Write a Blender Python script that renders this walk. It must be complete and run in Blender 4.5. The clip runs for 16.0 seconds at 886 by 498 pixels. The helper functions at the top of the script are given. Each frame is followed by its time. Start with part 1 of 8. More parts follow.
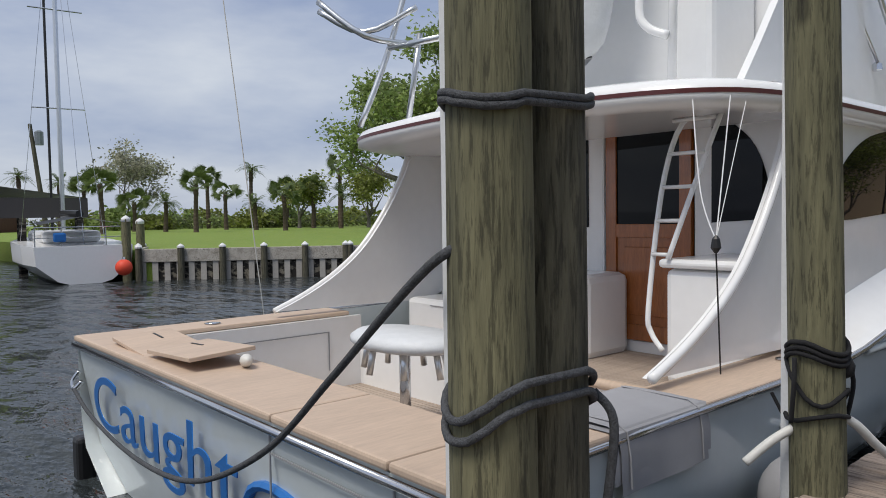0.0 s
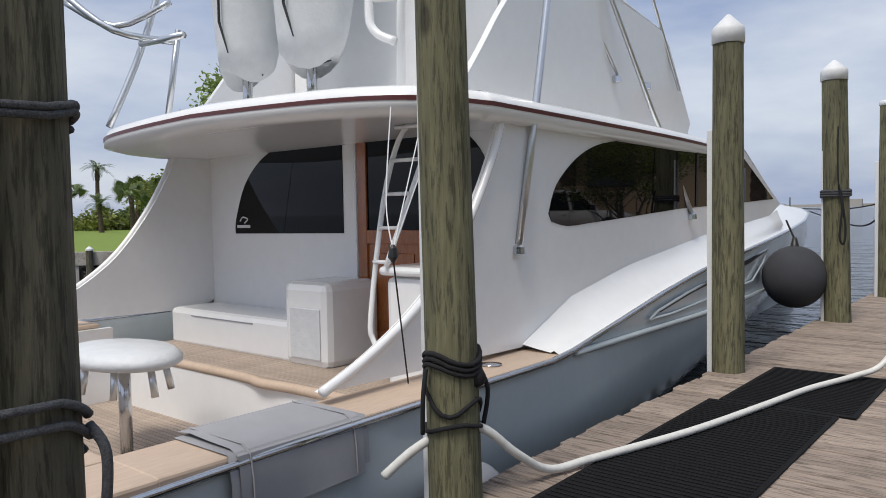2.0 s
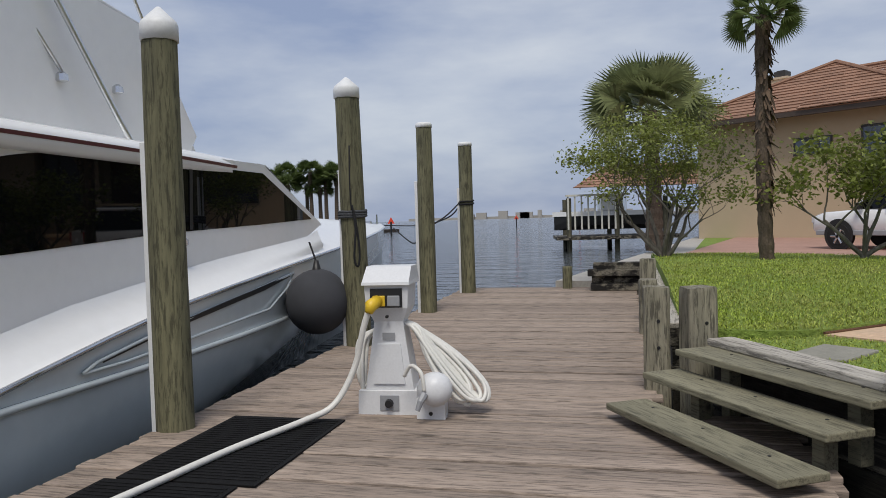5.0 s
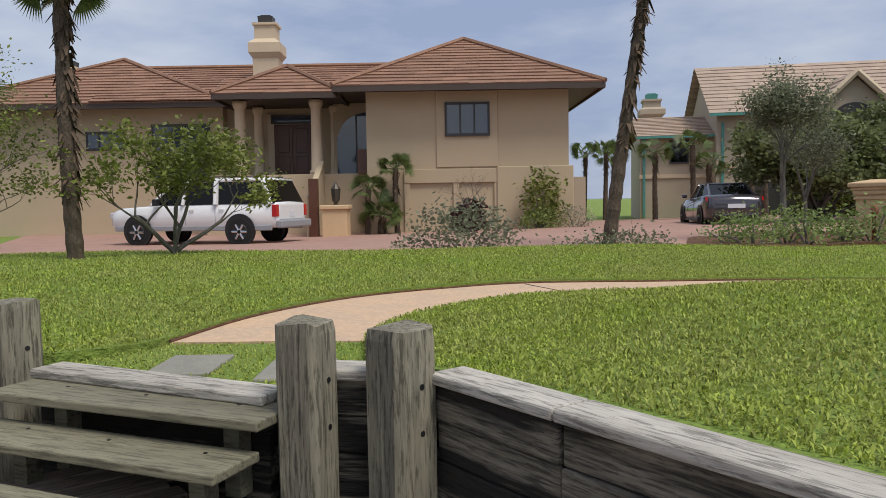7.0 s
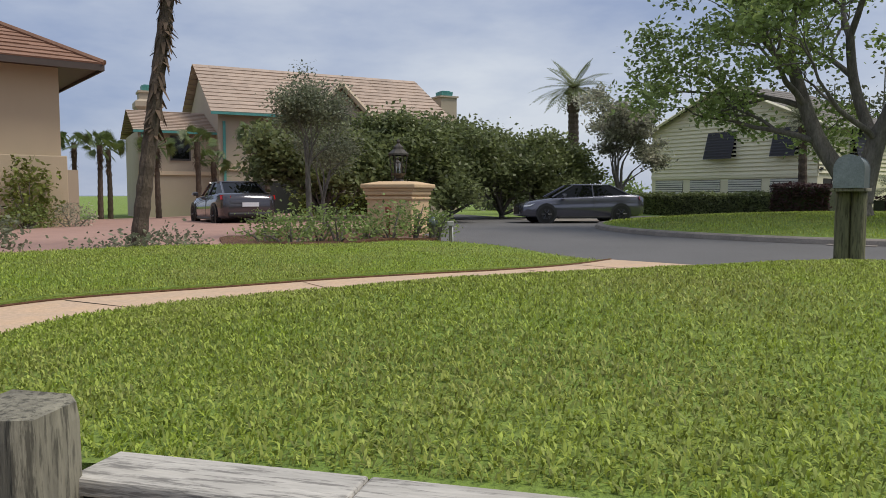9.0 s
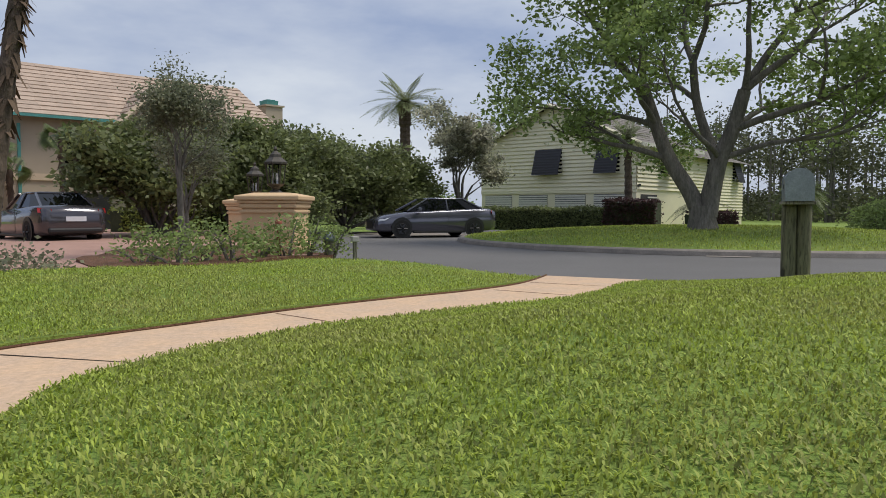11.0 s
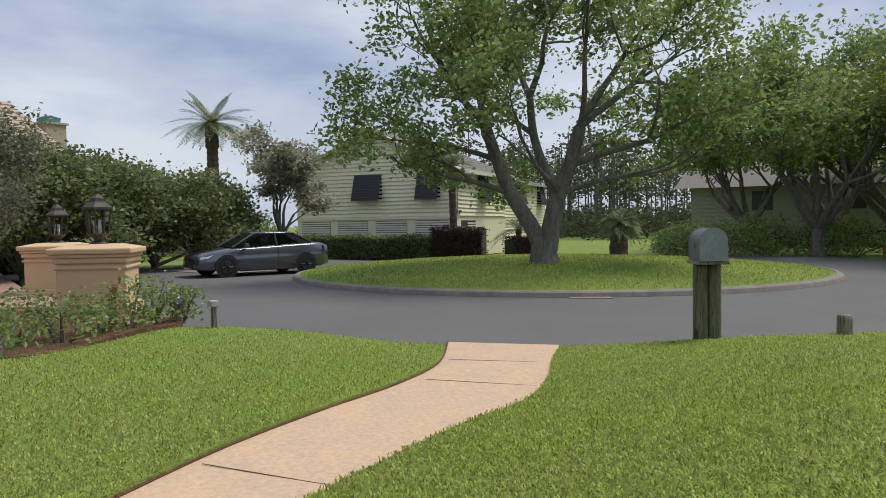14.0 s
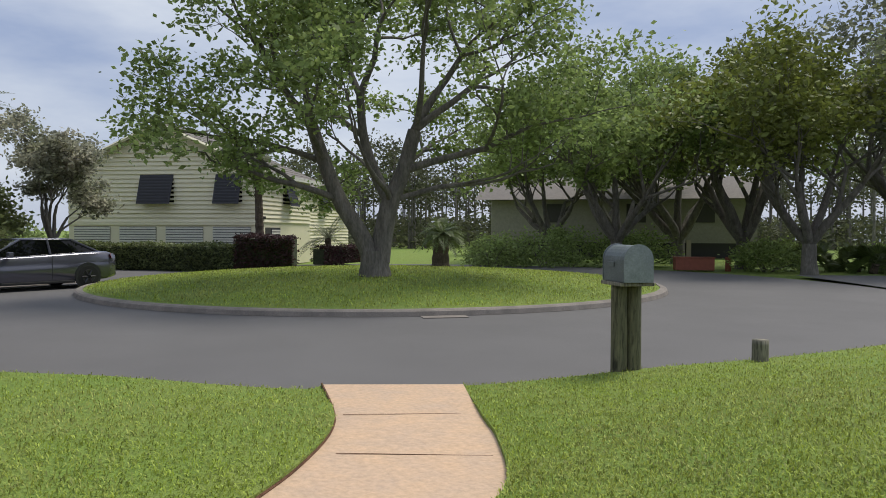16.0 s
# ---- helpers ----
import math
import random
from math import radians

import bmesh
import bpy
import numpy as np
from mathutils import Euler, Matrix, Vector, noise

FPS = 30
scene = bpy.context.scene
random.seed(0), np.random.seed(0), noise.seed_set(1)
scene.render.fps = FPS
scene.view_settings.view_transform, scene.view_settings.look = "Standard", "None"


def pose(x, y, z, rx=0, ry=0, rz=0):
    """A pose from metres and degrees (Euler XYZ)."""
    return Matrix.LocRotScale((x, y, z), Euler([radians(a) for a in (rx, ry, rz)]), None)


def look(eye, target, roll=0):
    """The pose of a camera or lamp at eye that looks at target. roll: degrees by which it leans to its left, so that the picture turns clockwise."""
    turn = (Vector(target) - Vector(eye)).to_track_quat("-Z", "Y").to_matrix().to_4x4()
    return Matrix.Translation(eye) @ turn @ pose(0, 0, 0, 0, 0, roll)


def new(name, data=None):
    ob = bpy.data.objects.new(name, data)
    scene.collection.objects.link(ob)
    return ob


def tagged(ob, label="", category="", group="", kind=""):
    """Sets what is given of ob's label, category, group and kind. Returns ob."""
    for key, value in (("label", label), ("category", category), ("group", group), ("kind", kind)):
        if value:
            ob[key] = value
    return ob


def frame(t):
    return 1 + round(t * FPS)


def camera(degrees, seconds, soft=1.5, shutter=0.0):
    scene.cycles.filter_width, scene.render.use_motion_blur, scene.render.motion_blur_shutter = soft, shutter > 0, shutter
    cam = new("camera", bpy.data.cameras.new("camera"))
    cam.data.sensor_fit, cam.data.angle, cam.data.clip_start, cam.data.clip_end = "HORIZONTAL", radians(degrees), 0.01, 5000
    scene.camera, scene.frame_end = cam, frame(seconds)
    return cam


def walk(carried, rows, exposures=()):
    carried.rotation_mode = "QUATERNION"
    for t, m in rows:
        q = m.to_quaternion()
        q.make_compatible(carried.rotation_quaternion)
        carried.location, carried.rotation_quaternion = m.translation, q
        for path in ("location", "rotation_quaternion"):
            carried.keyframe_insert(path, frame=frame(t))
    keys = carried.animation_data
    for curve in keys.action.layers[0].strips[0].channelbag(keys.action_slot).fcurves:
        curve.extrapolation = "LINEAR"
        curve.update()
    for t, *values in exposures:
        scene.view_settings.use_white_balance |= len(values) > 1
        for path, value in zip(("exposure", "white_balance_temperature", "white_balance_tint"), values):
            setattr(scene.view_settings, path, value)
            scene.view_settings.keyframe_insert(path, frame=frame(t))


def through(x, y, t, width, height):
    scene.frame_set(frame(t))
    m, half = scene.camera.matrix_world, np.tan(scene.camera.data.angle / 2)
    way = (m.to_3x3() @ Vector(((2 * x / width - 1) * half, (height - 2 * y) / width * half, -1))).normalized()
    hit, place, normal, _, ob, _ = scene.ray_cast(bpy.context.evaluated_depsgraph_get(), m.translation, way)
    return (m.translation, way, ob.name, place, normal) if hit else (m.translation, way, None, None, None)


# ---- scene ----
cam = camera(61.4, 16.0, soft=0.9)

PATH = [
    (0, (-1.625, -3.051, 1.291), (-3.138, -1.746, 1.198), -0.9),
    (0.5, (-1.495, -2.842, 1.304), (-2.908, -1.43, 1.209), -0.9),
    (1, (-1.306, -2.643, 1.307), (-2.663, -1.177, 1.211), -0.8),
    (1.5, (-1.109, -2.422, 1.304), (-2.423, -0.918, 1.205), -1.0),
    (2, (-0.935, -2.185, 1.321), (-2.208, -0.646, 1.224), -1.0),
    (2.5, (-0.746, -1.941, 1.329), (-2.004, -0.389, 1.232), -0.9),
    (3, (-0.615, -1.714, 1.331), (-1.855, -0.147, 1.234), -0.8),
    (3.2, (-0.577, -1.612, 1.343), (-1.809, -0.04, 1.246), -0.9),
    (5.3, (0.078, -0.406, 1.372), (-0.174, 1.576, 1.288), -1.7),
    (5.5, (0.094, -0.295, 1.358), (-0.002, 1.701, 1.269), -1.7),
    (6, (0.047, -0.026, 1.358), (0.394, 1.941, 1.255), -1.5),
    (6.5, (-0.01, 0.265, 1.351), (0.8, 2.09, 1.231), -1.2),
    (7, (-0.048, 0.535, 1.331), (1.162, 2.122, 1.202), -1.0),
    (7.5, (-0.018, 0.8, 1.334), (1.431, 2.171, 1.197), -0.7),
    (8, (0.02, 1.061, 1.325), (1.662, 2.194, 1.182), -0.3),
    (8.5, (0.082, 1.382, 1.328), (1.896, 2.213, 1.182), -0.3),
    (9, (0.282, 1.74, 1.304), (2.212, 2.246, 1.16), -0.0),
    (9.5, (0.535, 2.339, 1.295), (2.521, 2.529, 1.152), -0.0),
    (9.7, (0.612, 2.531, 1.291), (2.605, 2.633, 1.157), 0.2),
    (10.8, (1.12, 3.62, 1.27), (3.11, 3.60, 1.165), 0.15),
    (11.8, (1.236, 4.41, 1.329), (3.232, 4.315, 1.241), -0.4),
    (12, (1.312, 4.48, 1.406), (3.304, 4.32, 1.32), -0.5),
    (12.5, (1.576, 4.643, 1.544), (3.535, 4.247, 1.456), -0.5),
    (13, (1.89, 4.743, 1.695), (3.83, 4.263, 1.615), -0.6),
    (13.5, (2.198, 4.883, 1.823), (4.132, 4.376, 1.755), -0.7),
    (14, (2.602, 5.017, 1.883), (4.521, 4.457, 1.818), -0.7),
    (14.5, (3.101, 5.21, 1.922), (4.985, 4.542, 1.859), -0.5),
    (15, (3.653, 5.374, 1.955), (5.501, 4.61, 1.896), -0.3),
    (15.5, (4.264, 5.394, 1.958), (6.085, 4.567, 1.906), -0.2),
    (16, (4.862, 5.352, 1.937), (6.545, 4.273, 1.89), 0.2),
]
walk(cam, [(t, look(eye, target, roll)) for t, eye, target, roll in PATH], exposures=((0.0, 0.12), (1.5, 0.26), (3.2, 0.16), (5.3, 0.02), (7.5, 0.20), (9.0, 0.15), (11.8, 0.22), (16.0, 0.26)))

# ---- light ----
world = bpy.data.worlds.new("sky")
scene.world = world
world.use_nodes = True
wn, wl = world.node_tree.nodes, world.node_tree.links
wn.clear()
w_out = wn.new("ShaderNodeOutputWorld")
w_bg = wn.new("ShaderNodeBackground")
w_sky = wn.new("ShaderNodeTexSky")
w_sky.sky_type = "NISHITA"
w_sky.sun_disc = False
w_sky.sun_elevation = radians(52)
w_sky.sun_rotation = radians(175)
w_sky.dust_density = 2.0
w_co = wn.new("ShaderNodeTexCoord")
w_map = wn.new("ShaderNodeMapping")
w_map.inputs["Scale"].default_value = (1.0, 1.0, 3.2)
w_noise = wn.new("ShaderNodeTexNoise")
w_noise.inputs["Scale"].default_value = 2.1
w_noise.inputs["Detail"].default_value = 6.0
w_noise.inputs["Roughness"].default_value = 0.55
w_ramp = wn.new("ShaderNodeValToRGB")
w_ramp.color_ramp.elements[0].position = 0.36
w_ramp.color_ramp.elements[0].color = (2.9, 3.55, 5.2, 1)
w_ramp.color_ramp.elements[1].position = 0.66
w_ramp.color_ramp.elements[1].color = (6.1, 6.5, 7.2, 1)
w_mix = wn.new("ShaderNodeMix")
w_mix.data_type = "RGBA"
w_mix.inputs["Factor"].default_value = 0.86
wl.new(w_co.outputs["Generated"], w_map.inputs["Vector"])
wl.new(w_map.outputs["Vector"], w_noise.inputs["Vector"])
wl.new(w_noise.outputs["Fac"], w_ramp.inputs["Fac"])
wl.new(w_sky.outputs["Color"], w_mix.inputs["A"])
wl.new(w_ramp.outputs["Color"], w_mix.inputs["B"])
wl.new(w_mix.outputs["Result"], w_bg.inputs["Color"])
wl.new(w_bg.outputs["Background"], w_out.inputs["Surface"])
w_bg.inputs["Strength"].default_value = 0.10

sun = new("sun", bpy.data.lights.new("sun", "SUN"))
sun.data.energy = 2.3
sun.data.angle = radians(22)
sun.data.color = (1.0, 0.94, 0.84)
sun.matrix_world = look((0, 0, 30), (-1.5, 16.5, 0))

# ---- helpers of this scene ----
def part(name, bm, material, parent=None, label="", smooth=False):
    """Links a bmesh as one mesh object, under a thing if one is given."""
    me = bpy.data.meshes.new(name)
    bm.to_mesh(me)
    bm.free()
    if smooth:
        for p in me.polygons:
            p.use_smooth = True
    ob = new(name, me)
    if material is not None:
        me.materials.append(material)
    if parent is not None:
        ob.parent = parent
    if label:
        ob["label"] = label
    if name in ("roof_slope", "dormer_roof"):
        ob["kind"] = "stuff"
    return ob


def thing(name, label, category, at=(0, 0, 0), turn=0.0, group=""):
    """An Empty at a thing's base that carries its parts."""
    ob = new(name)
    ob.matrix_world = pose(at[0], at[1], at[2], 0, 0, turn)
    return tagged(ob, label, category, group)


def add_box(bm, x0, y0, z0, x1, y1, z1, bevel=0.0):
    r = bmesh.ops.create_cube(bm, size=1.0)
    m = Matrix.Translation(((x0 + x1) / 2, (y0 + y1) / 2, (z0 + z1) / 2)) @ Matrix.Diagonal((x1 - x0, y1 - y0, z1 - z0, 1))
    bmesh.ops.transform(bm, matrix=m, verts=r["verts"])
    if bevel:
        es = {e for v in r["verts"] for e in v.link_edges}
        bmesh.ops.bevel(bm, geom=list(es), offset=bevel, segments=2, affect="EDGES", profile=0.5)
    return r["verts"]


def box(x0, y0, z0, x1, y1, z1, bevel=0.0):
    bm = bmesh.new()
    add_box(bm, x0, y0, z0, x1, y1, z1, bevel)
    return bm


def add_tube(bm, pts, radii, n=8, cap=True):
    """A tapered tube through pts."""
    pts = [Vector(p) for p in pts]
    if not hasattr(radii, "__len__"):
        radii = [radii] * len(pts)
    rings = []
    side = None
    for i, p in enumerate(pts):
        d = (pts[min(i + 1, len(pts) - 1)] - pts[max(i - 1, 0)]).normalized()
        if side is None:
            side = d.cross(Vector((0, 0, 1)))
            if side.length < 0.05:
                side = d.cross(Vector((1, 0, 0)))
        side = (side - d * side.dot(d)).normalized()
        up = d.cross(side)
        rings.append([bm.verts.new(p + radii[i] * (math.cos(a) * side + math.sin(a) * up)) for a in (2 * math.pi * k / n for k in range(n))])
    for a, b in zip(rings, rings[1:]):
        for k in range(n):
            bm.faces.new((a[k], a[(k + 1) % n], b[(k + 1) % n], b[k]))
    if cap and n > 2:
        bm.faces.new(rings[0][::-1])
        bm.faces.new(rings[-1])


def tube(pts, radii, n=8):
    bm = bmesh.new()
    add_tube(bm, pts, radii, n)
    return bm


def add_lathe(bm, profile, n=16, at=(0, 0, 0)):
    """A turned body: profile rows are (radius, height)."""
    rings = []
    for r, z in profile:
        rings.append([bm.verts.new((at[0] + r * math.cos(2 * math.pi * k / n), at[1] + r * math.sin(2 * math.pi * k / n), at[2] + z)) for k in range(n)])
    for a, b in zip(rings, rings[1:]):
        for k in range(n):
            bm.faces.new((a[k], a[(k + 1) % n], b[(k + 1) % n], b[k]))
    bm.faces.new(rings[0][::-1])
    bm.faces.new(rings[-1])


def lathe(profile, n=16, at=(0, 0, 0)):
    bm = bmesh.new()
    add_lathe(bm, profile, n, at)
    return bm


def add_loft(bm, sections, close=False):
    """Faces between rows of points."""
    rows = [[bm.verts.new(p) for p in s] for s in sections]
    for a, b in zip(rows, rows[1:]):
        m = len(a)
        for k in range(m if close else m - 1):
            f = (a[k], a[(k + 1) % m], b[(k + 1) % m], b[k])
            bm.faces.new(f)
    return rows


def loft(sections, close=False, caps=False):
    bm = bmesh.new()
    rows = add_loft(bm, sections, close)
    if caps:
        bm.faces.new(rows[0][::-1])
        bm.faces.new(rows[-1])
    bmesh.ops.recalc_face_normals(bm, faces=bm.faces)
    return bm


def curve_pts(pts, steps=6):
    """A smooth curve through points."""
    v = [Vector(p) for p in pts]
    out = []
    for i in range(len(v) - 1):
        p0, p1, p2, p3 = v[max(i - 1, 0)], v[i], v[i + 1], v[min(i + 2, len(v) - 1)]
        for k in range(steps):
            t = k / steps
            out.append(0.5 * (2 * p1 + (p2 - p0) * t + (2 * p0 - 5 * p1 + 4 * p2 - p3) * t * t + (3 * p1 - p0 - 3 * p2 + p3) * t ** 3))
    out.append(v[-1])
    return out


def sheet(outline, height, step=1.0, depth=0.0, extra=None):
    """A patch of ground with its outline cut into a grid, raised by height(x, y), with a skirt of that depth."""
    bm = bmesh.new()
    f = bm.faces.new([bm.verts.new((p[0], p[1], 0)) for p in outline])
    xs, ys = [p[0] for p in outline], [p[1] for p in outline]
    for lo, hi, n in ((min(xs), max(xs), (1, 0, 0)), (min(ys), max(ys), (0, 1, 0))):
        k = math.floor(lo / step) + 1
        while k * step < hi:
            bmesh.ops.bisect_plane(bm, geom=bm.verts[:] + bm.edges[:] + bm.faces[:], plane_co=(k * step * n[0], k * step * n[1], 0), plane_no=n)
            k += 1
    bmesh.ops.recalc_face_normals(bm, faces=bm.faces)
    if bm.faces and sum(fc.normal.z for fc in bm.faces) < 0:
        bmesh.ops.reverse_faces(bm, faces=bm.faces)
    for v in bm.verts:
        v.co.z = height(v.co.x, v.co.y)
    if depth:
        rim = [e for e in bm.edges if e.is_boundary]
        r = bmesh.ops.extrude_edge_only(bm, edges=rim)
        for g in r["geom"]:
            if isinstance(g, bmesh.types.BMVert):
                g.co.z -= depth
    return bm


def fast_mesh(name, verts, quads, material, parent=None):
    """One mesh from arrays: verts n x 3, quads m x 4 (or triangles m x 3)."""
    verts, quads = np.asarray(verts, np.float32), np.asarray(quads, np.int32)
    k = quads.shape[1]
    me = bpy.data.meshes.new(name)
    me.vertices.add(len(verts))
    me.vertices.foreach_set("co", verts.ravel())
    me.loops.add(quads.size)
    me.loops.foreach_set("vertex_index", quads.ravel())
    me.polygons.add(len(quads))
    me.polygons.foreach_set("loop_start", np.arange(0, quads.size, k, dtype=np.int32))
    me.update(calc_edges=True)
    me.materials.append(material)
    ob = new(name, me)
    if parent is not None:
        ob.parent = parent
    return ob


# ---- materials ----
def paint(name, base, rough=0.6, metal=0.0, vary=0.15, scale=6.0, fine=60.0, bump=0.15, dist=0.01, stretch=(1, 1, 1), second=None, mix_at=0.5, soft=0.15, coat=0.0, island=0.0, wave=None, spec=0.5, streak=0.0, knots=0.0):
    """A surface with stains at one scale and grain at a finer one."""
    m = bpy.data.materials.new(name)
    m.use_nodes = True
    n, l = m.node_tree.nodes, m.node_tree.links
    b = n["Principled BSDF"]
    b.inputs["Roughness"].default_value = rough
    b.inputs["Metallic"].default_value = metal
    b.inputs["Coat Weight"].default_value = coat
    b.inputs["Specular IOR Level"].default_value = spec
    co = n.new("ShaderNodeTexCoord")
    mp = n.new("ShaderNodeMapping")
    mp.inputs["Scale"].default_value = stretch
    l.new(co.outputs["Object"], mp.inputs["Vector"])
    big, small = n.new("ShaderNodeTexNoise"), n.new("ShaderNodeTexNoise")
    for t, s, d in ((big, scale, 5.0), (small, fine, 4.0)):
        t.inputs["Scale"].default_value = s
        t.inputs["Detail"].default_value = d
        t.inputs["Roughness"].default_value = 0.6
        l.new(mp.outputs["Vector"], t.inputs["Vector"])
    r = n.new("ShaderNodeValToRGB")
    r.color_ramp.elements[0].position = max(0.0, mix_at - soft)
    r.color_ramp.elements[1].position = min(1.0, mix_at + soft)
    two = second or tuple(c * (1 - vary) for c in base)
    r.color_ramp.elements[0].color = (*two, 1)
    r.color_ramp.elements[1].color = (*base, 1)
    l.new(big.outputs["Fac"], r.inputs["Fac"])
    hsv = n.new("ShaderNodeHueSaturation")
    l.new(r.outputs["Color"], hsv.inputs["Color"])
    mr = n.new("ShaderNodeMapRange")
    mr.inputs["From Min"].default_value, mr.inputs["From Max"].default_value = 0.25, 0.75
    mr.inputs["To Min"].default_value, mr.inputs["To Max"].default_value = 1 - vary, 1 + vary
    l.new(small.outputs["Fac"], mr.inputs["Value"])
    val = mr.outputs["Result"]
    if island:
        inf, geo = n.new("ShaderNodeObjectInfo"), n.new("ShaderNodeNewGeometry")
        add = n.new("ShaderNodeMath")
        add.operation = "ADD"
        l.new(inf.outputs["Random"], add.inputs[0])
        l.new(geo.outputs["Random Per Island"], add.inputs[1])
        fr = n.new("ShaderNodeMath")
        fr.operation = "FRACT"
        l.new(add.outputs[0], fr.inputs[0])
        m2 = n.new("ShaderNodeMapRange")
        m2.inputs["To Min"].default_value, m2.inputs["To Max"].default_value = 1 - island, 1 + island
        l.new(fr.outputs[0], m2.inputs["Value"])
        mu = n.new("ShaderNodeMath")
        mu.operation = "MULTIPLY"
        l.new(val, mu.inputs[0])
        l.new(m2.outputs["Result"], mu.inputs[1])
        val = mu.outputs[0]
    if streak or knots:
        shift = n.new("ShaderNodeVectorMath")
        shift.operation = "ADD"
        info = n.new("ShaderNodeObjectInfo")
        l.new(mp.outputs["Vector"], shift.inputs[0])
        l.new(info.outputs["Location"], shift.inputs[1])
        st = n.new("ShaderNodeTexNoise")
        st.inputs["Scale"].default_value = fine * 1.05
        st.inputs["Detail"].default_value = 6.0
        st.inputs["Roughness"].default_value = 0.7
        l.new(shift.outputs[0], st.inputs["Vector"])
        cut = n.new("ShaderNodeMapRange")
        cut.inputs["From Min"].default_value, cut.inputs["From Max"].default_value = 0.41, 0.50
        cut.inputs["To Min"].default_value, cut.inputs["To Max"].default_value = 1 - streak, 1.0
        l.new(st.outputs["Fac"], cut.inputs["Value"])
        m3 = n.new("ShaderNodeMath")
        m3.operation = "MULTIPLY"
        l.new(val, m3.inputs[0])
        l.new(cut.outputs["Result"], m3.inputs[1])
        val = m3.outputs[0]
        if knots:
            vo = n.new("ShaderNodeTexVoronoi")
            vo.inputs["Scale"].default_value = knots
            vs = n.new("ShaderNodeVectorMath")
            vs.operation = "ADD"
            mk = n.new("ShaderNodeMapping")
            mk.inputs["Scale"].default_value = tuple(0.35 + 0.65 * q if q < 1 else 1.0 for q in stretch)
            l.new(co.outputs["Object"], mk.inputs["Vector"])
            l.new(mk.outputs["Vector"], vs.inputs[0])
            l.new(info.outputs["Location"], vs.inputs[1])
            l.new(vs.outputs[0], vo.inputs["Vector"])
            kc = n.new("ShaderNodeMapRange")
            kc.inputs["From Min"].default_value, kc.inputs["From Max"].default_value = 0.07, 0.14
            kc.inputs["To Min"].default_value, kc.inputs["To Max"].default_value = 0.35, 1.0
            l.new(vo.outputs["Distance"], kc.inputs["Value"])
            m4 = n.new("ShaderNodeMath")
            m4.operation = "MULTIPLY"
            l.new(val, m4.inputs[0])
            l.new(kc.outputs["Result"], m4.inputs[1])
            val = m4.outputs[0]
    l.new(val, hsv.inputs["Value"])
    l.new(hsv.outputs["Color"], b.inputs["Base Color"])
    if bump:
        bp = n.new("ShaderNodeBump")
        bp.inputs["Strength"].default_value = bump
        bp.inputs["Distance"].default_value = dist
        l.new(small.outputs["Fac"], bp.inputs["Height"])
        if wave:
            bp.inputs["Distance"].default_value = wave
            l.new(big.outputs["Fac"], bp.inputs["Height"])
        l.new(bp.outputs["Normal"], b.inputs["Normal"])
    return m


def leafy(name, base, through=0.35, **k):
    """A leaf surface that lets part of the light through."""
    m = paint(name, base, **k)
    n, l = m.node_tree.nodes, m.node_tree.links
    b, o = n["Principled BSDF"], n["Material Output"]
    t = n.new("ShaderNodeBsdfTranslucent")
    src = b.inputs["Base Color"].links[0].from_socket
    l.new(src, t.inputs["Color"])
    x = n.new("ShaderNodeMixShader")
    x.inputs["Fac"].default_value = through
    l.new(b.outputs["BSDF"], x.inputs[1])
    l.new(t.outputs["BSDF"], x.inputs[2])
    l.new(x.outputs["Shader"], o.inputs["Surface"])
    return m


M = {}
M["gelcoat"] = paint("white_gelcoat", (0.85, 0.855, 0.86), 0.22, vary=0.02, scale=0.8, fine=9, bump=0.0, coat=0.3)
M["hull"] = paint("grey_hull_paint", (0.62, 0.675, 0.69), 0.16, vary=0.03, scale=0.7, fine=8, bump=0.0, coat=0.5)
M["bottom"] = paint("dark_bottom_paint", (0.06, 0.07, 0.08), 0.6, scale=3)
M["teak"] = paint("bleached_teak", (0.56, 0.43, 0.33), 0.6, vary=0.10, scale=5, fine=60, stretch=(1, 0.15, 1), bump=0.1, dist=0.002)
M["teak_deck"] = paint("teak_deck", (0.42, 0.34, 0.28), 0.65, vary=0.14, scale=6, fine=50, stretch=(1, 0.2, 1), bump=0.1, dist=0.002, island=0.1)
M["varnish"] = paint("varnished_mahogany", (0.36, 0.115, 0.028), 0.2, vary=0.25, scale=9, fine=70, stretch=(3, 3, 0.25), bump=0.02, coat=0.8)
M["tint"] = paint("dark_tinted_glass", (0.003, 0.0035, 0.004), 0.02, vary=0.0, bump=0.0, spec=0.25)
M["steel"] = paint("polished_steel", (0.62, 0.63, 0.65), 0.16, 1.0, vary=0.05, scale=8, bump=0.0)
M["alu"] = paint("anodised_aluminium", (0.68, 0.70, 0.72), 0.3, 1.0, vary=0.05, scale=8, bump=0.0)
M["stripe"] = paint("maroon_stripe", (0.11, 0.03, 0.03), 0.3, vary=0.05, bump=0.0)
M["canvas"] = paint("grey_canvas", (0.34, 0.34, 0.36), 0.9, vary=0.08, scale=5, fine=400, bump=0.25, dist=0.002)
M["cover"] = paint("white_vinyl_cover", (0.66, 0.68, 0.70), 0.55, vary=0.05, scale=3, fine=9, bump=0.35, dist=0.03)
M["blue"] = paint("blue_lettering", (0.02, 0.16, 0.50), 0.35, vary=0.05, bump=0.0)
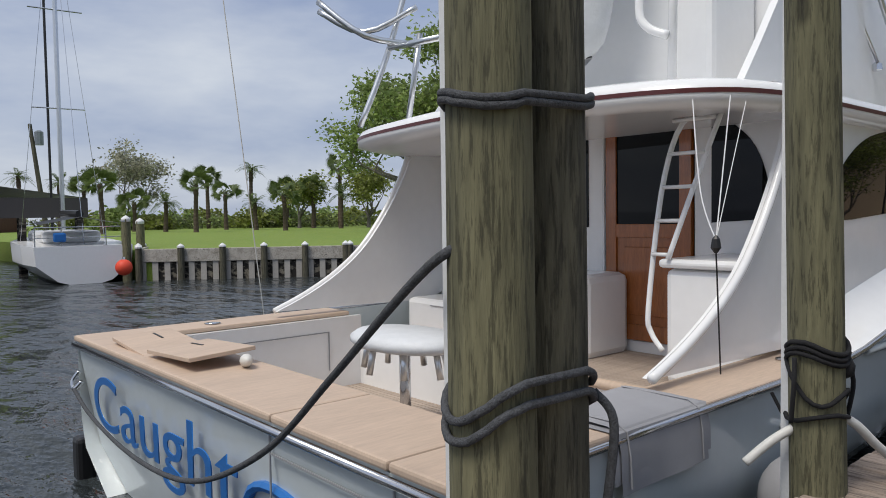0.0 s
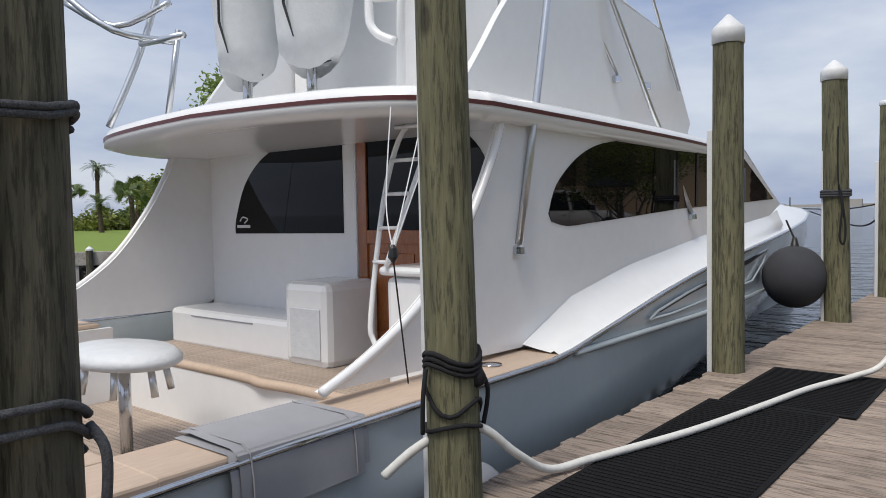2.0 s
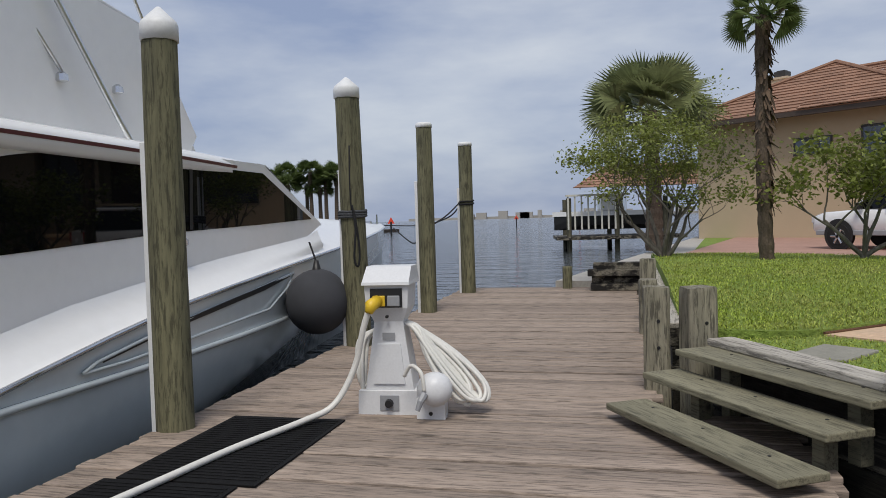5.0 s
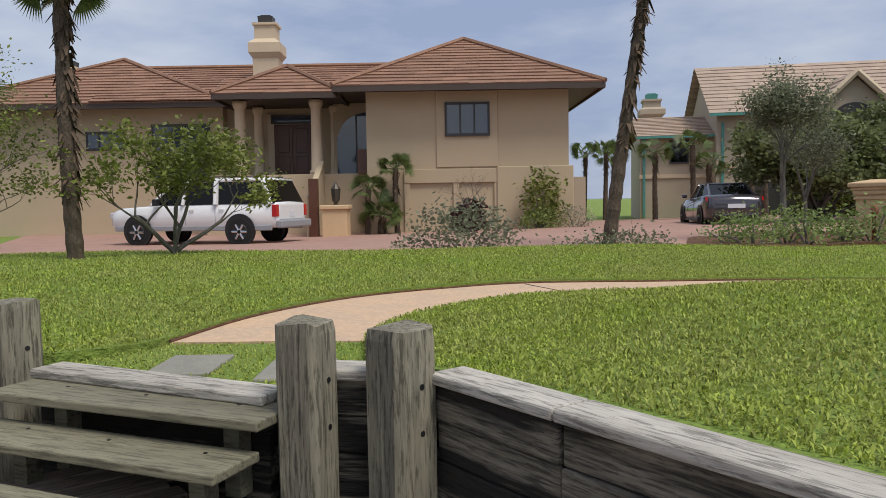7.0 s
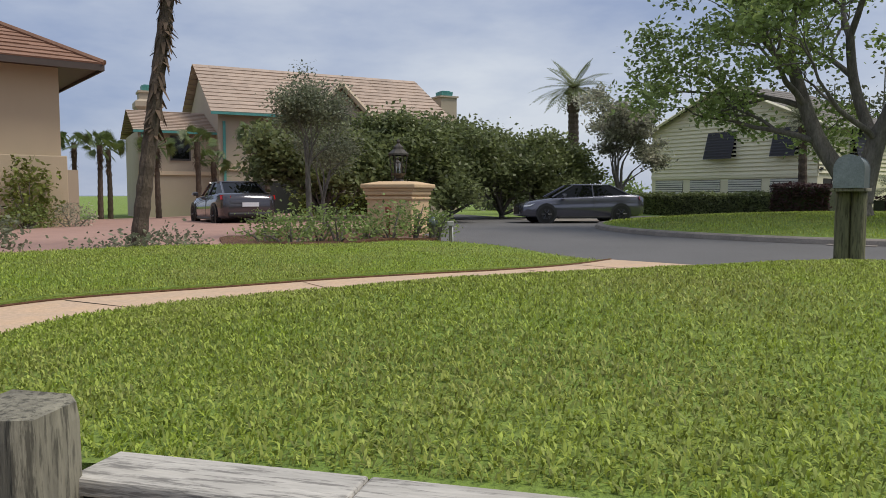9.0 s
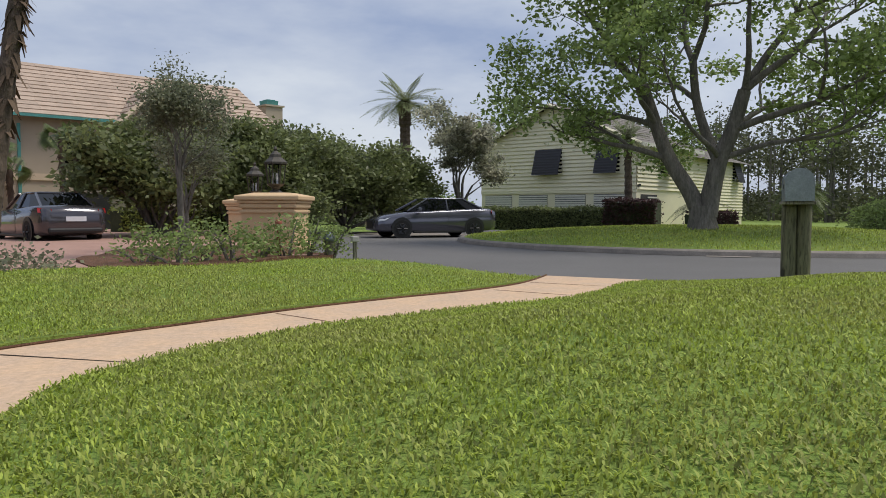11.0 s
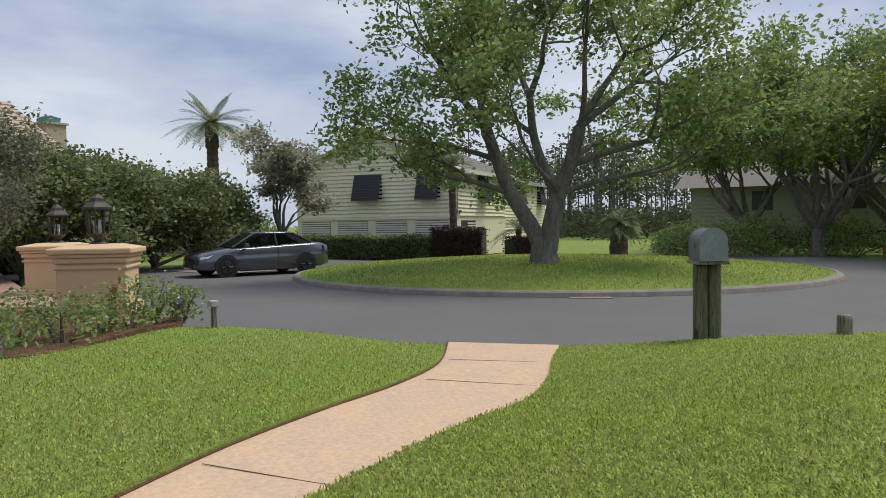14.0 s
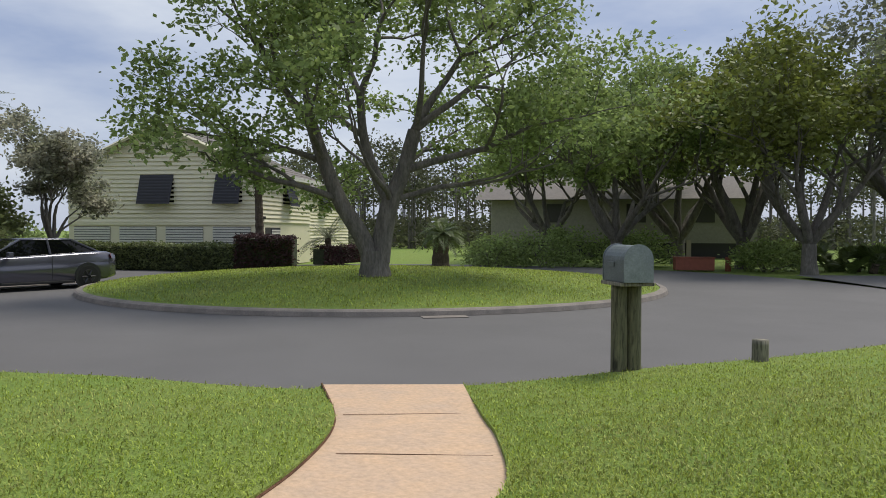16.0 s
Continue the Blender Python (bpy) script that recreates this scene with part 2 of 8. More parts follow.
M["pile"] = paint("weathered_green_piling", (0.185, 0.175, 0.10), 0.85, vary=0.30, scale=5, fine=44, stretch=(1, 1, 0.10), bump=0.9, dist=0.012, second=(0.085, 0.083, 0.05), mix_at=0.45, soft=0.2, streak=0.55, knots=3.5)
M["pile_dark"] = paint("dark_weathered_piling", (0.13, 0.12, 0.08), 0.88, vary=0.35, scale=5, fine=44, stretch=(1, 1, 0.10), bump=0.9, dist=0.014, second=(0.05, 0.05, 0.038), mix_at=0.5, soft=0.2, streak=0.55, knots=3.5)
M["cap"] = paint("white_pile_cap", (0.72, 0.73, 0.74), 0.5, vary=0.06, bump=0.05)
M["pvc"] = paint("white_pvc_strip", (0.70, 0.71, 0.72), 0.4, vary=0.06, scale=3, bump=0.0)
M["rope_grey"] = paint("grey_braided_rope", (0.085, 0.09, 0.10), 0.9, vary=0.35, scale=40, fine=160, bump=0.9, dist=0.008)
M["rope_black"] = paint("black_rope", (0.012, 0.012, 0.014), 0.85, vary=0.35, scale=40, fine=180, bump=0.8, dist=0.006)
M["plank"] = paint("weathered_dock_plank", (0.375, 0.30, 0.245), 0.85, vary=0.24, scale=2.2, fine=48, stretch=(0.09, 1, 1), bump=0.8, dist=0.006, second=(0.24, 0.19, 0.155), mix_at=0.45, soft=0.2, island=0.2, streak=0.5, knots=3.2)
M["tread"] = paint("olive_grey_tread_wood", (0.235, 0.22, 0.15), 0.85, vary=0.2, scale=3, fine=44, stretch=(0.1, 1, 1), bump=0.6, dist=0.006, second=(0.15, 0.14, 0.095), island=0.08, streak=0.45, knots=3.5)
M["post"] = paint("grey_weathered_post", (0.27, 0.25, 0.185), 0.9, vary=0.25, scale=5, fine=46, stretch=(1, 1, 0.10), bump=0.9, dist=0.012, second=(0.11, 0.10, 0.078), mix_at=0.42, soft=0.16, streak=0.6, knots=4.5)
M["beam"] = paint("weathered_timber_beam", (0.22, 0.198, 0.155), 0.9, vary=0.34, scale=3.6, fine=40, stretch=(1, 0.14, 1.8), bump=1.0, dist=0.014, second=(0.016, 0.014, 0.012), mix_at=0.52, soft=0.05, streak=0.6, knots=4)
# black-stained timber, darkened further to paint in the shade under the steps
M["stained_void"] = paint("black_stained_timber_with_void_shade", (0.06, 0.054, 0.042), 0.9, vary=0.4, scale=3, fine=40, stretch=(1, 0.1, 1.6), bump=0.8, dist=0.012, second=(0.018, 0.016, 0.013), mix_at=0.5, streak=0.5)
M["beamcap"] = paint("silvered_timber_cap", (0.49, 0.46, 0.41), 0.9, vary=0.22, scale=4, fine=44, stretch=(1, 0.10, 1), bump=0.8, dist=0.01, second=(0.26, 0.235, 0.195), mix_at=0.4, streak=0.55, knots=4)
M["mat"] = paint("black_rubber_mat", (0.006, 0.006, 0.007), 0.85, vary=0.3, scale=30, fine=200, bump=0.8, dist=0.004, spec=0.25)
M["hose"] = paint("white_hose", (0.72, 0.71, 0.67), 0.45, vary=0.08, scale=3, fine=30, bump=0.05)
M["pedestal"] = paint("white_moulded_plastic", (0.68, 0.69, 0.71), 0.4, vary=0.05, scale=4, bump=0.04)
M["grey_plastic"] = paint("grey_plastic", (0.30, 0.31, 0.33), 0.5, vary=0.06, bump=0.03)
M["yellow"] = paint("yellow_plug", (0.75, 0.50, 0.03), 0.45, vary=0.06, bump=0.02)
M["black"] = paint("black_plastic", (0.015, 0.015, 0.016), 0.45, vary=0.1, bump=0.03)
M["fender"] = paint("charcoal_fender_cover", (0.045, 0.047, 0.055), 0.9, vary=0.12, scale=6, fine=200, bump=0.3, dist=0.003)
M["grass"] = paint("lawn_turf", (0.145, 0.24, 0.03), 0.9, vary=0.35, scale=1.1, fine=30, bump=1.0, dist=0.03, second=(0.21, 0.265, 0.05), mix_at=0.5, soft=0.25)
M["blade"] = leafy("grass_blades", (0.325, 0.405, 0.055), 0.35, rough=0.6, vary=0.25, scale=0.9, fine=12, bump=0.0, second=(0.35, 0.36, 0.10), mix_at=0.44, soft=0.2, island=0.5)
M["soil"] = paint("dark_soil", (0.07, 0.05, 0.035), 0.95, vary=0.35, scale=8, fine=60, bump=0.9, dist=0.03)
M["mulch"] = paint("pine_straw_mulch", (0.20, 0.10, 0.055), 0.95, vary=0.4, scale=10, fine=70, bump=1.0, dist=0.03)
M["path"] = paint("buff_stamped_concrete", (0.60, 0.415, 0.265), 0.8, vary=0.16, scale=2.6, fine=22, bump=0.6, dist=0.012, second=(0.52, 0.38, 0.27), mix_at=0.48, soft=0.16)
M["asphalt"] = paint("grey_asphalt", (0.135, 0.13, 0.128), 0.85, vary=0.12, scale=0.5, fine=90, bump=0.4, dist=0.006)
M["kerb"] = paint("concrete_kerb", (0.26, 0.23, 0.20), 0.9, vary=0.25, scale=3, fine=40, bump=0.5, dist=0.008)
M["paver"] = paint("rose_brick_drive", (0.40, 0.24, 0.19), 0.85, vary=0.12, scale=1.2, fine=14, bump=0.3, dist=0.006)
M["stone"] = paint("grey_stepping_stone", (0.27, 0.26, 0.22), 0.9, vary=0.15, scale=4, fine=50, bump=0.4, dist=0.006)
M["concrete"] = paint("seawall_concrete", (0.42, 0.40, 0.37), 0.9, vary=0.15, scale=2, fine=30, bump=0.3, dist=0.008)
M["stucco"] = paint("tan_stucco", (0.51, 0.405, 0.275), 0.9, vary=0.05, scale=0.9, fine=60, bump=0.3, dist=0.006)
M["stucco_light"] = paint("cream_stucco", (0.62, 0.50, 0.36), 0.9, vary=0.05, scale=1.5, fine=60, bump=0.3, dist=0.005)
M["stucco_grey"] = paint("greige_stucco", (0.45, 0.38, 0.29), 0.9, vary=0.05, scale=0.9, fine=60, bump=0.3, dist=0.006)
M["pillar"] = paint("buff_pillar_render", (0.66, 0.47, 0.28), 0.85, vary=0.06, scale=2, fine=50, bump=0.25, dist=0.005)
M["roof"] = paint("brown_clay_tile", (0.29, 0.16, 0.105), 0.85, vary=0.18, scale=2, fine=14, bump=0.3, dist=0.01, island=0.12)
M["roof_peach"] = paint("peach_clay_tile", (0.45, 0.345, 0.27), 0.85, vary=0.14, scale=2, fine=14, bump=0.3, dist=0.01, island=0.1)
M["eave"] = paint("dark_brown_fascia", (0.07, 0.05, 0.04), 0.6, vary=0.1, bump=0.05)
M["copper"] = paint("verdigris_copper", (0.10, 0.33, 0.30), 0.5, 0.2, vary=0.2, bump=0.1)
M["wood_door"] = paint("carved_wood_door", (0.12, 0.05, 0.03), 0.4, vary=0.2, scale=6, stretch=(1, 1, 0.3), bump=0.1)
M["frame_dark"] = paint("dark_bronze_frame", (0.05, 0.045, 0.045), 0.5, vary=0.05, bump=0.02)
M["pane"] = paint("window_pane", (0.05, 0.07, 0.10), 0.04, vary=0.0, bump=0.0, spec=1.0)
M["siding"] = paint("pale_yellow_siding", (0.80, 0.75, 0.55), 0.7, vary=0.05, scale=1.5, fine=30, bump=0.1)
M["siding_dark"] = paint("dim_grey_siding", (0.34, 0.32, 0.27), 0.8, vary=0.15, bump=0.1)
M["lattice"] = paint("white_louvre_slats", (0.66, 0.65, 0.58), 0.7, vary=0.06, bump=0.05)
M["shutter"] = paint("charcoal_shutter", (0.035, 0.035, 0.045), 0.6, vary=0.1, bump=0.05)
M["shingle"] = paint("grey_shingle", (0.20, 0.18, 0.16), 0.9, vary=0.2, scale=4, bump=0.3)
M["car_white"] = paint("white_car_paint", (0.78, 0.79, 0.80), 0.15, vary=0.02, bump=0.0, coat=0.8)
M["car_grey"] = paint("grey_car_paint", (0.11, 0.11, 0.14), 0.18, 0.55, vary=0.03, bump=0.0, coat=0.9)
M["car_dark"] = paint("dark_grey_car_paint", (0.07, 0.065, 0.075), 0.18, 0.5, vary=0.03, bump=0.0, coat=0.9)
M["tyre"] = paint("tyre_rubber", (0.012, 0.012, 0.012), 0.8, vary=0.15, bump=0.1)
M["rim"] = paint("alloy_rim", (0.55, 0.56, 0.58), 0.25, 0.9, vary=0.05, bump=0.0)
M["rim_dark"] = paint("dark_alloy_rim", (0.06, 0.06, 0.065), 0.3, 0.8, vary=0.05, bump=0.0)
M["red_lens"] = paint("red_lens", (0.45, 0.015, 0.015), 0.15, vary=0.05, bump=0.0, coat=0.5)
M["headlight"] = paint("headlight_lens", (0.62, 0.64, 0.68), 0.08, vary=0.05, bump=0.0, coat=0.5)
M["plate"] = paint("number_plate", (0.66, 0.68, 0.72), 0.5, vary=0.05, bump=0.0)
M["bark"] = paint("grey_oak_bark", (0.20, 0.18, 0.155), 0.95, vary=0.35, scale=5, fine=24, stretch=(1, 1, 0.3), bump=1.0, dist=0.03, second=(0.11, 0.10, 0.085))
M["palm_bark"] = paint("fibrous_palm_bark", (0.115, 0.085, 0.062), 0.95, vary=0.4, scale=9, fine=30, stretch=(1, 1, 0.5), bump=1.0, dist=0.03)
M["oak_leaf"] = leafy("oak_leaves", (0.29, 0.37, 0.12), 0.5, rough=0.55, vary=0.25, scale=0.5, fine=3, bump=0.0, second=(0.21, 0.28, 0.09), island=0.45)
M["dark_leaf"] = leafy("dark_glossy_leaves", (0.20, 0.235, 0.09), 0.45, rough=0.5, vary=0.25, scale=0.7, fine=4, bump=0.0, island=0.45)
M["olive_leaf"] = leafy("silvery_olive_leaves", (0.235, 0.255, 0.16), 0.45, rough=0.6, vary=0.25, scale=0.7, fine=4, bump=0.0, island=0.4)
M["lime_leaf"] = leafy("yellow_green_leaves", (0.22, 0.255, 0.055), 0.35, rough=0.55, vary=0.25, scale=0.7, fine=4, bump=0.0, island=0.45)
M["mag_leaf"] = leafy("grey_green_leaves_with_pale_undersides", (0.50, 0.48, 0.38), 0.6, rough=0.5, vary=0.3, scale=0.8, fine=4, bump=0.0, second=(0.20, 0.22, 0.125), island=0.5)
M["palm_leaf"] = leafy("palm_fronds", (0.12, 0.165, 0.05), 0.35, rough=0.5, vary=0.25, scale=1, fine=6, bump=0.0, island=0.35)
M["date_leaf"] = leafy("date_palm_fronds", (0.22, 0.25, 0.11), 0.35, rough=0.5, vary=0.25, scale=1, fine=6, bump=0.0, island=0.3)
M["hedge_red"] = leafy("dark_red_hedge_leaves", (0.075, 0.035, 0.036), 0.35, rough=0.6, vary=0.3, scale=2, bump=0.0, island=0.4)
# dark green filler for the block inside each clipped hedge
M["hedge_core"] = paint("dark_green_hedge_core", (0.055, 0.07, 0.03), 0.95, vary=0.4, scale=8, fine=40, bump=0.8, dist=0.03)
M["pine_far"] = leafy("distant_pine_leaves", (0.125, 0.135, 0.07), 0.4, rough=0.8, vary=0.3, scale=0.2, fine=2, bump=0.0, island=0.35)
M["frond_dry"] = paint("dry_palm_thatch", (0.12, 0.08, 0.05), 0.9, vary=0.3, scale=4, bump=0.0, island=0.3)
M["lamp_metal"] = paint("bronze_lantern_metal", (0.085, 0.075, 0.062), 0.5, 0.5, vary=0.2, bump=0.1)
M["galv"] = paint("galvanised_mailbox_metal", (0.27, 0.30, 0.31), 0.42, 0.7, vary=0.2, scale=8, fine=60, bump=0.08)
M["terracotta"] = paint("rust_red_iron", (0.30, 0.09, 0.055), 0.7, vary=0.2, bump=0.1)
M["orange"] = paint("orange_marker", (0.75, 0.07, 0.03), 0.6, vary=0.05, bump=0.0)
M["flower"] = paint("white_petals", (0.75, 0.75, 0.70), 0.6, vary=0.05, bump=0.0)

# water
mw = bpy.data.materials.new("harbour_water")
mw.use_nodes = True
nn, ll = mw.node_tree.nodes, mw.node_tree.links
pb = nn["Principled BSDF"]
pb.inputs["Base Color"].default_value = (0.035, 0.042, 0.045, 1)
pb.inputs["Roughness"].default_value = 0.08
pb.inputs["IOR"].default_value = 1.33
tc = nn.new("ShaderNodeTexCoord")
mp = nn.new("ShaderNodeMapping")
mp.inputs["Scale"].default_value = (1.0, 2.2, 1.0)
mp.inputs["Rotation"].default_value = (0, 0, 0.5)
ll.new(tc.outputs["Object"], mp.inputs["Vector"])
n1, n2 = nn.new("ShaderNodeTexNoise"), nn.new("ShaderNodeTexNoise")
n1.inputs["Scale"].default_value, n1.inputs["Detail"].default_value = 1.3, 4.0
n2.inputs["Scale"].default_value, n2.inputs["Detail"].default_value = 0.35, 2.0
ad = nn.new("ShaderNodeMath")
ad.operation = "MULTIPLY_ADD"
ad.inputs[1].default_value = 2.0
for t in (n1, n2):
    ll.new(mp.outputs["Vector"], t.inputs["Vector"])
ll.new(n2.outputs["Fac"], ad.inputs[0])
ll.new(n1.outputs["Fac"], ad.inputs[2])
bp = nn.new("ShaderNodeBump")
bp.inputs["Strength"].default_value, bp.inputs["Distance"].default_value = 0.9, 0.22
ll.new(ad.outputs[0], bp.inputs["Height"])
ll.new(bp.outputs["Normal"], pb.inputs["Normal"])
M["water"] = mw

# clear glass for lanterns
mg = bpy.data.materials.new("clear_glass")
mg.use_nodes = True
gb = mg.node_tree.nodes["Principled BSDF"]
gb.inputs["Transmission Weight"].default_value = 1.0
gb.inputs["Roughness"].default_value = 0.05
gb.inputs["IOR"].default_value = 1.1
M["glass"] = mg

# ---- setting ----
WATER = -0.9
CX, CY, R_IN, R_OUT = 25.0, -5.3, 8.2, 14.95


def smooth(a, b, x):
    t = min(1.0, max(0.0, (x - a) / (b - a)))
    return t * t * (3 - 2 * t)


PATH_L = [(1.45, 5.45), (2.43, 6.21), (3.58, 6.69), (4.78, 6.74), (5.75, 6.55), (6.9, 5.75), (7.9, 5.05), (8.8, 4.25), (9.6, 3.45), (10.6, 2.75), (12.25, 2.15)]
PATH_R = [(2.45, 4.65), (2.95, 5.1), (3.67, 5.43), (4.6, 5.6), (5.3, 5.42), (6.4, 4.8), (7.1, 4.15), (7.85, 3.35), (8.5, 2.55), (9.4, 1.95), (10.1, 1.6), (11.4, 0.9)]
path_left = [(p.x, p.y) for p in curve_pts([(x, y, 0) for x, y in PATH_L])]
path_right = [(p.x, p.y) for p in curve_pts([(x, y, 0) for x, y in PATH_R])]


def path_z(x, y):
    return 0.44 - 0.012 * max(0.0, x - 2) - 0.02 * smooth(10, 12.3, x)


def turf_z(x, y, rise):
    d = min(math.hypot(x - px, y - py) for px, py in path_right[::3] + path_left[::3])
    r = math.hypot(x - CX, y - CY)
    return path_z(min(x, 12), y) + 0.035 + rise * smooth(0, 2.6, d) - 0.05 * smooth(16.5, 14.9, r)


def lawn_z(x, y):
    """Height of the near lawn: a soft crown that falls to the path, the wall and the road."""
    return turf_z(x, y, 0.10 + 0.21 * smooth(2.4, 5.2, x) * smooth(10.6, 7.2, x))


def yard_z(x, y):
    return turf_z(x, y, 0.12) + 0.03 * smooth(0, 3.0, y - 6) - 0.20 * smooth(11, 20, y)


def ring(r, a0, a1, n=48):
    return [(CX + r * math.cos(radians(a0 + (a1 - a0) * k / n)), CY + r * math.sin(radians(a0 + (a1 - a0) * k / n))) for k in range(n + 1)]


ground = part("ground", sheet([(2.2, -60), (600, -600), (1500, -600), (1500, 900), (60, 300), (8, 70), (0.9, 14.5), (0.9, 6.0), (2.2, 3.2)], lambda x, y: 0.16, 400), M["grass"])
tagged(ground, "mown grass ground of the waterside lots", "ground", kind="structure")
water = part("water", sheet([(-3000, -3000), (3000, -3000), (3000, 5000), (-3000, 5000)], lambda x, y: WATER, 2000), M["water"])
tagged(water, "rippled grey harbour water", "water", kind="structure")

# road: turning circle with a way out
edge_near = ring(R_OUT, 175, 128, 30)
road = part("road", sheet(ring(R_OUT, 0, 360, 96)[:-1], lambda x, y: 0.28, 3.0), M["asphalt"])
tagged(road, "grey asphalt turning circle", "road", kind="structure")
road2 = part("road_exit", sheet([(15, -17), (-5, -42), (2, -50), (22, -22)], lambda x, y: 0.276, 6.0), M["asphalt"])
tagged(road2, "grey asphalt road leading out of the circle", "road", kind="structure")
road3 = part("road_spur", sheet([(24, 8), (33, 6.5), (46, 16), (42, 20)], lambda x, y: 0.276, 6.0), M["asphalt"])
tagged(road3, "asphalt drive leading off the turning circle", "road", kind="structure")

island_out = ring(R_IN, 0, 360, 72)[:-1]
island = part("island_lawn", sheet(ring(R_IN - 0.02, 0, 360, 72)[:-1], lambda x, y: 0.40 + 0.36 * (1 - (math.hypot(x - CX, y - CY) / R_IN) ** 2), 1.0, 0.2), M["grass"])
tagged(island, "round grass island in the turning circle", "lawn", kind="structure")
bmk = bmesh.new()
prof = [(R_IN - 0.02, 0.27), (R_IN - 0.02, 0.42), (R_IN + 0.12, 0.41), (R_IN + 0.17, 0.38), (R_IN + 0.2, 0.285)]
rows = []
for k in range(120):
    a = 2 * math.pi * k / 120
    rows.append([bmk.verts.new((CX + r * math.cos(a), CY + r * math.sin(a), z)) for r, z in prof])
for k in range(120):
    a, b = rows[k], rows[(k + 1) % 120]
    for i in range(len(prof) - 1):
        bmk.faces.new((a[i], a[i + 1], b[i + 1], b[i]))
bmesh.ops.recalc_face_normals(bmk, faces=bmk.faces)
kerb = part("kerb", bmk, M["kerb"])
tagged(kerb, "worn concrete kerb round the grass island", "kerb", kind="structure")

# walkway and lawns
walkway = part("walkway", sheet(path_left + path_right[::-1], path_z, 0.5, 0.2), M["path"])
tagged(walkway, "buff stamped-concrete garden walkway", "walkway", kind="structure")
near = ring(R_OUT, 155.8, 196, 20)
lawn_a = path_right[::-1]
lawn_1 = [(2.42, 4.62)] + path_right[1:] + near + [(6, -16), (2.06, -16), (2.06, 3.35), (2.0, 3.9)]
lawn_near = part("lawn_near", sheet(lawn_1, lawn_z, 0.5, 0.25), M["grass"])
tagged(lawn_near, "mown bright green lawn inside the timber wall", "lawn", kind="structure")
drive_edge = [(p.x, p.y) for p in curve_pts([(14.2, 5.9, 0), (12.6, 6.6, 0), (10.6, 8.6, 0), (8.6, 9.6, 0), (6.3, 10.4, 0), (4.6, 12.0, 0), (3.2, 14.6, 0), (1.6, 16.0, 0)])]
lawn_2 = path_left[1:] + ring(R_OUT, 149.4, 136, 8) + drive_edge + [(0.55, 15.5), (0.45, 5.5), (0.74, 5.25), (1.2, 5.32)]
lawn_far = part("lawn_beyond_walkway", sheet(lawn_2, yard_z, 0.5, 0.25), M["grass"])
tagged(lawn_far, "mown green lawn between the walkway and the brick drive", "lawn", kind="structure")
THRESHOLD = [(0.74, 5.24), (1.2, 5.31), (1.44, 5.43), (2.43, 4.63), (2.04, 3.4), (1.5, 3.7)]
threshold = part("lawn_threshold", sheet(THRESHOLD, lambda x, y: 0.43, 0.5, 0.2), M["grass"])
tagged(threshold, "worn grass at the top of the steps", "lawn", kind="structure")


def drive_z(x, y):
    return 0.44 - 0.26 * smooth(9, 22, y - 0.2 * x)


drive = part("driveway", sheet([(14.9, 5.75)] + drive_edge + [(1.6, 22), (6, 40), (20, 34), (34, 22), (33, 13), (21.5, 9.3)], drive_z, 1.5, 0.1), M["paver"])
tagged(drive, "rose brick-paved forecourt drive", "driveway", kind="structure")

# ---- dock ----
EDGE, DEND = -3.05, 13.9
dock = new("dock")
tagged(dock, "weathered timber dock of cross planks beside the boat slip", "dock", kind="structure")
random.seed(5)
PW = 0.146


def plank_mesh(length):
    bm = box(0, 0.006, -0.038, length, PW - 0.006, 0, 0.007)
    me = bpy.data.meshes.new("plank")
    bm.to_mesh(me)
    bm.free()
    me.materials.append(M["plank"])
    return me


plank_sets = [[plank_mesh(a + 0.03 * k) for k in range(3)] for a in (4.86, 4.1, 3.3)]
y = -7.0
while y < DEND:
    me = random.choice(plank_sets[0 if y < 3.0 else 1 if y < 4.6 else 2])
    ob = new("plank", me)
    ob.parent = dock
    ob.matrix_world = pose(EDGE - 0.03 - random.uniform(0, 0.045), y, random.uniform(-0.005, 0.003), random.uniform(-0.7, 0.7), random.uniform(-0.06, 0.06), random.uniform(-0.2, 0.2))
    y += PW
joists = bmesh.new()
for x in (-2.9, -1.6, -0.4):
    add_box(joists, x, -7, -0.3, x + 0.06, DEND, -0.045)
add_box(joists, EDGE + 0.02, -7, -0.24, EDGE + 0.06, DEND, -0.045)
part("joist", joists, M["beam"], dock)


def pile_body(h, r, seed, lean=(0, 0)):
    """A round piling, slightly uneven, from under water to its top."""
    rnd = random.Random(seed)
    bm = bmesh.new()
    zs = [z for z in (-2.2, -1.0, 0.0, 0.4, 0.9, 1.4, 1.9, 2.3) if z < h - 0.1] + [h - 0.06, h]
    n = 20
    rows = []
    ph = [rnd.uniform(0, 6.28) for _ in range(4)]
    for z in zs:
        row = []
        for k in range(n):
            a = 2 * math.pi * k / n
            rr = r * (1 + 0.035 * math.sin(3 * a + ph[0] + z) + 0.025 * math.sin(7 * a + ph[1] - 0.6 * z) + 0.012 * math.sin(11 * a + ph[2])) * (1.06 - 0.03 * z)
            row.append(bm.verts.new((lean[0] * z + rr * math.cos(a), lean[1] * z + rr * math.sin(a), z)))
        rows.append(row)
    for a, b in zip(rows, rows[1:]):
        for k in range(n):
            bm.faces.new((a[k], a[(k + 1) % n], b[(k + 1) % n], b[k]))
    bm.faces.new(rows[-1])
    bm.faces.new(rows[0][::-1])
    return bm


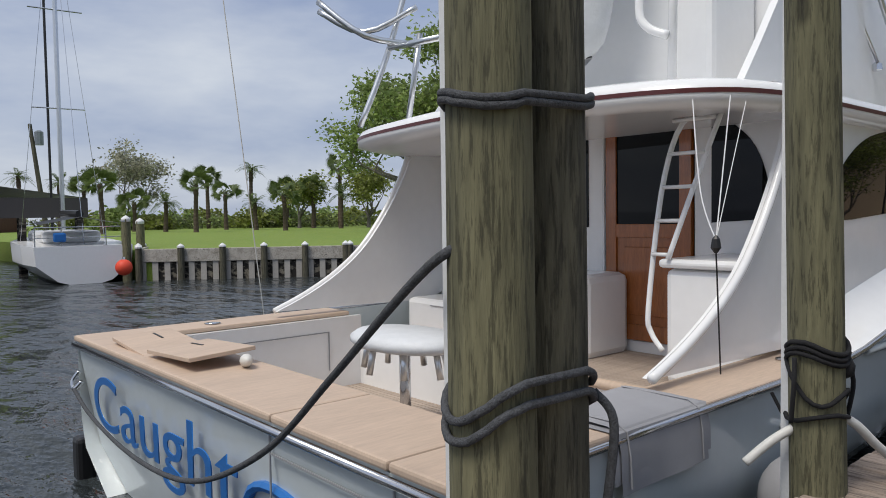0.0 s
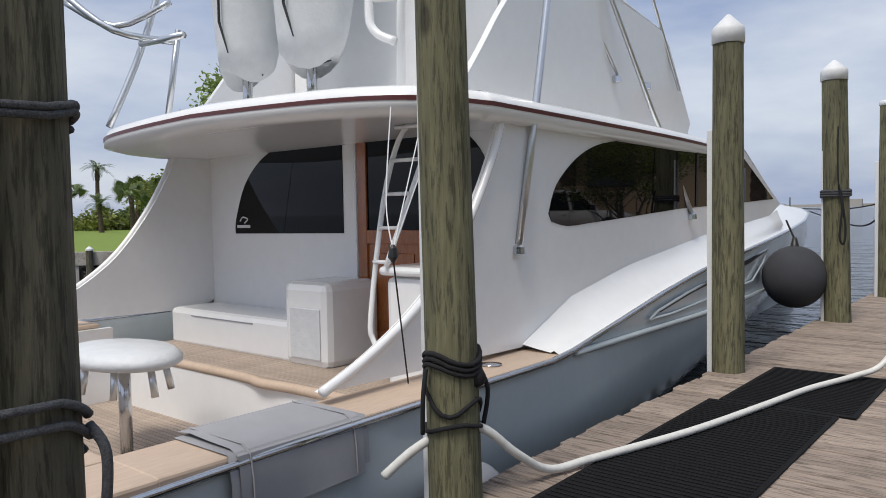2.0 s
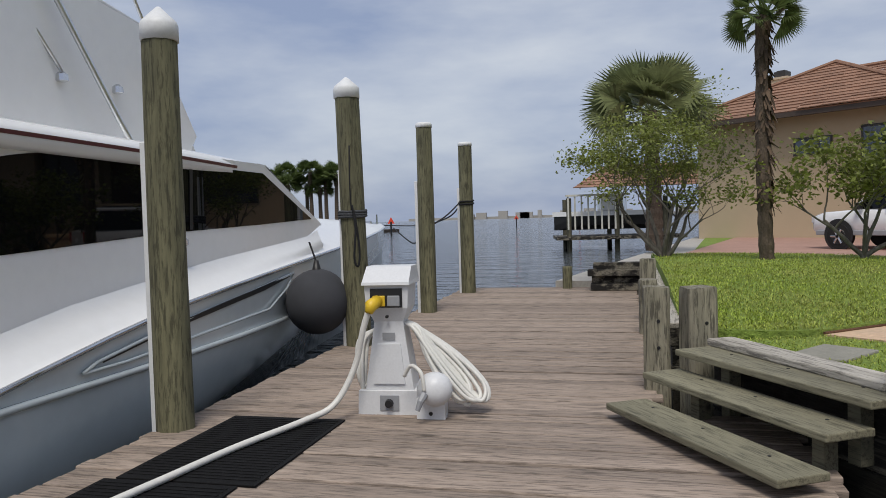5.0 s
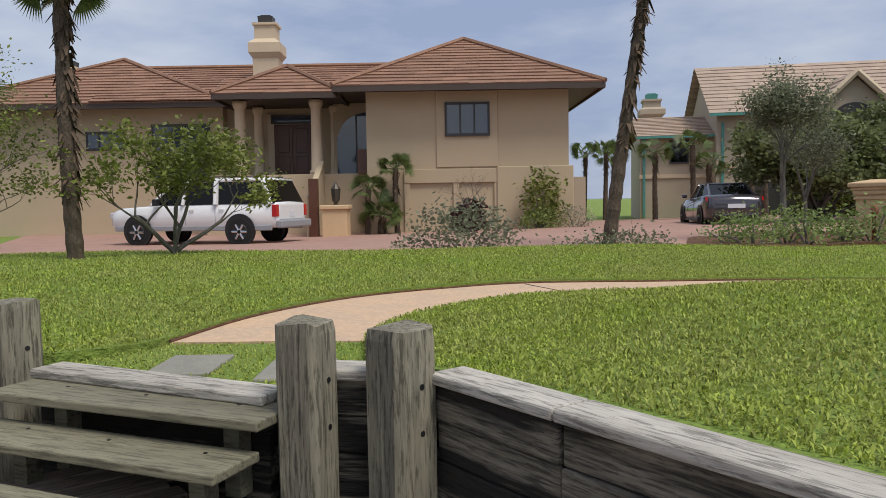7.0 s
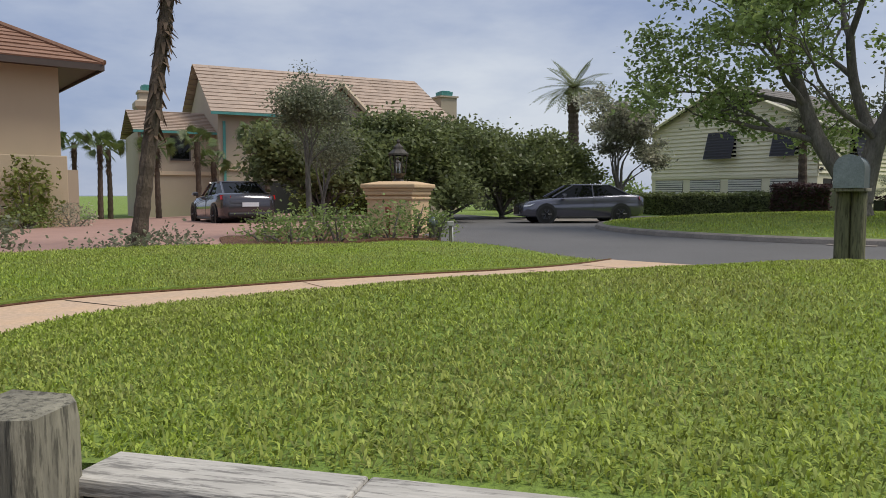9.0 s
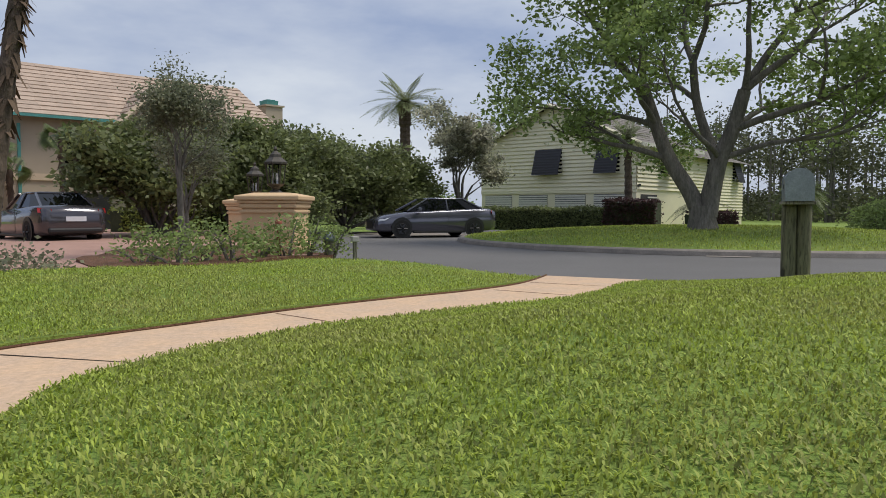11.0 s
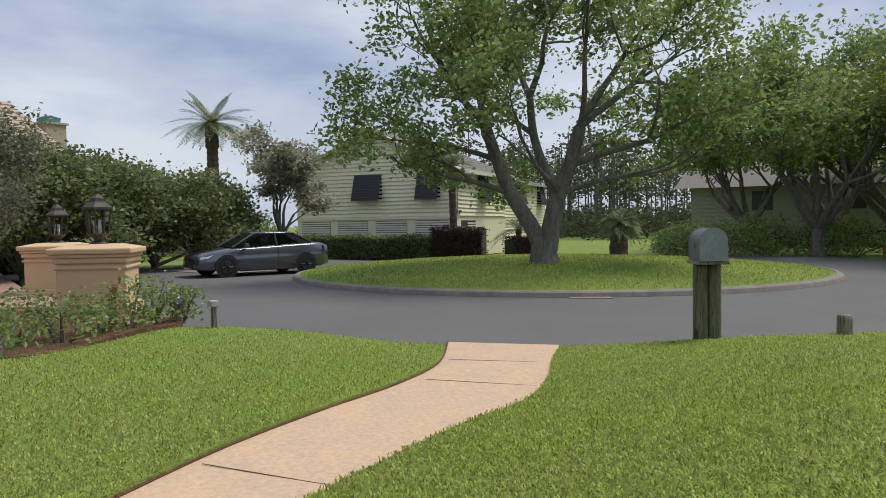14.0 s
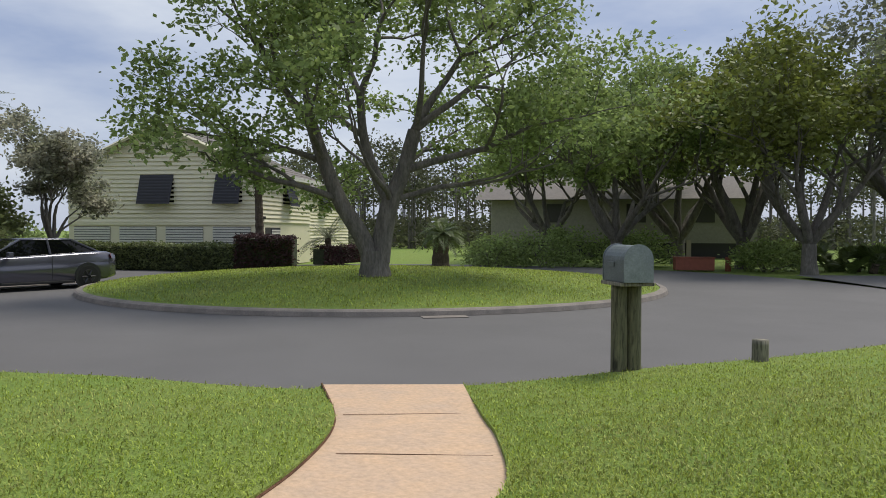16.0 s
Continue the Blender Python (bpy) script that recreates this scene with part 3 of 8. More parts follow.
def piling(at, h, r, seed, label, dark=False, cap=False, strip_top=0.0, lean=(0, 0)):
    p = thing("dock_piling", label, "piling", (at[0], at[1], 0), group="pilings along the dock")
    part("shaft", pile_body(h, r, seed, lean), M["pile_dark" if dark else "pile"], p, smooth=True)
    if cap:
        rim = [(r * 1.02, h - 0.04), (r * 1.05, h - 0.04), (r * 1.05, h + 0.012), (r * 0.9, h + 0.03), (r * 0.1, h + 0.035)] if cap == "flat" else [(r * 1.02, h - 0.1), (r * 1.06, h - 0.1), (r * 1.06, h + 0.005), (r * 0.98, h + 0.03), (r * 0.12, h + 0.13)]
        bm = lathe(rim, 20, (lean[0] * h, lean[1] * h, 0))
        part("cap", bm, M["cap"], p, "white conical plastic cap", True)
    if strip_top:
        bm = box(-r - 0.035, -0.055, -0.9, -r + 0.01, 0.055, strip_top, 0.006)
        part("rub_strip", bm, M["pvc"], p, "white plastic rubbing strip")
    return p


piling((-3.13, -1.57), 3.4, 0.12, 1, "tall green weathered piling wound with mooring rope", strip_top=2.4)
piling((-3.14, -1.33), 3.4, 0.118, 2, "dark weathered piling roped to its twin", dark=True)
piling((-3.075, 0.465), 3.4, 0.116, 3, "green weathered piling with a black rope tied low", strip_top=2.9, lean=(-0.012, -0.008))
piling((-2.99, 3.9), 2.72, 0.118, 4, "weathered piling with a white cap beside the rubber mat", cap=True, strip_top=1.95)
piling((-2.88, 7.25), 2.84, 0.135, 5, "weathered piling with white cap and grey mooring line", cap=True, strip_top=1.95, lean=(-0.02, 0))
piling((-2.84, 10.15), 2.78, 0.118, 6, "weathered piling with a flat white cap near the dock end", cap="flat", strip_top=1.95)
piling((-2.82, 13.0), 2.76, 0.125, 7, "weathered piling with a line, at the dock end", cap="flat", strip_top=1.95)


def coil(centres, radii, turns, z0, z1, n=26, wob=0.0, seed=1):
    """Points of a rope wound round one or two pilings."""
    rnd = random.Random(seed)
    out = []
    (ax, ay), (bx, by) = centres[0], centres[-1]
    d = Vector((bx - ax, by - ay, 0))
    ux = d.normalized() if d.length > 0 else Vector((0, 1, 0))
    uy = Vector((-ux.y, ux.x, 0))
    for k in range(int(n * turns) + 1):
        a = 2 * math.pi * k / n
        c, s = math.cos(a), math.sin(a)
        base = Vector((bx, by, 0)) if c > 0 else Vector((ax, ay, 0))
        p = base + radii * (c * ux + s * uy)
        out.append((p.x, p.y, z0 + (z1 - z0) * k / (n * turns) + wob * math.sin(2 * a + seed) + rnd.uniform(-1, 1) * 0.003))
    return out


twin = [(-3.13, -1.57), (-3.14, -1.33)]
rp = thing("mooring_rope", "grey braided rope wound round twin pilings and led to the stern", "rope", (0, 0, 0))
part("upper_turn", tube(coil(twin, 0.138, 2.0, 1.58, 1.62, 30, 0.02, 3), 0.012, 8), M["rope_grey"], rp, smooth=True)
part("lower_wrap", tube(coil(twin, 0.140, 2.0, 0.68, 0.80, 30, 0.045, 5), 0.013, 8), M["rope_grey"], rp, smooth=True)
part("tail", tube(curve_pts([(-3.05, -1.22, 0.74), (-2.99, -1.20, 0.66), (-3.0, -1.21, 0.45), (-3.03, -1.24, 0.2), (-3.06, -1.25, 0.03)]), 0.015, 8), M["rope_grey"], rp, smooth=True)
part("stern_line", tube(curve_pts([(-3.17, -1.67, 1.20), (-3.26, -1.70, 1.14), (-3.5, -1.68, 0.98), (-3.92, -1.62, 0.70), (-4.5, -1.58, 0.30), (-5.2, -1.56, -0.02), (-5.9, -1.52, -0.18), (-6.8, -1.47, -0.24), (-7.7, -1.42, -0.20), (-8.3, -1.37, -0.12)], 8), 0.015, 8), M["rope_grey"], rp, smooth=True)

rb = thing("tied_rope", "black rope knotted round a piling", "rope", (0, 0, 0))
one = [(-3.08, 0.46)]
part("wrap", tube(coil(one, 0.128, 3.2, 0.60, 0.68, 22, 0.03, 2), 0.012, 7), M["rope_black"], rb, smooth=True)
part("wrap", tube(coil(one, 0.128, 1.0, 0.62, 0.36, 22, 0.06, 4), 0.011, 7), M["rope_black"], rb, smooth=True)
part("wrap", tube(coil(one, 0.13, 1.2, 0.34, 0.36, 22, 0.02, 6), 0.011, 7), M["rope_black"], rb, smooth=True)
for dx, dy, z in ((0.09, 0.10, 0.30), (-0.02, -0.13, 0.33)):
    part("loose_end", tube(curve_pts([(-3.1 + dx, 0.45 + dy, 0.62), (-3.08 + dx * 1.25, 0.45 + dy * 1.3, 0.5), (-3.1 + dx * 1.15, 0.45 + dy * 1.2, z)]), 0.011, 7), M["rope_black"], rb, smooth=True)
part("knot", lathe([(0.01, 0.02), (0.045, 0.04), (0.05, 0.08), (0.03, 0.12), (0.01, 0.13)], 10, (-2.98, 0.5, 0.50)), M["rope_black"], rb, smooth=True)

rg = thing("mooring_line", "grey line hitched round a piling with a black eye hanging", "rope", (0, 0, 0))
part("wrap", tube(coil([(-2.91, 7.25)], 0.15, 3.0, 1.42, 1.50, 22, 0.004, 3), 0.016, 7), M["rope_grey"], rg, smooth=True)
part("loop", tube(curve_pts([(-2.84, 7.05, 1.56), (-2.80, 7.03, 1.3), (-2.82, 7.02, 0.98), (-2.78, 7.03, 0.9), (-2.77, 7.05, 1.1), (-2.82, 7.05, 1.5)]), 0.012, 7), M["rope_black"], rg, smooth=True)
part("hanging_line", tube(curve_pts([(-2.85, 7.05, 2.2), (-2.84, 7.0, 1.8), (-2.83, 7.0, 1.5)]), 0.008, 6), M["rope_black"], rg, smooth=True)
bl = thing("bow_lines", "dark bow lines strung between the last pilings and the boat", "rope", (0, 0, 0))
part("line", tube(curve_pts([(-2.93, 13.0, 1.65), (-3.4, 14.0, 1.42), (-4.4, 15.6, 1.26), (-5.9, 17.5, 1.27)]), 0.014, 6), M["rope_black"], bl, smooth=True)
part("line", tube(curve_pts([(-2.93, 13.0, 1.70), (-2.9, 11.6, 1.42), (-2.93, 10.1, 1.20)]), 0.013, 6), M["rope_black"], bl, smooth=True)
part("line", tube(curve_pts([(-2.93, 10.1, 1.15), (-3.6, 12.0, 0.98), (-5.5, 17.0, 1.2)]), 0.013, 6), M["rope_black"], bl, smooth=True)
part("wrap", tube(coil([(-2.82, 13.0)], 0.135, 2.0, 1.62, 1.72, 20, 0.004, 3), 0.016, 7), M["rope_black"], bl, smooth=True)

# rubber mats
def rubber_mat(x0, y0, x1, y1):
    bm = bmesh.new()
    add_box(bm, x0, y0, 0.002, x1, y1, 0.012, 0.003)
    ob = part("rubber_mat", bm, M["mat"])
    tagged(ob, "black ribbed rubber mat lying on the dock planks", "mat", "mats on the dock")
    ridges = bmesh.new()
    yy = y0 + 0.06
    while yy < y1 - 0.05:
        add_box(ridges, x0 + 0.03, yy, 0.0125, x1 - 0.03, yy + 0.018, 0.016)
        yy += 0.045
    rg_ = part("ribbing", ridges, M["mat"], ob)
    rg_["kind"] = "stuff"


rubber_mat(-2.72, 2.92, -1.88, 4.22)
rubber_mat(-2.78, -0.6, -1.97, 2.90)

# shore power pedestal
ped = thing("power_pedestal", "white shore-power pedestal with a yellow plug, bolted to the dock", "pedestal", (-1.63, 4.55, 0), 4)
def slab(rows):
    return loft([[(-a, -b, z), (a, -b, z), (a, c, z), (-a, c, z)] for a, b, c, z in rows], True, True)
part("base", slab([(0.23, 0.13, 0.13, 0.0), (0.225, 0.125, 0.125, 0.17), (0.215, 0.12, 0.12, 0.175)]), M["pedestal"], ped)
body = slab([(0.175, 0.11, 0.11, 0.176), (0.115, 0.085, 0.085, 0.58), (0.105, 0.085, 0.085, 0.66), (0.15, 0.13, 0.12, 0.76), (0.16, 0.135, 0.13, 0.93)])
part("column", body, M["pedestal"], ped)
part("head", loft([[(-0.175, -0.16, 0.925), (0.175, -0.16, 0.925), (0.175, 0.19, 0.925), (-0.175, 0.19, 0.925)], [(-0.17, -0.155, 0.945), (0.17, -0.155, 0.945), (0.17, 0.2, 0.96), (-0.17, 0.2, 0.96)], [(-0.165, -0.03, 1.05), (0.165, -0.03, 1.05), (0.165, 0.16, 1.05), (-0.165, 0.16, 1.05)]], True, True), M["pedestal"], ped)
part("socket_recess", box(-0.115, -0.142, 0.765, 0.115, -0.133, 0.90), M["black"], ped)
s1 = part("socket_cover", box(-0.095, -0.158, 0.775, -0.005, -0.143, 0.85, 0.006), M["yellow"], ped, "yellow socket cover")
part("socket_cover", box(0.01, -0.158, 0.775, 0.10, -0.143, 0.85, 0.006), M["grey_plastic"], ped, "grey socket cover")
part("plug", tube([(-0.06, -0.15, 0.815), (-0.085, -0.235, 0.79), (-0.095, -0.26, 0.745)], [0.042, 0.046, 0.028], 12), M["yellow"], ped, "yellow power plug", True)
part("access_panel", slab([(0.115, 0.122, -0.10, 0.22), (0.085, 0.105, -0.085, 0.50)]), M["pedestal"], ped)
part("label_plate", box(-0.045, -0.098, 0.53, 0.045, -0.09, 0.58), M["grey_plastic"], ped, "small grey label plate")
part("switch_plate", box(-0.07, -0.136, 0.03, 0.07, -0.127, 0.14, 0.003), M["grey_plastic"], ped)
part("switch_knob", tube([(0, -0.13, 0.085), (0, -0.17, 0.085)], [0.032, 0.026], 10), M["black"], ped)
part("keyhole", tube([(0.0, -0.118, 0.70), (0.0, -0.138, 0.70)], 0.012, 8), M["black"], ped)

# hoses
cable = part("shore_cable", tube(curve_pts([(-3.3, 0.22, 0.12), (-3.2, 0.33, 0.24), (-3.06, 0.44, 0.335), (-2.97, 0.55, 0.32), (-2.9, 0.72, 0.17), (-2.86, 0.94, 0.045), (-2.78, 1.24, 0.035), (-2.56, 1.99, 0.036), (-2.4, 2.8, 0.036), (-2.28, 3.46, 0.036), (-2.1, 4.0, 0.05), (-1.95, 4.2, 0.12), (-1.83, 4.3, 0.36), (-1.76, 4.3, 0.62), (-1.72, 4.3, 0.74)], 8), 0.0215, 10), M["hose"], smooth=True)
tagged(cable, "thick white shore-power cable lying over the mat", "cable")
coilt = thing("hose_coil", "white hose hanging in loose coils on the pedestal", "hose", (-1.63, 4.55, 0), 4)
rc = random.Random(4)
for k in range(9):
    w, d = 0.30 + 0.22 * rc.random(), 0.55 + 0.10 * rc.random()
    off = rc.uniform(-0.03, 0.05)
    pts = [(0.11, -0.02 + off, 0.64), (0.17 + 0.05 * rc.random(), -0.06 + off, 0.60), (0.14 + w * 0.45, -0.10 + off * 2, 0.40), (0.20 + w * 0.75, -0.12 + off * 2, 0.16), (0.28 + w * 0.8, -0.10 + off, 0.07 + 0.05 * rc.random()), (0.30 + w * 0.75, -0.03 + off, 0.18 + 0.05 * rc.random()), (0.2 + w * 0.5, 0.02 + off, 0.42), (0.13, 0.02 + off, 0.63)]
    part("loop", tube(curve_pts(pts, 5), 0.0145, 7), M["hose"], coilt, smooth=True)
for k in range(4):
    o = rc.uniform(-0.02, 0.02)
    part("loop", tube(curve_pts([(-0.10, -0.02 + o, 0.60), (-0.17 - 0.02 * k, -0.05 + o, 0.52), (-0.19 - 0.015 * k, -0.08 + o, 0.3), (-0.20, -0.06 + o, 0.10 + 0.03 * k), (-0.16, 0.0 + o, 0.3), (-0.11, 0.02 + o, 0.58)], 5), 0.0145, 7), M["hose"], coilt, smooth=True)
filt = thing("water_filter", "white round water filter on a plastic foot beside the pedestal", "filter", (-1.30, 4.36, 0), 4)
part("foot", slab([(0.10, 0.02, 0.10, 0.0), (0.10, 0.02, 0.10, 0.14)]), M["pedestal"], filt)
bm = lathe([(0.03, -0.17), (0.09, -0.15), (0.118, -0.07), (0.118, 0.07), (0.09, 0.14), (0.03, 0.16)], 18)
bmesh.ops.transform(bm, matrix=Matrix.Translation((0.02, 0.03, 0.20)) @ Matrix.Rotation(radians(78), 4, "X") @ Matrix.Rotation(0.3, 4, "Y"), verts=bm.verts)
part("bulb", bm, M["pedestal"], filt, smooth=True)
part("fitting", tube([(-0.02, -0.13, 0.20), (-0.04, -0.17, 0.16), (-0.06, -0.18, 0.10)], [0.028, 0.022, 0.016], 8), M["grey_plastic"], filt, "grey valve fitting")
part("feed_hose", tube(curve_pts([(-0.02, -0.13, 0.22), (-0.04, -0.12, 0.34), (-0.12, -0.06, 0.38), (-0.18, -0.02, 0.30)]), 0.014, 8), M["hose"], filt, smooth=True)
part("bolt", tube([(0.0, -0.018, 0.04), (0.0, -0.028, 0.04)], 0.014, 8), M["black"], filt)

# ---- timber wall, posts and steps ----
def square_post(name, at, w, h, turn, label, group=""):
    p = thing(name, label, "post", (at[0], at[1], 0), turn, group)
    bm = bmesh.new()
    rnd = random.Random(int(at[0] * 100))
    n = 4
    zs = [-0.9, 0.0, h * 0.5, h - 0.05, h]
    rows = []
    for z in zs:
        q = w / 2 * (1 if z < h - 0.01 else 0.96)
        c = 0.14 * w
        ring8 = [(-q + c, -q), (q - c, -q), (q, -q + c), (q, q - c), (q - c, q), (-q + c, q), (-q, q - c), (-q, -q + c)]
        rows.append([bm.verts.new((x + rnd.uniform(-0.004, 0.004), yy + rnd.uniform(-0.004, 0.004), z + (rnd.uniform(-0.012, 0.012) if z == h else 0))) for x, yy in ring8])
    for a, b in zip(rows, rows[1:]):
        for k in range(8):
            bm.faces.new((a[k], a[(k + 1) % 8], b[(k + 1) % 8], b[k]))
    bm.faces.new(rows[-1])
    part("shaft", bm, M["post"], p)
    for z in (h * 0.42, h * 0.68):
        part("bolt_hole", tube([(0.01, -w / 2 + 0.01, z), (0.01, -w / 2 - 0.004, z)], 0.014, 8), M["black"], p)
    return p


square_post("wall_post", (1.45, 3.52), 0.215, 0.81, 30, "square weathered post with bolt holes beside the steps", "posts of the timber wall")
square_post("wall_post", (1.76, 3.23), 0.245, 0.785, 8, "square weathered grey post where the timber wall begins", "posts of the timber wall")
square_post("wall_post", (0.55, 5.33), 0.23, 0.81, 20, "broad weathered post at the end of the steps", "posts of the timber wall")
square_post("wall_post", (0.25, 5.47), 0.20, 0.80, 0, "square weathered post at the corner of the timber wall", "posts of the timber wall")
square_post("wall_post", (0.27, 8.3), 0.2, 0.62, 5, "weathered post against the timber wall along the dock", "posts of the timber wall")
square_post("wall_post", (0.30, 9.3), 0.2, 0.80, 0, "weathered post against the timber wall along the dock", "posts of the timber wall")
sp = piling((-1.05, 13.75), 0.42, 0.085, 11, "short round weathered post at the dock end")


def timber_wall(name, p0, p1, top, label):
    """Three beams and a cap along a line."""
    d = Vector((p1[0] - p0[0], p1[1] - p0[1], 0))
    L = d.length
    ang = math.degrees(math.atan2(d.y, d.x)) - 90
    w = new(name)
    w.matrix_world = pose(p0[0], p0[1], 0, 0, 0, ang)
    tagged(w, label, "retaining wall", kind="structure")
    h = (top - 0.05) / 3
    k = 0
    yy = 0.0
    while yy < L:
        y2 = min(L, yy + 3.6)
        for i in range(3):
            part("beam", box(0.02 + 0.012 * ((i + k) % 2), yy + 0.004, -0.05 + i * h if i == 0 else i * h + 0.004, 0.16, y2 - 0.004, (i + 1) * h, 0.010), M["beam"], w)
        part("cap_board", box(-0.02, yy + 0.003, top - 0.05, 0.19, y2 - 0.003, top, 0.010), M["beamcap"], w)
        yy = y2
        k += 1
    part("lower_face", box(0.03, 0, -1.2, 0.16, L, -0.055), M["stained_void"], w)
    return w


timber_wall("wall_east", (1.87, -12.0), (1.87, 3.16), 0.58, "blackened weathered timber retaining wall with a silvered cap")
timber_wall("wall_return", (1.78, 3.27), (1.50, 3.58), 0.58, "short return of the weathered timber wall")
timber_wall("wall_steps", (1.33, 3.70), (0.60, 5.10), 0.46, "timber sill behind the steps")
timber_wall("wall_north", (0.34, 5.60), (0.42, 13.9), 0.50, "low timber wall along the narrow dock")

steps = thing("wooden_steps", "open weathered plank steps up from the dock to the lawn", "steps", (1.21, 3.49, 0), 120.5)
# local x runs along the treads, local y towards the dock
for top, off, x0, x1 in ((0.41, -0.29, 0.0, 1.66), (0.26, -0.05, 0.04, 1.70), (0.11, 0.32, -0.05, 1.56)):
    part("tread", box(x0, off, top - 0.045, x1, off + 0.31, top, 0.008), M["tread"], steps)
    for x in (0.22, 1.28):
        part("riser_block", box(x, off + 0.06, -0.01, x + 0.085, off + 0.15, top - 0.046), M["tread"], steps)
    for x in (0.25, 0.80, 1.32):
        part("bolt", tube([(x, off + 0.10, top - 0.004), (x, off + 0.10, top + 0.003)], 0.010, 8), M["black"], steps)

# stepping stones
def stone(at, w, d, turn):
    bm = box(-w / 2, -d / 2, 0, w / 2, d / 2, 0.035, 0.01)
    ob = part("stepping_stone", bm, M["stone"])
    ob.matrix_world = pose(at[0], at[1], 0.412, 0, 0, turn)
    tagged(ob, "flat grey stepping stone sunk in worn grass", "stone", "stepping stones")


stone((1.32, 4.68), 0.50, 0.36, 52)
stone((1.73, 4.18), 0.50, 0.36, 52)

# stacked timbers, seawall and shrub at the dock end
st = thing("stacked_timbers", "pile of old dark timbers at the dock end", "timber pile", (-0.25, 13.5, 0))
for k, (x, z) in enumerate(((-0.35, 0.0), (-0.33, 0.13), (-0.4, 0.26), (-0.3, 0.38))):
    part("timber", box(x, -0.25 + 0.1 * (k % 2), z, x + 0.95, 0.05 + 0.1 * (k % 2), z + 0.12, 0.01), M["beam"], st)
sw = part("seawall", sheet([(-1.3, 14.0), (0.9, 13.95), (6.5, 45), (8, 70), (6.5, 70), (4.6, 45)], lambda x, y: 0.12, 6, 1.6), M["concrete"])
tagged(sw, "pale concrete seawall beyond the dock", "seawall", kind="structure")

# ---- sport-fishing boat ----
BX = -6.03
boat = thing("fishing_boat", "white and grey sport-fishing boat with a teak cockpit", "boat", (0, 0, 0))


def row_of(rows, y):
    ys = [r[0] for r in rows]
    return [float(np.interp(y, ys, [r[i] for r in rows])) for i in range(1, len(rows[0]))]


HULL = [(-1.3, 2.40, 0.26, 2.26, -0.62), (0.0, 2.43, 0.30, 2.28, -0.60), (2.3, 2.43, 0.31, 2.26, -0.56), (3.0, 2.43, 0.43, 2.24, -0.54), (4.0, 2.43, 0.60, 2.20, -0.52), (4.9, 2.43, 0.73, 2.12, -0.50),
        (6.0, 2.42, 0.83, 1.98, -0.45), (7.4, 2.34, 0.93, 1.75, -0.38), (9.0, 2.18, 1.02, 1.40, -0.28), (11.0, 1.86, 1.10, 0.95, -0.1), (13.5, 1.32, 1.19, 0.5, 0.12), (15.8, 0.68, 1.25, 0.2, 0.35), (17.6, 0.03, 1.28, 0.01, 0.6)]
stations = [-1.3 + 18.9 * (k / 60) for k in range(61)]
for side, nm in ((1, "hull_side"), (-1, "hull_side")):
    secs = []
    for y in stations:
        b, s, cb, cz = row_of(HULL, y)
        lo = s - max(0.06, (s - cz) * 0.42)
        secs.append([(BX + side * (b - 0.0), y, s), (BX + side * (b - 0.015), y, s - 0.05), (BX + side * (b * 0.985 + cb * 0.015), y, lo), (BX + side * (b * 0.6 + cb * 0.4), y, lo * 0.4 + cz * 0.6), (BX + side * cb, y, cz), (BX + side * cb * 0.55, y, -1.15), (BX, y, -1.4)])
    part(nm, loft(secs), M["hull"], boat, smooth=True)
    rail = [(BX + side * (row_of(HULL, y)[0] + 0.012), y, row_of(HULL, y)[1] - 0.015) for y in stations]
    part("rub_rail", tube(rail, 0.022, 6), M["steel"], boat, smooth=True)
    # lower moulded trim line
    trim = [(BX + side * (row_of(HULL, y)[0] + 0.004 - 0.05 * smooth(6, 14, y)), y, 0.30 + 0.012 * max(0, y - 5)) for y in [2.5 + 0.25 * k for k in range(34)]]
    part("trim_line", tube(trim, 0.028, 6), M["hull"], boat, smooth=True)
    # engine room vent with a dark upper slot
    def on_side(y, f):
        b, s, cb, cz = row_of(HULL, y)
        return (BX + side * (b + 0.012), y, 0.36 + f * (s - 0.07 - 0.36))
    vs = [(3.75, 0.25), (3.9, 0.55), (4.6, 0.72), (7.3, 0.92), (7.1, 0.62), (6.6, 0.28), (4.2, 0.14)]
    part("vent_frame", tube([on_side(y, f) for y, f in vs + vs[:1]], 0.014, 6), M["hull"], boat, smooth=True)
    part("vent_slot", loft([[on_side(y, f) for y, f in ((3.95, 0.40), (4.7, 0.62), (5.6, 0.70), (6.5, 0.76), (7.2, 0.86))], [on_side(y, f) for y, f in ((3.95, 0.55), (4.7, 0.75), (5.6, 0.83), (6.5, 0.88), (7.2, 0.93))]]), M["black"], boat)

# transom
tr = [(BX - 2.40, -1.30, 0.26), (BX + 2.40, -1.30, 0.26), (BX + 2.26, -1.18, -0.62), (BX + 1.2, -1.12, -1.15), (BX - 1.2, -1.12, -1.15), (BX - 2.26, -1.18, -0.62)]
bm = bmesh.new()
bm.faces.new([bm.verts.new(p) for p in tr])
part("transom", bm, M["hull"], boat)
part("transom_rail", tube([(BX - 2.42, -1.325, 0.235), (BX + 2.42, -1.325, 0.235)], 0.022, 6), M["steel"], boat, smooth=True)
part("tow_post", box(BX - 2.47, -1.36, -0.98, BX - 2.30, -1.2, -0.55, 0.04), M["black"], boat)
for x in (-5.02, -3.98):
    part("door_seam", box(x, -1.305, -0.55, x + 0.012, -1.298, 0.2), M["grey_plastic"], boat)
part("door_seam", box(-5.02, -1.303, 0.095, -3.98, -1.296, 0.105), M["grey_plastic"], boat)
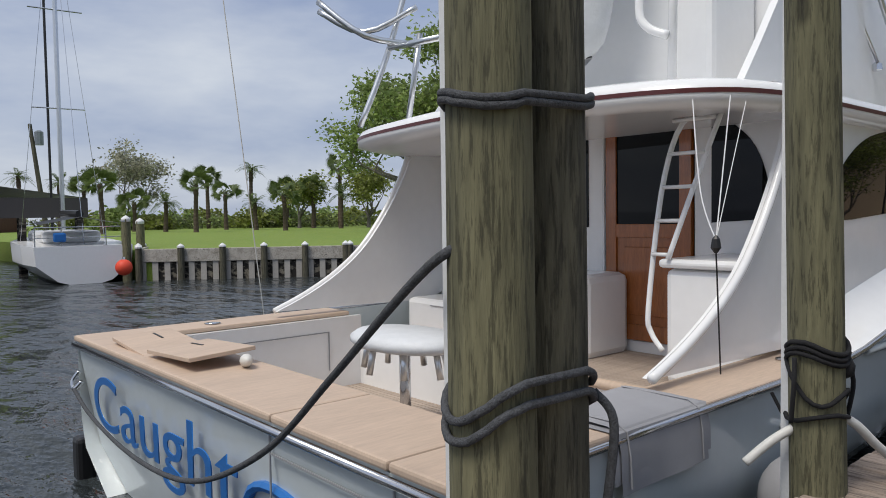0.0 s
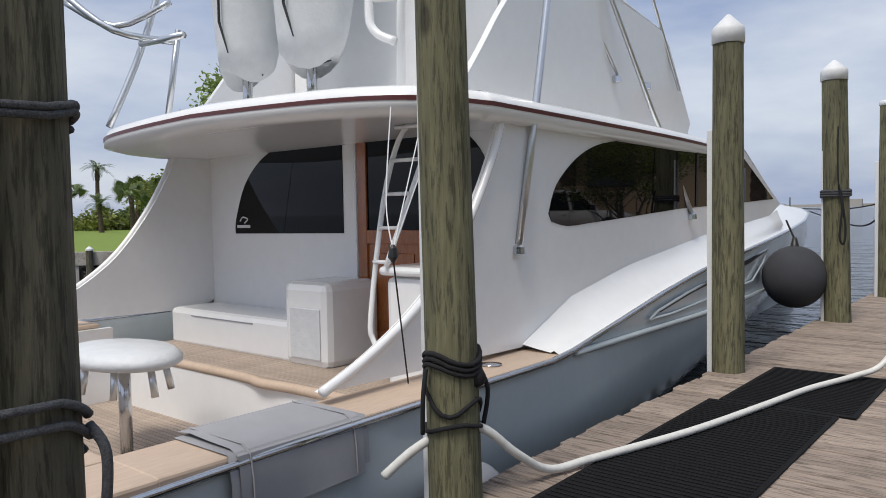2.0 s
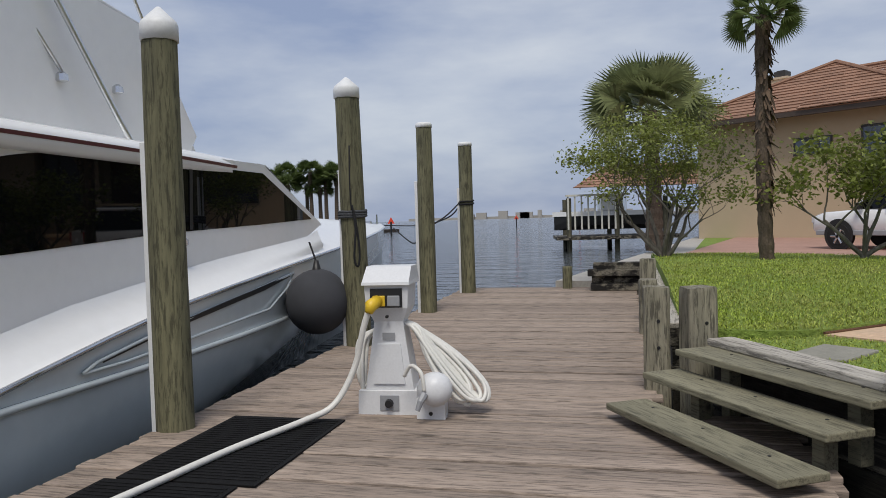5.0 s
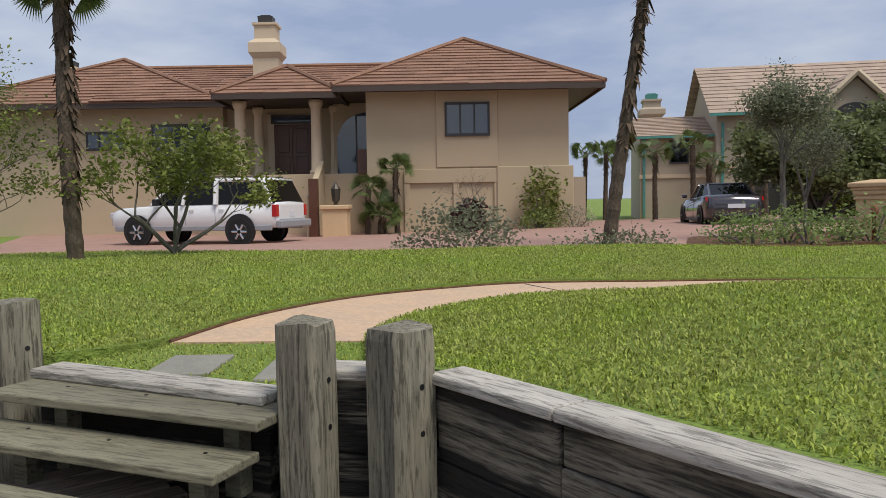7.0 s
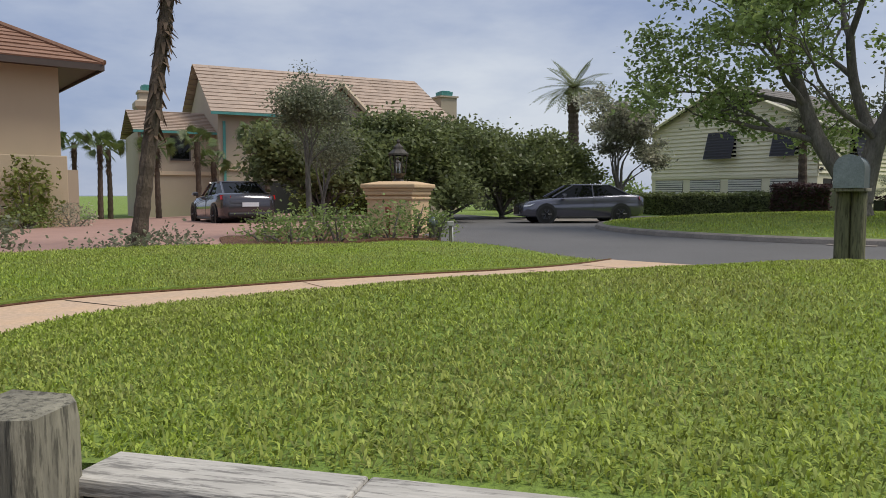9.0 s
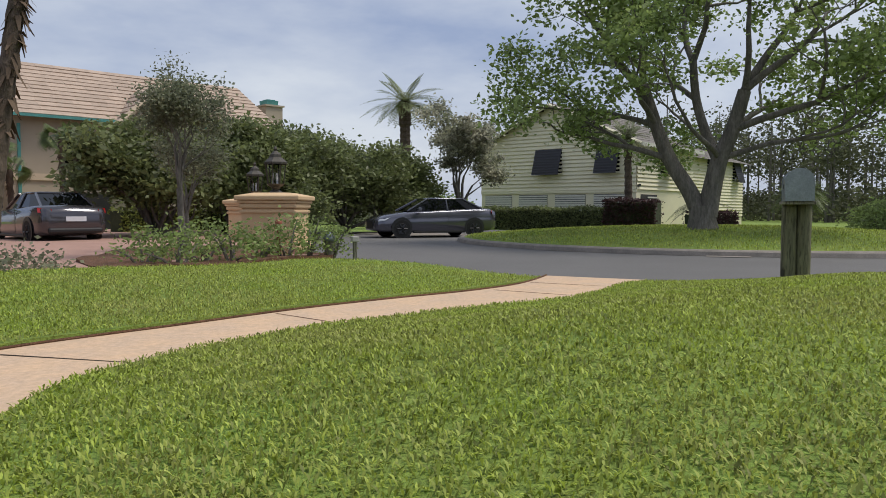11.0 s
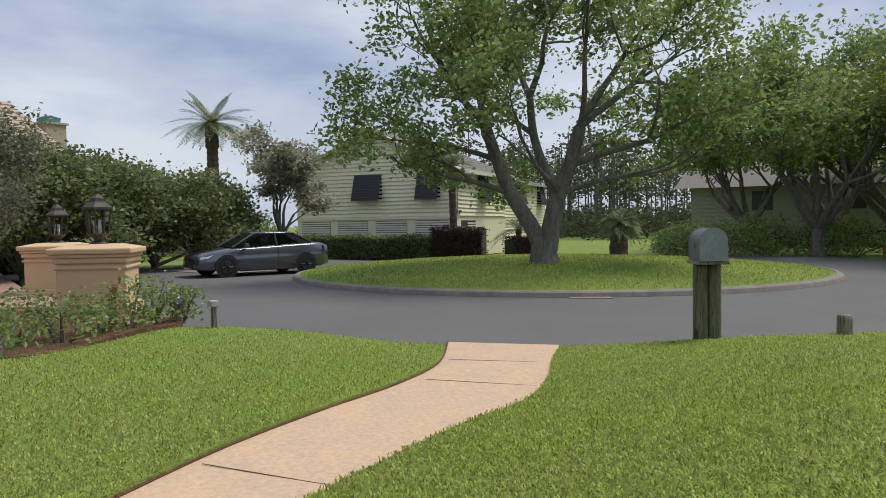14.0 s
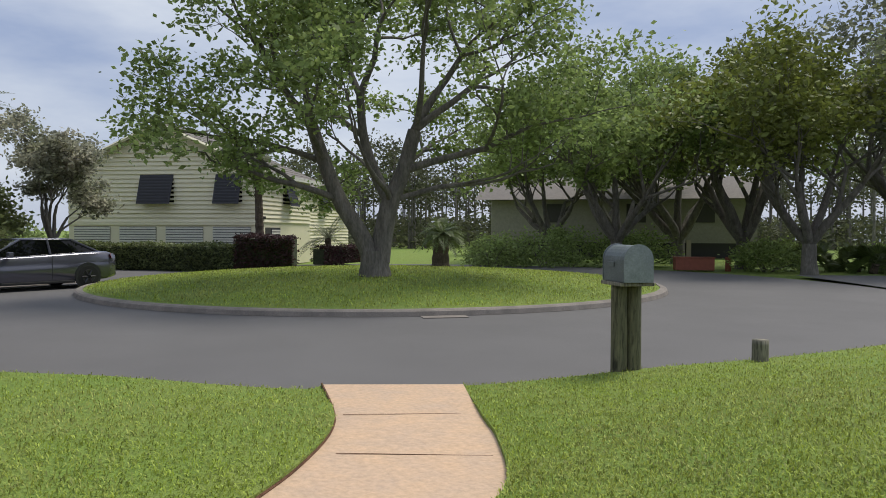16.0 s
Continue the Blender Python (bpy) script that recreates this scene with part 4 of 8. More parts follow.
part("cleat_ring", tube(curve_pts([(-8.36, -1.31, 0.02), (-8.38, -1.36, -0.06), (-8.34, -1.36, -0.12), (-8.30, -1.31, -0.06)]), 0.02, 6), M["steel"], boat, smooth=True)
fc = bpy.data.curves.new("name_text", "FONT")
fc.body = "Caught"
fc.size = 0.66
fc.shear = 0.25
fc.extrude = 0.004
fo = bpy.data.objects.new("name_text", fc)
scene.collection.objects.link(fo)
bpy.context.view_layer.update()
tm = bpy.data.meshes.new_from_object(fo.evaluated_get(bpy.context.evaluated_depsgraph_get()))
bpy.data.objects.remove(fo)
tm.materials.append(M["blue"])
to = new("name_text", tm)
to.parent = boat
to["label"] = "blue script name on the transom"
to.matrix_world = pose(-8.08, -1.275, -0.36, 98, 0, 0) @ Matrix.Diagonal((1.38, 1.0, 1.0, 1))
fish = []
for k in range(25):
    a = 2 * math.pi * k / 24
    fish.append((-4.95 + 0.42 * math.cos(a), -1.26, -0.28 + 0.17 * math.sin(a) * (1 - 0.25 * math.cos(a))))
part("name_emblem", tube(fish, 0.03, 6), M["blue"], boat, "blue fish-shaped emblem")
part("name_emblem", tube([(-4.6, -1.26, -0.25), (-4.38, -1.27, -0.12), (-4.42, -1.26, -0.28), (-4.35, -1.25, -0.42), (-4.6, -1.26, -0.30)], 0.025, 6), M["blue"], boat)

# cockpit: covering boards, liner and soles
for x0, x1 in ((-4.02, -3.60), (-8.46, -8.04)):
    part("covering_board", box(x0, -0.72, 0.27, x1, 2.42 if x0 > -5 else 1.2, 0.315, 0.015), M["teak"], boat, "pale teak covering board")
for x0, x1 in ((-8.46, -4.98), (-4.97, -4.0), (-3.99, -3.60)):
    part("covering_board", box(x0, -1.32, 0.265, x1, -0.70, 0.312, 0.015), M["teak"], boat, "pale teak covering board")
ht = thing("loose_hatch_boards", "two propped pale hatch boards lying on the transom", "hatch board", (-7.0, -1.0, 0.315))
for k, (x, t) in enumerate(((-0.75, 4), (0.02, -3))):
    ob = part("board", box(0, -0.22, 0.0, 0.76, 0.24, 0.028, 0.004), M["teak"], ht)
    ob.matrix_basis = pose(x, 0, 0.035, 3, t, 0)
    part("handle_slot", box(0.1, 0.06, 0.029, 0.3, 0.075, 0.033), M["black"], ob)
rag = part("rolled_rag", lathe([(0.01, -0.09), (0.035, -0.07), (0.045, 0.0), (0.03, 0.07), (0.01, 0.09)], 10), M["hose"], None, smooth=True)
rag.matrix_world = pose(-6.12, -0.88, 0.36, 80, 0, 70)
tagged(rag, "crumpled cream rag beside the hatch boards", "rag")
part("liner_panel", box(-4.08, -0.74, -0.45, -4.02, 1.3, 0.27), M["gelcoat"], boat)
part("liner_panel", box(-8.04, -0.74, -0.45, -7.98, 1.3, 0.27), M["gelcoat"], boat)
part("liner_panel", box(-8.0, -0.74, -0.45, -4.05, -0.70, 0.27), M["gelcoat"], boat)
part("liner_panel", box(-8.02, 1.28, -0.45, -4.02, 1.32, 0.05), M["gelcoat"], boat)
part("locker_seam", box(-7.975, -0.3, 0.13, -7.968, 0.9, 0.14), M["grey_plastic"], boat)
part("locker_seam", box(-7.975, 0.9, -0.25, -7.968, 0.91, 0.14), M["grey_plastic"], boat)
sole = new("cockpit_sole")
sole.parent = boat
strip_me = {}
def strip(length):
    if length not in strip_me:
        b2 = box(0, 0.003, 0, length, 0.047, 0.02)
        strip_me[length] = bpy.data.meshes.new("teak_strip")
        b2.to_mesh(strip_me[length])
        b2.free()
        strip_me[length].materials.append(M["teak_deck"])
    return strip_me[length]
under = bmesh.new()
add_box(under, -8.0, -0.72, -0.5, -4.05, 1.3, -0.456)
add_box(under, -8.0, 1.3, -0.1, -4.0, 2.5, 0.036)
part("sole_underlay", under, M["black"], boat)
for y0, y1, z in ((-0.70, 1.28, -0.455), (1.34, 2.48, 0.037)):
    y = y0
    while y < y1:
        s_ = new("teak_strip", strip(3.9))
        s_.parent = sole
        s_.matrix_world = pose(-7.98, y, z)
        y += 0.05
sole["label"] = "teak strip deck"
part("step_nosing", tube(curve_pts([(-8.0, 1.30, 0.05), (-6.0, 1.30, 0.05), (-5.6, 1.25, 0.05), (-5.2, 1.28, 0.05), (-4.1, 1.28, 0.05)]), 0.04, 8), M["teak"], boat, smooth=True)
part("hatch_step", box(-5.0, 0.78, -0.42, -4.25, 1.27, -0.10, 0.03), M["gelcoat"], boat)
part("hatch_step_tread", box(-4.95, 0.82, -0.098, -4.3, 1.24, -0.08, 0.01), M["teak_deck"], boat)

# bulkhead with door and windows
bh = bmesh.new()
add_box(bh, -8.1, 2.5, 0.0, -5.79, 2.58, 2.12)
add_box(bh, -4.90, 2.5, 0.0, -3.96, 2.58, 2.12)
add_box(bh, -5.79, 2.5, 0.0, -4.90, 2.58, 0.15)
add_box(bh, -5.79, 2.5, 2.14, -4.90, 2.58, 2.2)
part("bulkhead", bh, M["gelcoat"], boat)


def plate(pts, y, depth, axis="y"):
    """A flat plate with the outline pts, of some depth."""
    b2 = bmesh.new()
    if axis == "y":
        f = b2.faces.new([b2.verts.new((p[0], y, p[1])) for p in pts])
        v = Vector((0, depth, 0))
    else:
        f = b2.faces.new([b2.verts.new((y, p[0], p[1])) for p in pts])
        v = Vector((depth, 0, 0))
    r = bmesh.ops.extrude_face_region(b2, geom=[f])
    bmesh.ops.translate(b2, vec=v, verts=[g for g in r["geom"] if isinstance(g, bmesh.types.BMVert)])
    bmesh.ops.recalc_face_normals(b2, faces=b2.faces)
    return b2


def smooth2(pts, steps=6):
    c = curve_pts([(p[0], p[1], 0) for p in pts + pts[:1]], steps)
    return [(p.x, p.y) for p in c[:-1]]


wl_pts = [(-5.98, 1.15), (-5.98, 2.07)] + [(p.x, p.y) for p in curve_pts([(-6.3, 2.07, 0), (-6.75, 2.03, 0), (-7.15, 1.9, 0), (-7.45, 1.65, 0), (-7.62, 1.3, 0), (-7.64, 1.14, 0)], 4)]
part("bulkhead_window", plate(wl_pts, 2.492, 0.03), M["tint"], boat, "dark tinted window")
wr_pts = [(-4.75, 1.19), (-4.75, 2.02)] + [(p.x, p.y) for p in curve_pts([(-4.6, 1.99, 0), (-4.42, 1.82, 0), (-4.31, 1.58, 0), (-4.24, 1.22, 0)], 4)]
part("bulkhead_window", plate(wr_pts, 2.492, 0.03), M["tint"], boat)
part("window_badge", box(-7.6, 2.486, 1.2, -7.38, 2.4915, 1.23), M["cap"], boat)
part("window_badge", tube(curve_pts([(-7.55, 2.489, 1.27), (-7.50, 2.489, 1.31), (-7.42, 2.489, 1.29), (-7.47, 2.489, 1.25)]), 0.008, 5), M["cap"], boat)
dr = bmesh.new()
for a in ((-5.77, 0.16, -5.66, 2.13), (-5.03, 0.16, -4.92, 2.13), (-5.66, 0.16, -5.03, 0.30), (-5.66, 2.03, -5.03, 2.13), (-5.66, 1.06, -5.03, 1.18)):
    add_box(dr, a[0], 2.47, a[1], a[2], 2.53, a[3], 0.006)
cd = part("cabin_door", dr, M["varnish"], boat, "varnished wooden cabin door")
part("panel", box(-5.66, 2.49, 0.30, -5.03, 2.51, 1.06), M["varnish"], cd)
part("raised_panel", box(-5.58, 2.478, 0.38, -5.11, 2.491, 0.98, 0.008), M["varnish"], cd)
part("glass", box(-5.66, 2.49, 1.18, -5.03, 2.51, 2.03), M["tint"], cd)
part("hinge", box(-5.79, 2.465, 0.5, -5.765, 2.48, 0.58), M["steel"], cd)
part("door_frame", loft([[(-5.82, 2.485, 0.14), (-5.82, 2.485, 2.16)], [(-5.78, 2.46, 0.14), (-5.78, 2.46, 2.16)]]), M["gelcoat"], boat)

# seats and cabinets
part("bench", box(-8.0, 1.92, 0.02, -5.95, 2.5, 0.40, 0.05), M["gelcoat"], boat)
part("bench_seam", box(-7.6, 1.912, 0.335, -6.6, 1.922, 0.343), M["grey_plastic"], boat)
cb = part("cabinet", box(-6.08, 1.86, 0.04, -5.52, 2.48, 0.76, 0.07), M["gelcoat"], boat)
part("cabinet_door", box(-5.98, 1.848, 0.12, -5.60, 1.862, 0.54, 0.004), M["cover"], cb)
part("side_locker", box(-4.62, 1.62, 0.05, -4.02, 2.48, 0.88, 0.05), M["gelcoat"], boat)
part("side_locker_lid", box(-4.65, 1.58, 0.885, -4.0, 2.49, 0.95, 0.025), M["gelcoat"], boat)

# cabin sides with sweeping wings
side_out = [(p.x, p.y) for p in curve_pts([(0.40, 0.38, 0), (0.75, 0.52, 0), (1.12, 0.72, 0), (1.45, 0.98, 0), (1.76, 1.36, 0), (1.98, 1.72, 0), (2.08, 1.95, 0)], 5)]
side_out += [(2.05, 2.05), (7.15, 2.05), (8.75, 1.36), (8.2, 1.18), (6.0, 1.02), (4.0, 0.80), (3.0, 0.62), (2.3, 0.34)]
win = [(p.x, p.y) for p in curve_pts([(2.68, 1.30, 0), (2.80, 1.52, 0), (3.1, 1.73, 0), (3.45, 1.86, 0), (3.9, 1.93, 0)], 4)] + [(5.6, 1.95), (7.12, 1.95), (8.42, 1.43), (7.0, 1.375), (5.2, 1.32), (3.7, 1.235)] + [(p.x, p.y) for p in curve_pts([(3.3, 1.215, 0), (2.95, 1.20, 0), (2.72, 1.24, 0)], 3)]
for sgn in (1, -1):
    x = BX + sgn * 2.11
    part("cabin_side", plate(side_out, x, -sgn * 0.06, "x"), M["gelcoat"], boat)
    part("side_window", plate(win, x + sgn * 0.006, -sgn * 0.03, "x"), M["tint"], boat, "wraparound dark side window")
    part("window_divider", plate([(5.62, 1.345), (5.67, 1.345), (5.70, 1.945), (5.65, 1.945)], x + sgn * 0.008, sgn * 0.006, "x"), M["black"], boat)
    wing_edge = [(x + sgn * 0.0, p[0], p[1]) for p in side_out[:31]]
    part("wing_edge", tube(wing_edge, 0.03, 8), M["gelcoat"], boat, smooth=True)
    deck = []
    for y in [2.3 + 0.35 * k for k in range(19)]:
        b, s, cb_, cz = row_of(HULL, y)
        top = float(np.interp(y, [2.3, 3.0, 4.0, 6.0, 8.2, 8.8], [0.36, 0.64, 0.82, 1.04, 1.20, 1.32]))
        xs, xc = BX + sgn * b, x
        rise = max(0.02, top - s)
        deck.append([(xs, y, s), (xs - sgn * 0.05, y, s + 0.03), (xs * 0.75 + xc * 0.25, y, s + 0.30 * rise), (xs * 0.4 + xc * 0.6, y, s + 0.6 * rise), (xc + sgn * 0.002, y, top)])
    part("side_deck", loft(deck), M["gelcoat"], boat, smooth=True)
# foredeck and windscreen
fd = []
for k in range(30):
    y = 8.4 + (17.6 - 8.4) * k / 29
    b, s, cb_, cz = row_of(HULL, y)
    crown = 0.42 * smooth(17.6, 10, y) + 0.02
    fd.append([(BX + u * b, y, s + crown * (1 - abs(u) ** 2.2) + (0.02 if abs(u) < 1 else 0)) for u in (-1, -0.97, -0.8, -0.5, 0, 0.5, 0.8, 0.97, 1)])
part("foredeck", loft(fd), M["gelcoat"], boat, smooth=True)
part("windscreen", loft([[(BX - 2.11, 8.75, 1.34), (BX - 1.2, 9.5, 1.45), (BX, 9.7, 1.48), (BX + 1.2, 9.5, 1.45), (BX + 2.11, 8.75, 1.34)], [(BX - 2.11, 7.2, 2.05), (BX - 1.2, 7.5, 2.1), (BX, 7.55, 2.12), (BX + 1.2, 7.5, 2.1), (BX + 2.11, 7.2, 2.05)]]), M["gelcoat"], boat, smooth=True)
part("bow_pulpit", tube([(BX, 17.3, 1.3), (BX, 17.3, 1.55)], 0.02, 6), M["steel"], boat)
part("bow_bitts", box(BX - 0.08, 16.6, 1.3, BX + 0.08, 16.7, 1.40, 0.02), M["steel"], boat)

# cabin top
def top_outline(inset):
    h, a, f = 2.22 - inset, 1.0 + inset, 7.45 - inset
    pts = [(BX + h * 0.92, 7.2 - inset)]
    right = [(BX + h * 0.93, f - 0.45, 0), (BX + h, 5.0, 0), (BX + h, 2.2, 0), (BX + h * 0.985, a + 0.75, 0), (BX + h * 0.90, a + 0.35, 0), (BX + h * 0.70, a + 0.12, 0), (BX + h * 0.35, a + 0.02, 0), (BX, a, 0)]
    r = [(p.x, p.y) for p in curve_pts(right, 5)]
    left = [(2 * BX - x, y) for x, y in r[::-1]][1:]
    front = [(p.x, p.y) for p in curve_pts([(2 * BX - right[0][0], f - 0.45, 0), (BX - 1.2, f + 0.05, 0), (BX, f + 0.2, 0), (BX + 1.2, f + 0.05, 0), (right[0][0], f - 0.45, 0)], 4)][1:-1]
    return r + left + front
def top_ring(inset, z):
    return [(x, y, z - 0.015 - 0.010 * (y - 1.0) - 0.02 * abs(x - BX)) for x, y in top_outline(inset)]
ct = loft([top_ring(0.30, 2.02), top_ring(0.10, 2.00), top_ring(0.0, 2.035), top_ring(0.0, 2.11), top_ring(0.03, 2.17), top_ring(0.16, 2.21), top_ring(0.4, 2.23)], True, True)
part("cabin_top", ct, M["gelcoat"], boat, smooth=True)
part("stripe", loft([top_ring(-0.004, 2.085), top_ring(-0.005, 2.115)], True), M["stripe"], boat, "dark maroon stripe")
part("overhead_light", lathe([(0.09, -0.02), (0.10, -0.01), (0.09, 0.0)], 16, (-7.2, 1.3, 2.03)), M["alu"], boat)

# flying bridge
fb = [(p.x, p.y) for p in curve_pts([(1.95, 2.10, 0), (2.3, 2.52, 0), (2.65, 2.95, 0), (3.0, 3.22, 0), (3.5, 3.38, 0)], 4)] + [(4.4, 3.36), (5.55, 3.22), (5.75, 3.1), (6.35, 2.30), (6.2, 2.10)]
for sgn in (1, -1):
    x = BX + sgn * 1.78
    part("bridge_side", plate(fb, x, -sgn * 0.06, "x"), M["gelcoat"], boat)
part("bridge_front", loft([[(BX - 1.78, 6.35, 2.1), (BX, 6.8, 2.12), (BX + 1.78, 6.35, 2.1)], [(BX - 1.75, 5.65, 3.18), (BX, 6.0, 3.22), (BX + 1.75, 5.65, 3.18)]]), M["gelcoat"], boat, smooth=True)
part("bridge_front", box(BX - 1.7, 3.4, 2.25, BX + 1.7, 3.5, 3.30, 0.03), M["gelcoat"], boat)
part("bridge_coaming", tube([(BX + 1.76, 3.3, 3.36), (BX + 1.76, 4.4, 3.38), (BX + 1.74, 5.6, 3.22)], 0.03, 8), M["gelcoat"], boat, smooth=True)
part("console", box(BX - 0.5, 2.65, 2.25, BX + 1.2, 3.4, 3.62, 0.06), M["gelcoat"], boat)


def chair_cover(x, w, z1):
    c = thing("helm_chair", "helm chair under a loose white cover on a steel post", "chair", (x, 2.05, 2.25), group="covered helm chairs")
    rnd = random.Random(int(-x * 10))
    rows = []
    for k in range(7):
        f = k / 6
        z = 0.36 + f * (z1 - 0.36)
        rows.append([((w * (0.5 + 0.28 * f)) * math.cos(a) * (1 + 0.08 * math.sin(3 * a + x)) + 0.10 * f, (0.22 + 0.16 * f) * math.sin(a) * (1 + 0.06 * math.cos(5 * a)), z + (0.10 * math.sin(2 * a + x) if k == 0 else 0)) for a in (2 * math.pi * q / 20 for q in range(20))])
    part("cover", loft(rows, True, True), M["cover"], c, smooth=True)
    part("post", tube([(0, 0, -0.1), (0, 0, 0.45)], 0.045, 10), M["steel"], c, smooth=True)
    part("lever", tube([(0.0, 0, 0.34), (0.30, -0.05, 0.33)], [0.016, 0.006], 6), M["black"], c)
    part("seam", tube([(0.08, -0.34, 1.2), (0.02, -0.30, 0.8), (0.10, -0.27, 0.52)], [0.010, 0.014, 0.006], 5), M["black"], c)


chair_cover(-6.75, 0.62, 1.75)
chair_cover(-5.85, 0.66, 1.75)

# tower legs, rails and ladder
def pipes(name, runs, r, m="alu", smooth_it=True):
    for run in runs:
        part(name, tube(curve_pts(run, 4) if len(run) > 2 else run, r, 8), M[m], boat, smooth=smooth_it)


pipes("tower_leg", [[(-8.0, 1.35, 2.2), (-7.9, 1.7, 3.1), (-7.75, 2.1, 4.6)], [(-7.9, 1.9, 2.25), (-7.8, 2.0, 3.2)], [(-7.8, 1.6, 3.0), (-6.9, 1.5, 2.92)], [(-8.35, 1.1, 3.5), (-7.95, 1.4, 3.12), (-7.7, 1.9, 3.05)], [(-8.5, 1.2, 3.45), (-8.1, 1.5, 3.2), (-7.6, 1.8, 3.4)]], 0.032)
pipes("bridge_ladder", [[(-4.83, 2.05, 2.22), (-4.83, 2.1, 3.9)], [(-5.02, 2.0, 3.9), (-5.05, 1.95, 2.95), (-5.0, 1.95, 2.72), (-4.83, 2.0, 2.62)]], 0.035, "gelcoat")
pipes("ladder_rung", [[(-5.04, 1.95, z), (-4.83, 2.05, z)] for z in (2.95, 3.2, 3.45)], 0.016, "gelcoat")
lad = [[(-4.60, 1.56, 0.30), (-4.70, 1.57, 0.42), (-4.72, 1.57, 0.6), (-4.70, 1.70, 1.4), (-4.63, 1.8, 1.85), (-4.50, 1.86, 2.02)], [(-4.56, 1.57, 0.95), (-4.46, 1.70, 1.4), (-4.31, 1.85, 1.98)]]
pipes("cockpit_ladder_rail", lad, 0.02, "gelcoat")
pipes("cockpit_ladder_rung", [[(-4.71 + 0.012 * k, 1.60 + 0.05 * k, 0.98 + 0.24 * k), (-4.55 + 0.055 * k, 1.60 + 0.05 * k, 0.98 + 0.24 * k)] for k in range(5)], 0.014, "gelcoat")
for pts, r in (([(-3.90, 2.24, 1.05), (-3.88, 2.42, 1.9), (-3.86, 2.62, 2.95), (-3.84, 2.8, 4.2)], 0.028), ([(-3.89, 5.48, 1.24), (-4.05, 4.85, 2.3), (-4.2, 4.2, 3.4), (-4.32, 3.6, 4.5)], 0.026), ([(-4.2, 4.45, 2.56), (-4.3, 4.1, 3.1), (-4.38, 3.8, 3.6)], 0.014), ([(-4.2, 5.9, 2.62), (-4.3, 5.4, 3.6), (-4.35, 5.1, 4.2)], 0.016)):
    part("outrigger_pole", tube(pts, r, 8), M["alu"], boat, smooth=True)
for p in ((-3.90, 2.24, 1.04), (-3.89, 5.47, 1.23), (-4.22, 4.43, 2.56), (-4.22, 5.09, 2.57)):
    part("pole_foot", lathe([(0.03, -0.03), (0.05, -0.02), (0.045, 0.03), (0.02, 0.05)], 10, p), M["steel"], boat)
part("rigging_line", tube(curve_pts([(-4.18, 1.25, 2.0), (-3.95, 0.95, 1.4), (-3.78, 0.82, 1.12)]), 0.004, 5), M["cap"], boat)
part("rigging_line", tube([(-3.98, 1.35, 2.0), (-3.78, 0.82, 1.12)], 0.004, 5), M["cap"], boat)
part("rigging_line", tube([(-3.95, 1.5, 2.0), (-3.78, 0.82, 1.12)], 0.003, 5), M["cap"], boat)
part("rigging_toggle", lathe([(0.008, 0), (0.03, 0.03), (0.022, 0.08), (0.006, 0.1)], 8, (-3.78, 0.82, 1.05)), M["black"], boat)
part("bungee", tube([(-3.78, 0.82, 1.07), (-3.85, 1.0, 0.33)], 0.005, 5), M["black"], boat)
part("rigging_line", tube([(-8.9, 0.2, 4.6), (-9.2, 0.9, -0.4)], 0.006, 5), M["hose"], boat)
for p in ((-3.83, 0.15, 0.318), (-3.8, 1.75, 0.318), (-8.2, -0.2, 0.318)):
    part("rod_holder", lathe([(0.07, 0.0), (0.075, 0.006), (0.03, 0.008)], 14, p), M["steel"], boat, smooth=True)
# canvas over the rail
cvo = thing("folded_canvas", "grey folded canvas draped over the boat's rail", "canvas", (-3.8, 0.0, 0.315))
cv_y = [-0.36 + 0.04 * k for k in range(19)]
fold_top = loft([[(-4.06, y, 0.333), (-3.95, y, 0.342 + 0.006 * math.sin(11 * y)), (-3.80, y, 0.338), (-3.64, y, 0.334), (-3.585, y, 0.31)] for y in cv_y])
fold_side = loft([[(-3.585, y, 0.31), (-3.568, y, 0.22), (-3.565 + 0.008 * math.sin(9 * y), y, 0.12), (-3.56 + 0.014 * math.sin(9 * y), y, 0.04 + 0.01 * math.sin(7 * y))] for y in cv_y])
under_fold = loft([[(-4.02, y, 0.322), (-3.6, y, 0.322), (-3.574, y, 0.20), (-3.572, y, 0.085)] for y in [-0.40 + 0.05 * k for k in range(17)]])
for nm, bm in (("top_fold", fold_top), ("hanging_flap", fold_side), ("under_layer", under_fold)):
    o = part(nm, bm, M["canvas"], cvo, smooth=True)
    o.matrix_parent_inverse = cvo.matrix_world.inverted()
for y in (-0.30, 0.30):
    o = part("seam", tube([(-4.04, y, 0.342), (-3.64, y, 0.342), (-3.58, y, 0.31), (-3.560, y, 0.20), (-3.553, y, 0.06)], 0.005, 5), M["canvas"], cvo)
    o.matrix_parent_inverse = cvo.matrix_world.inverted()

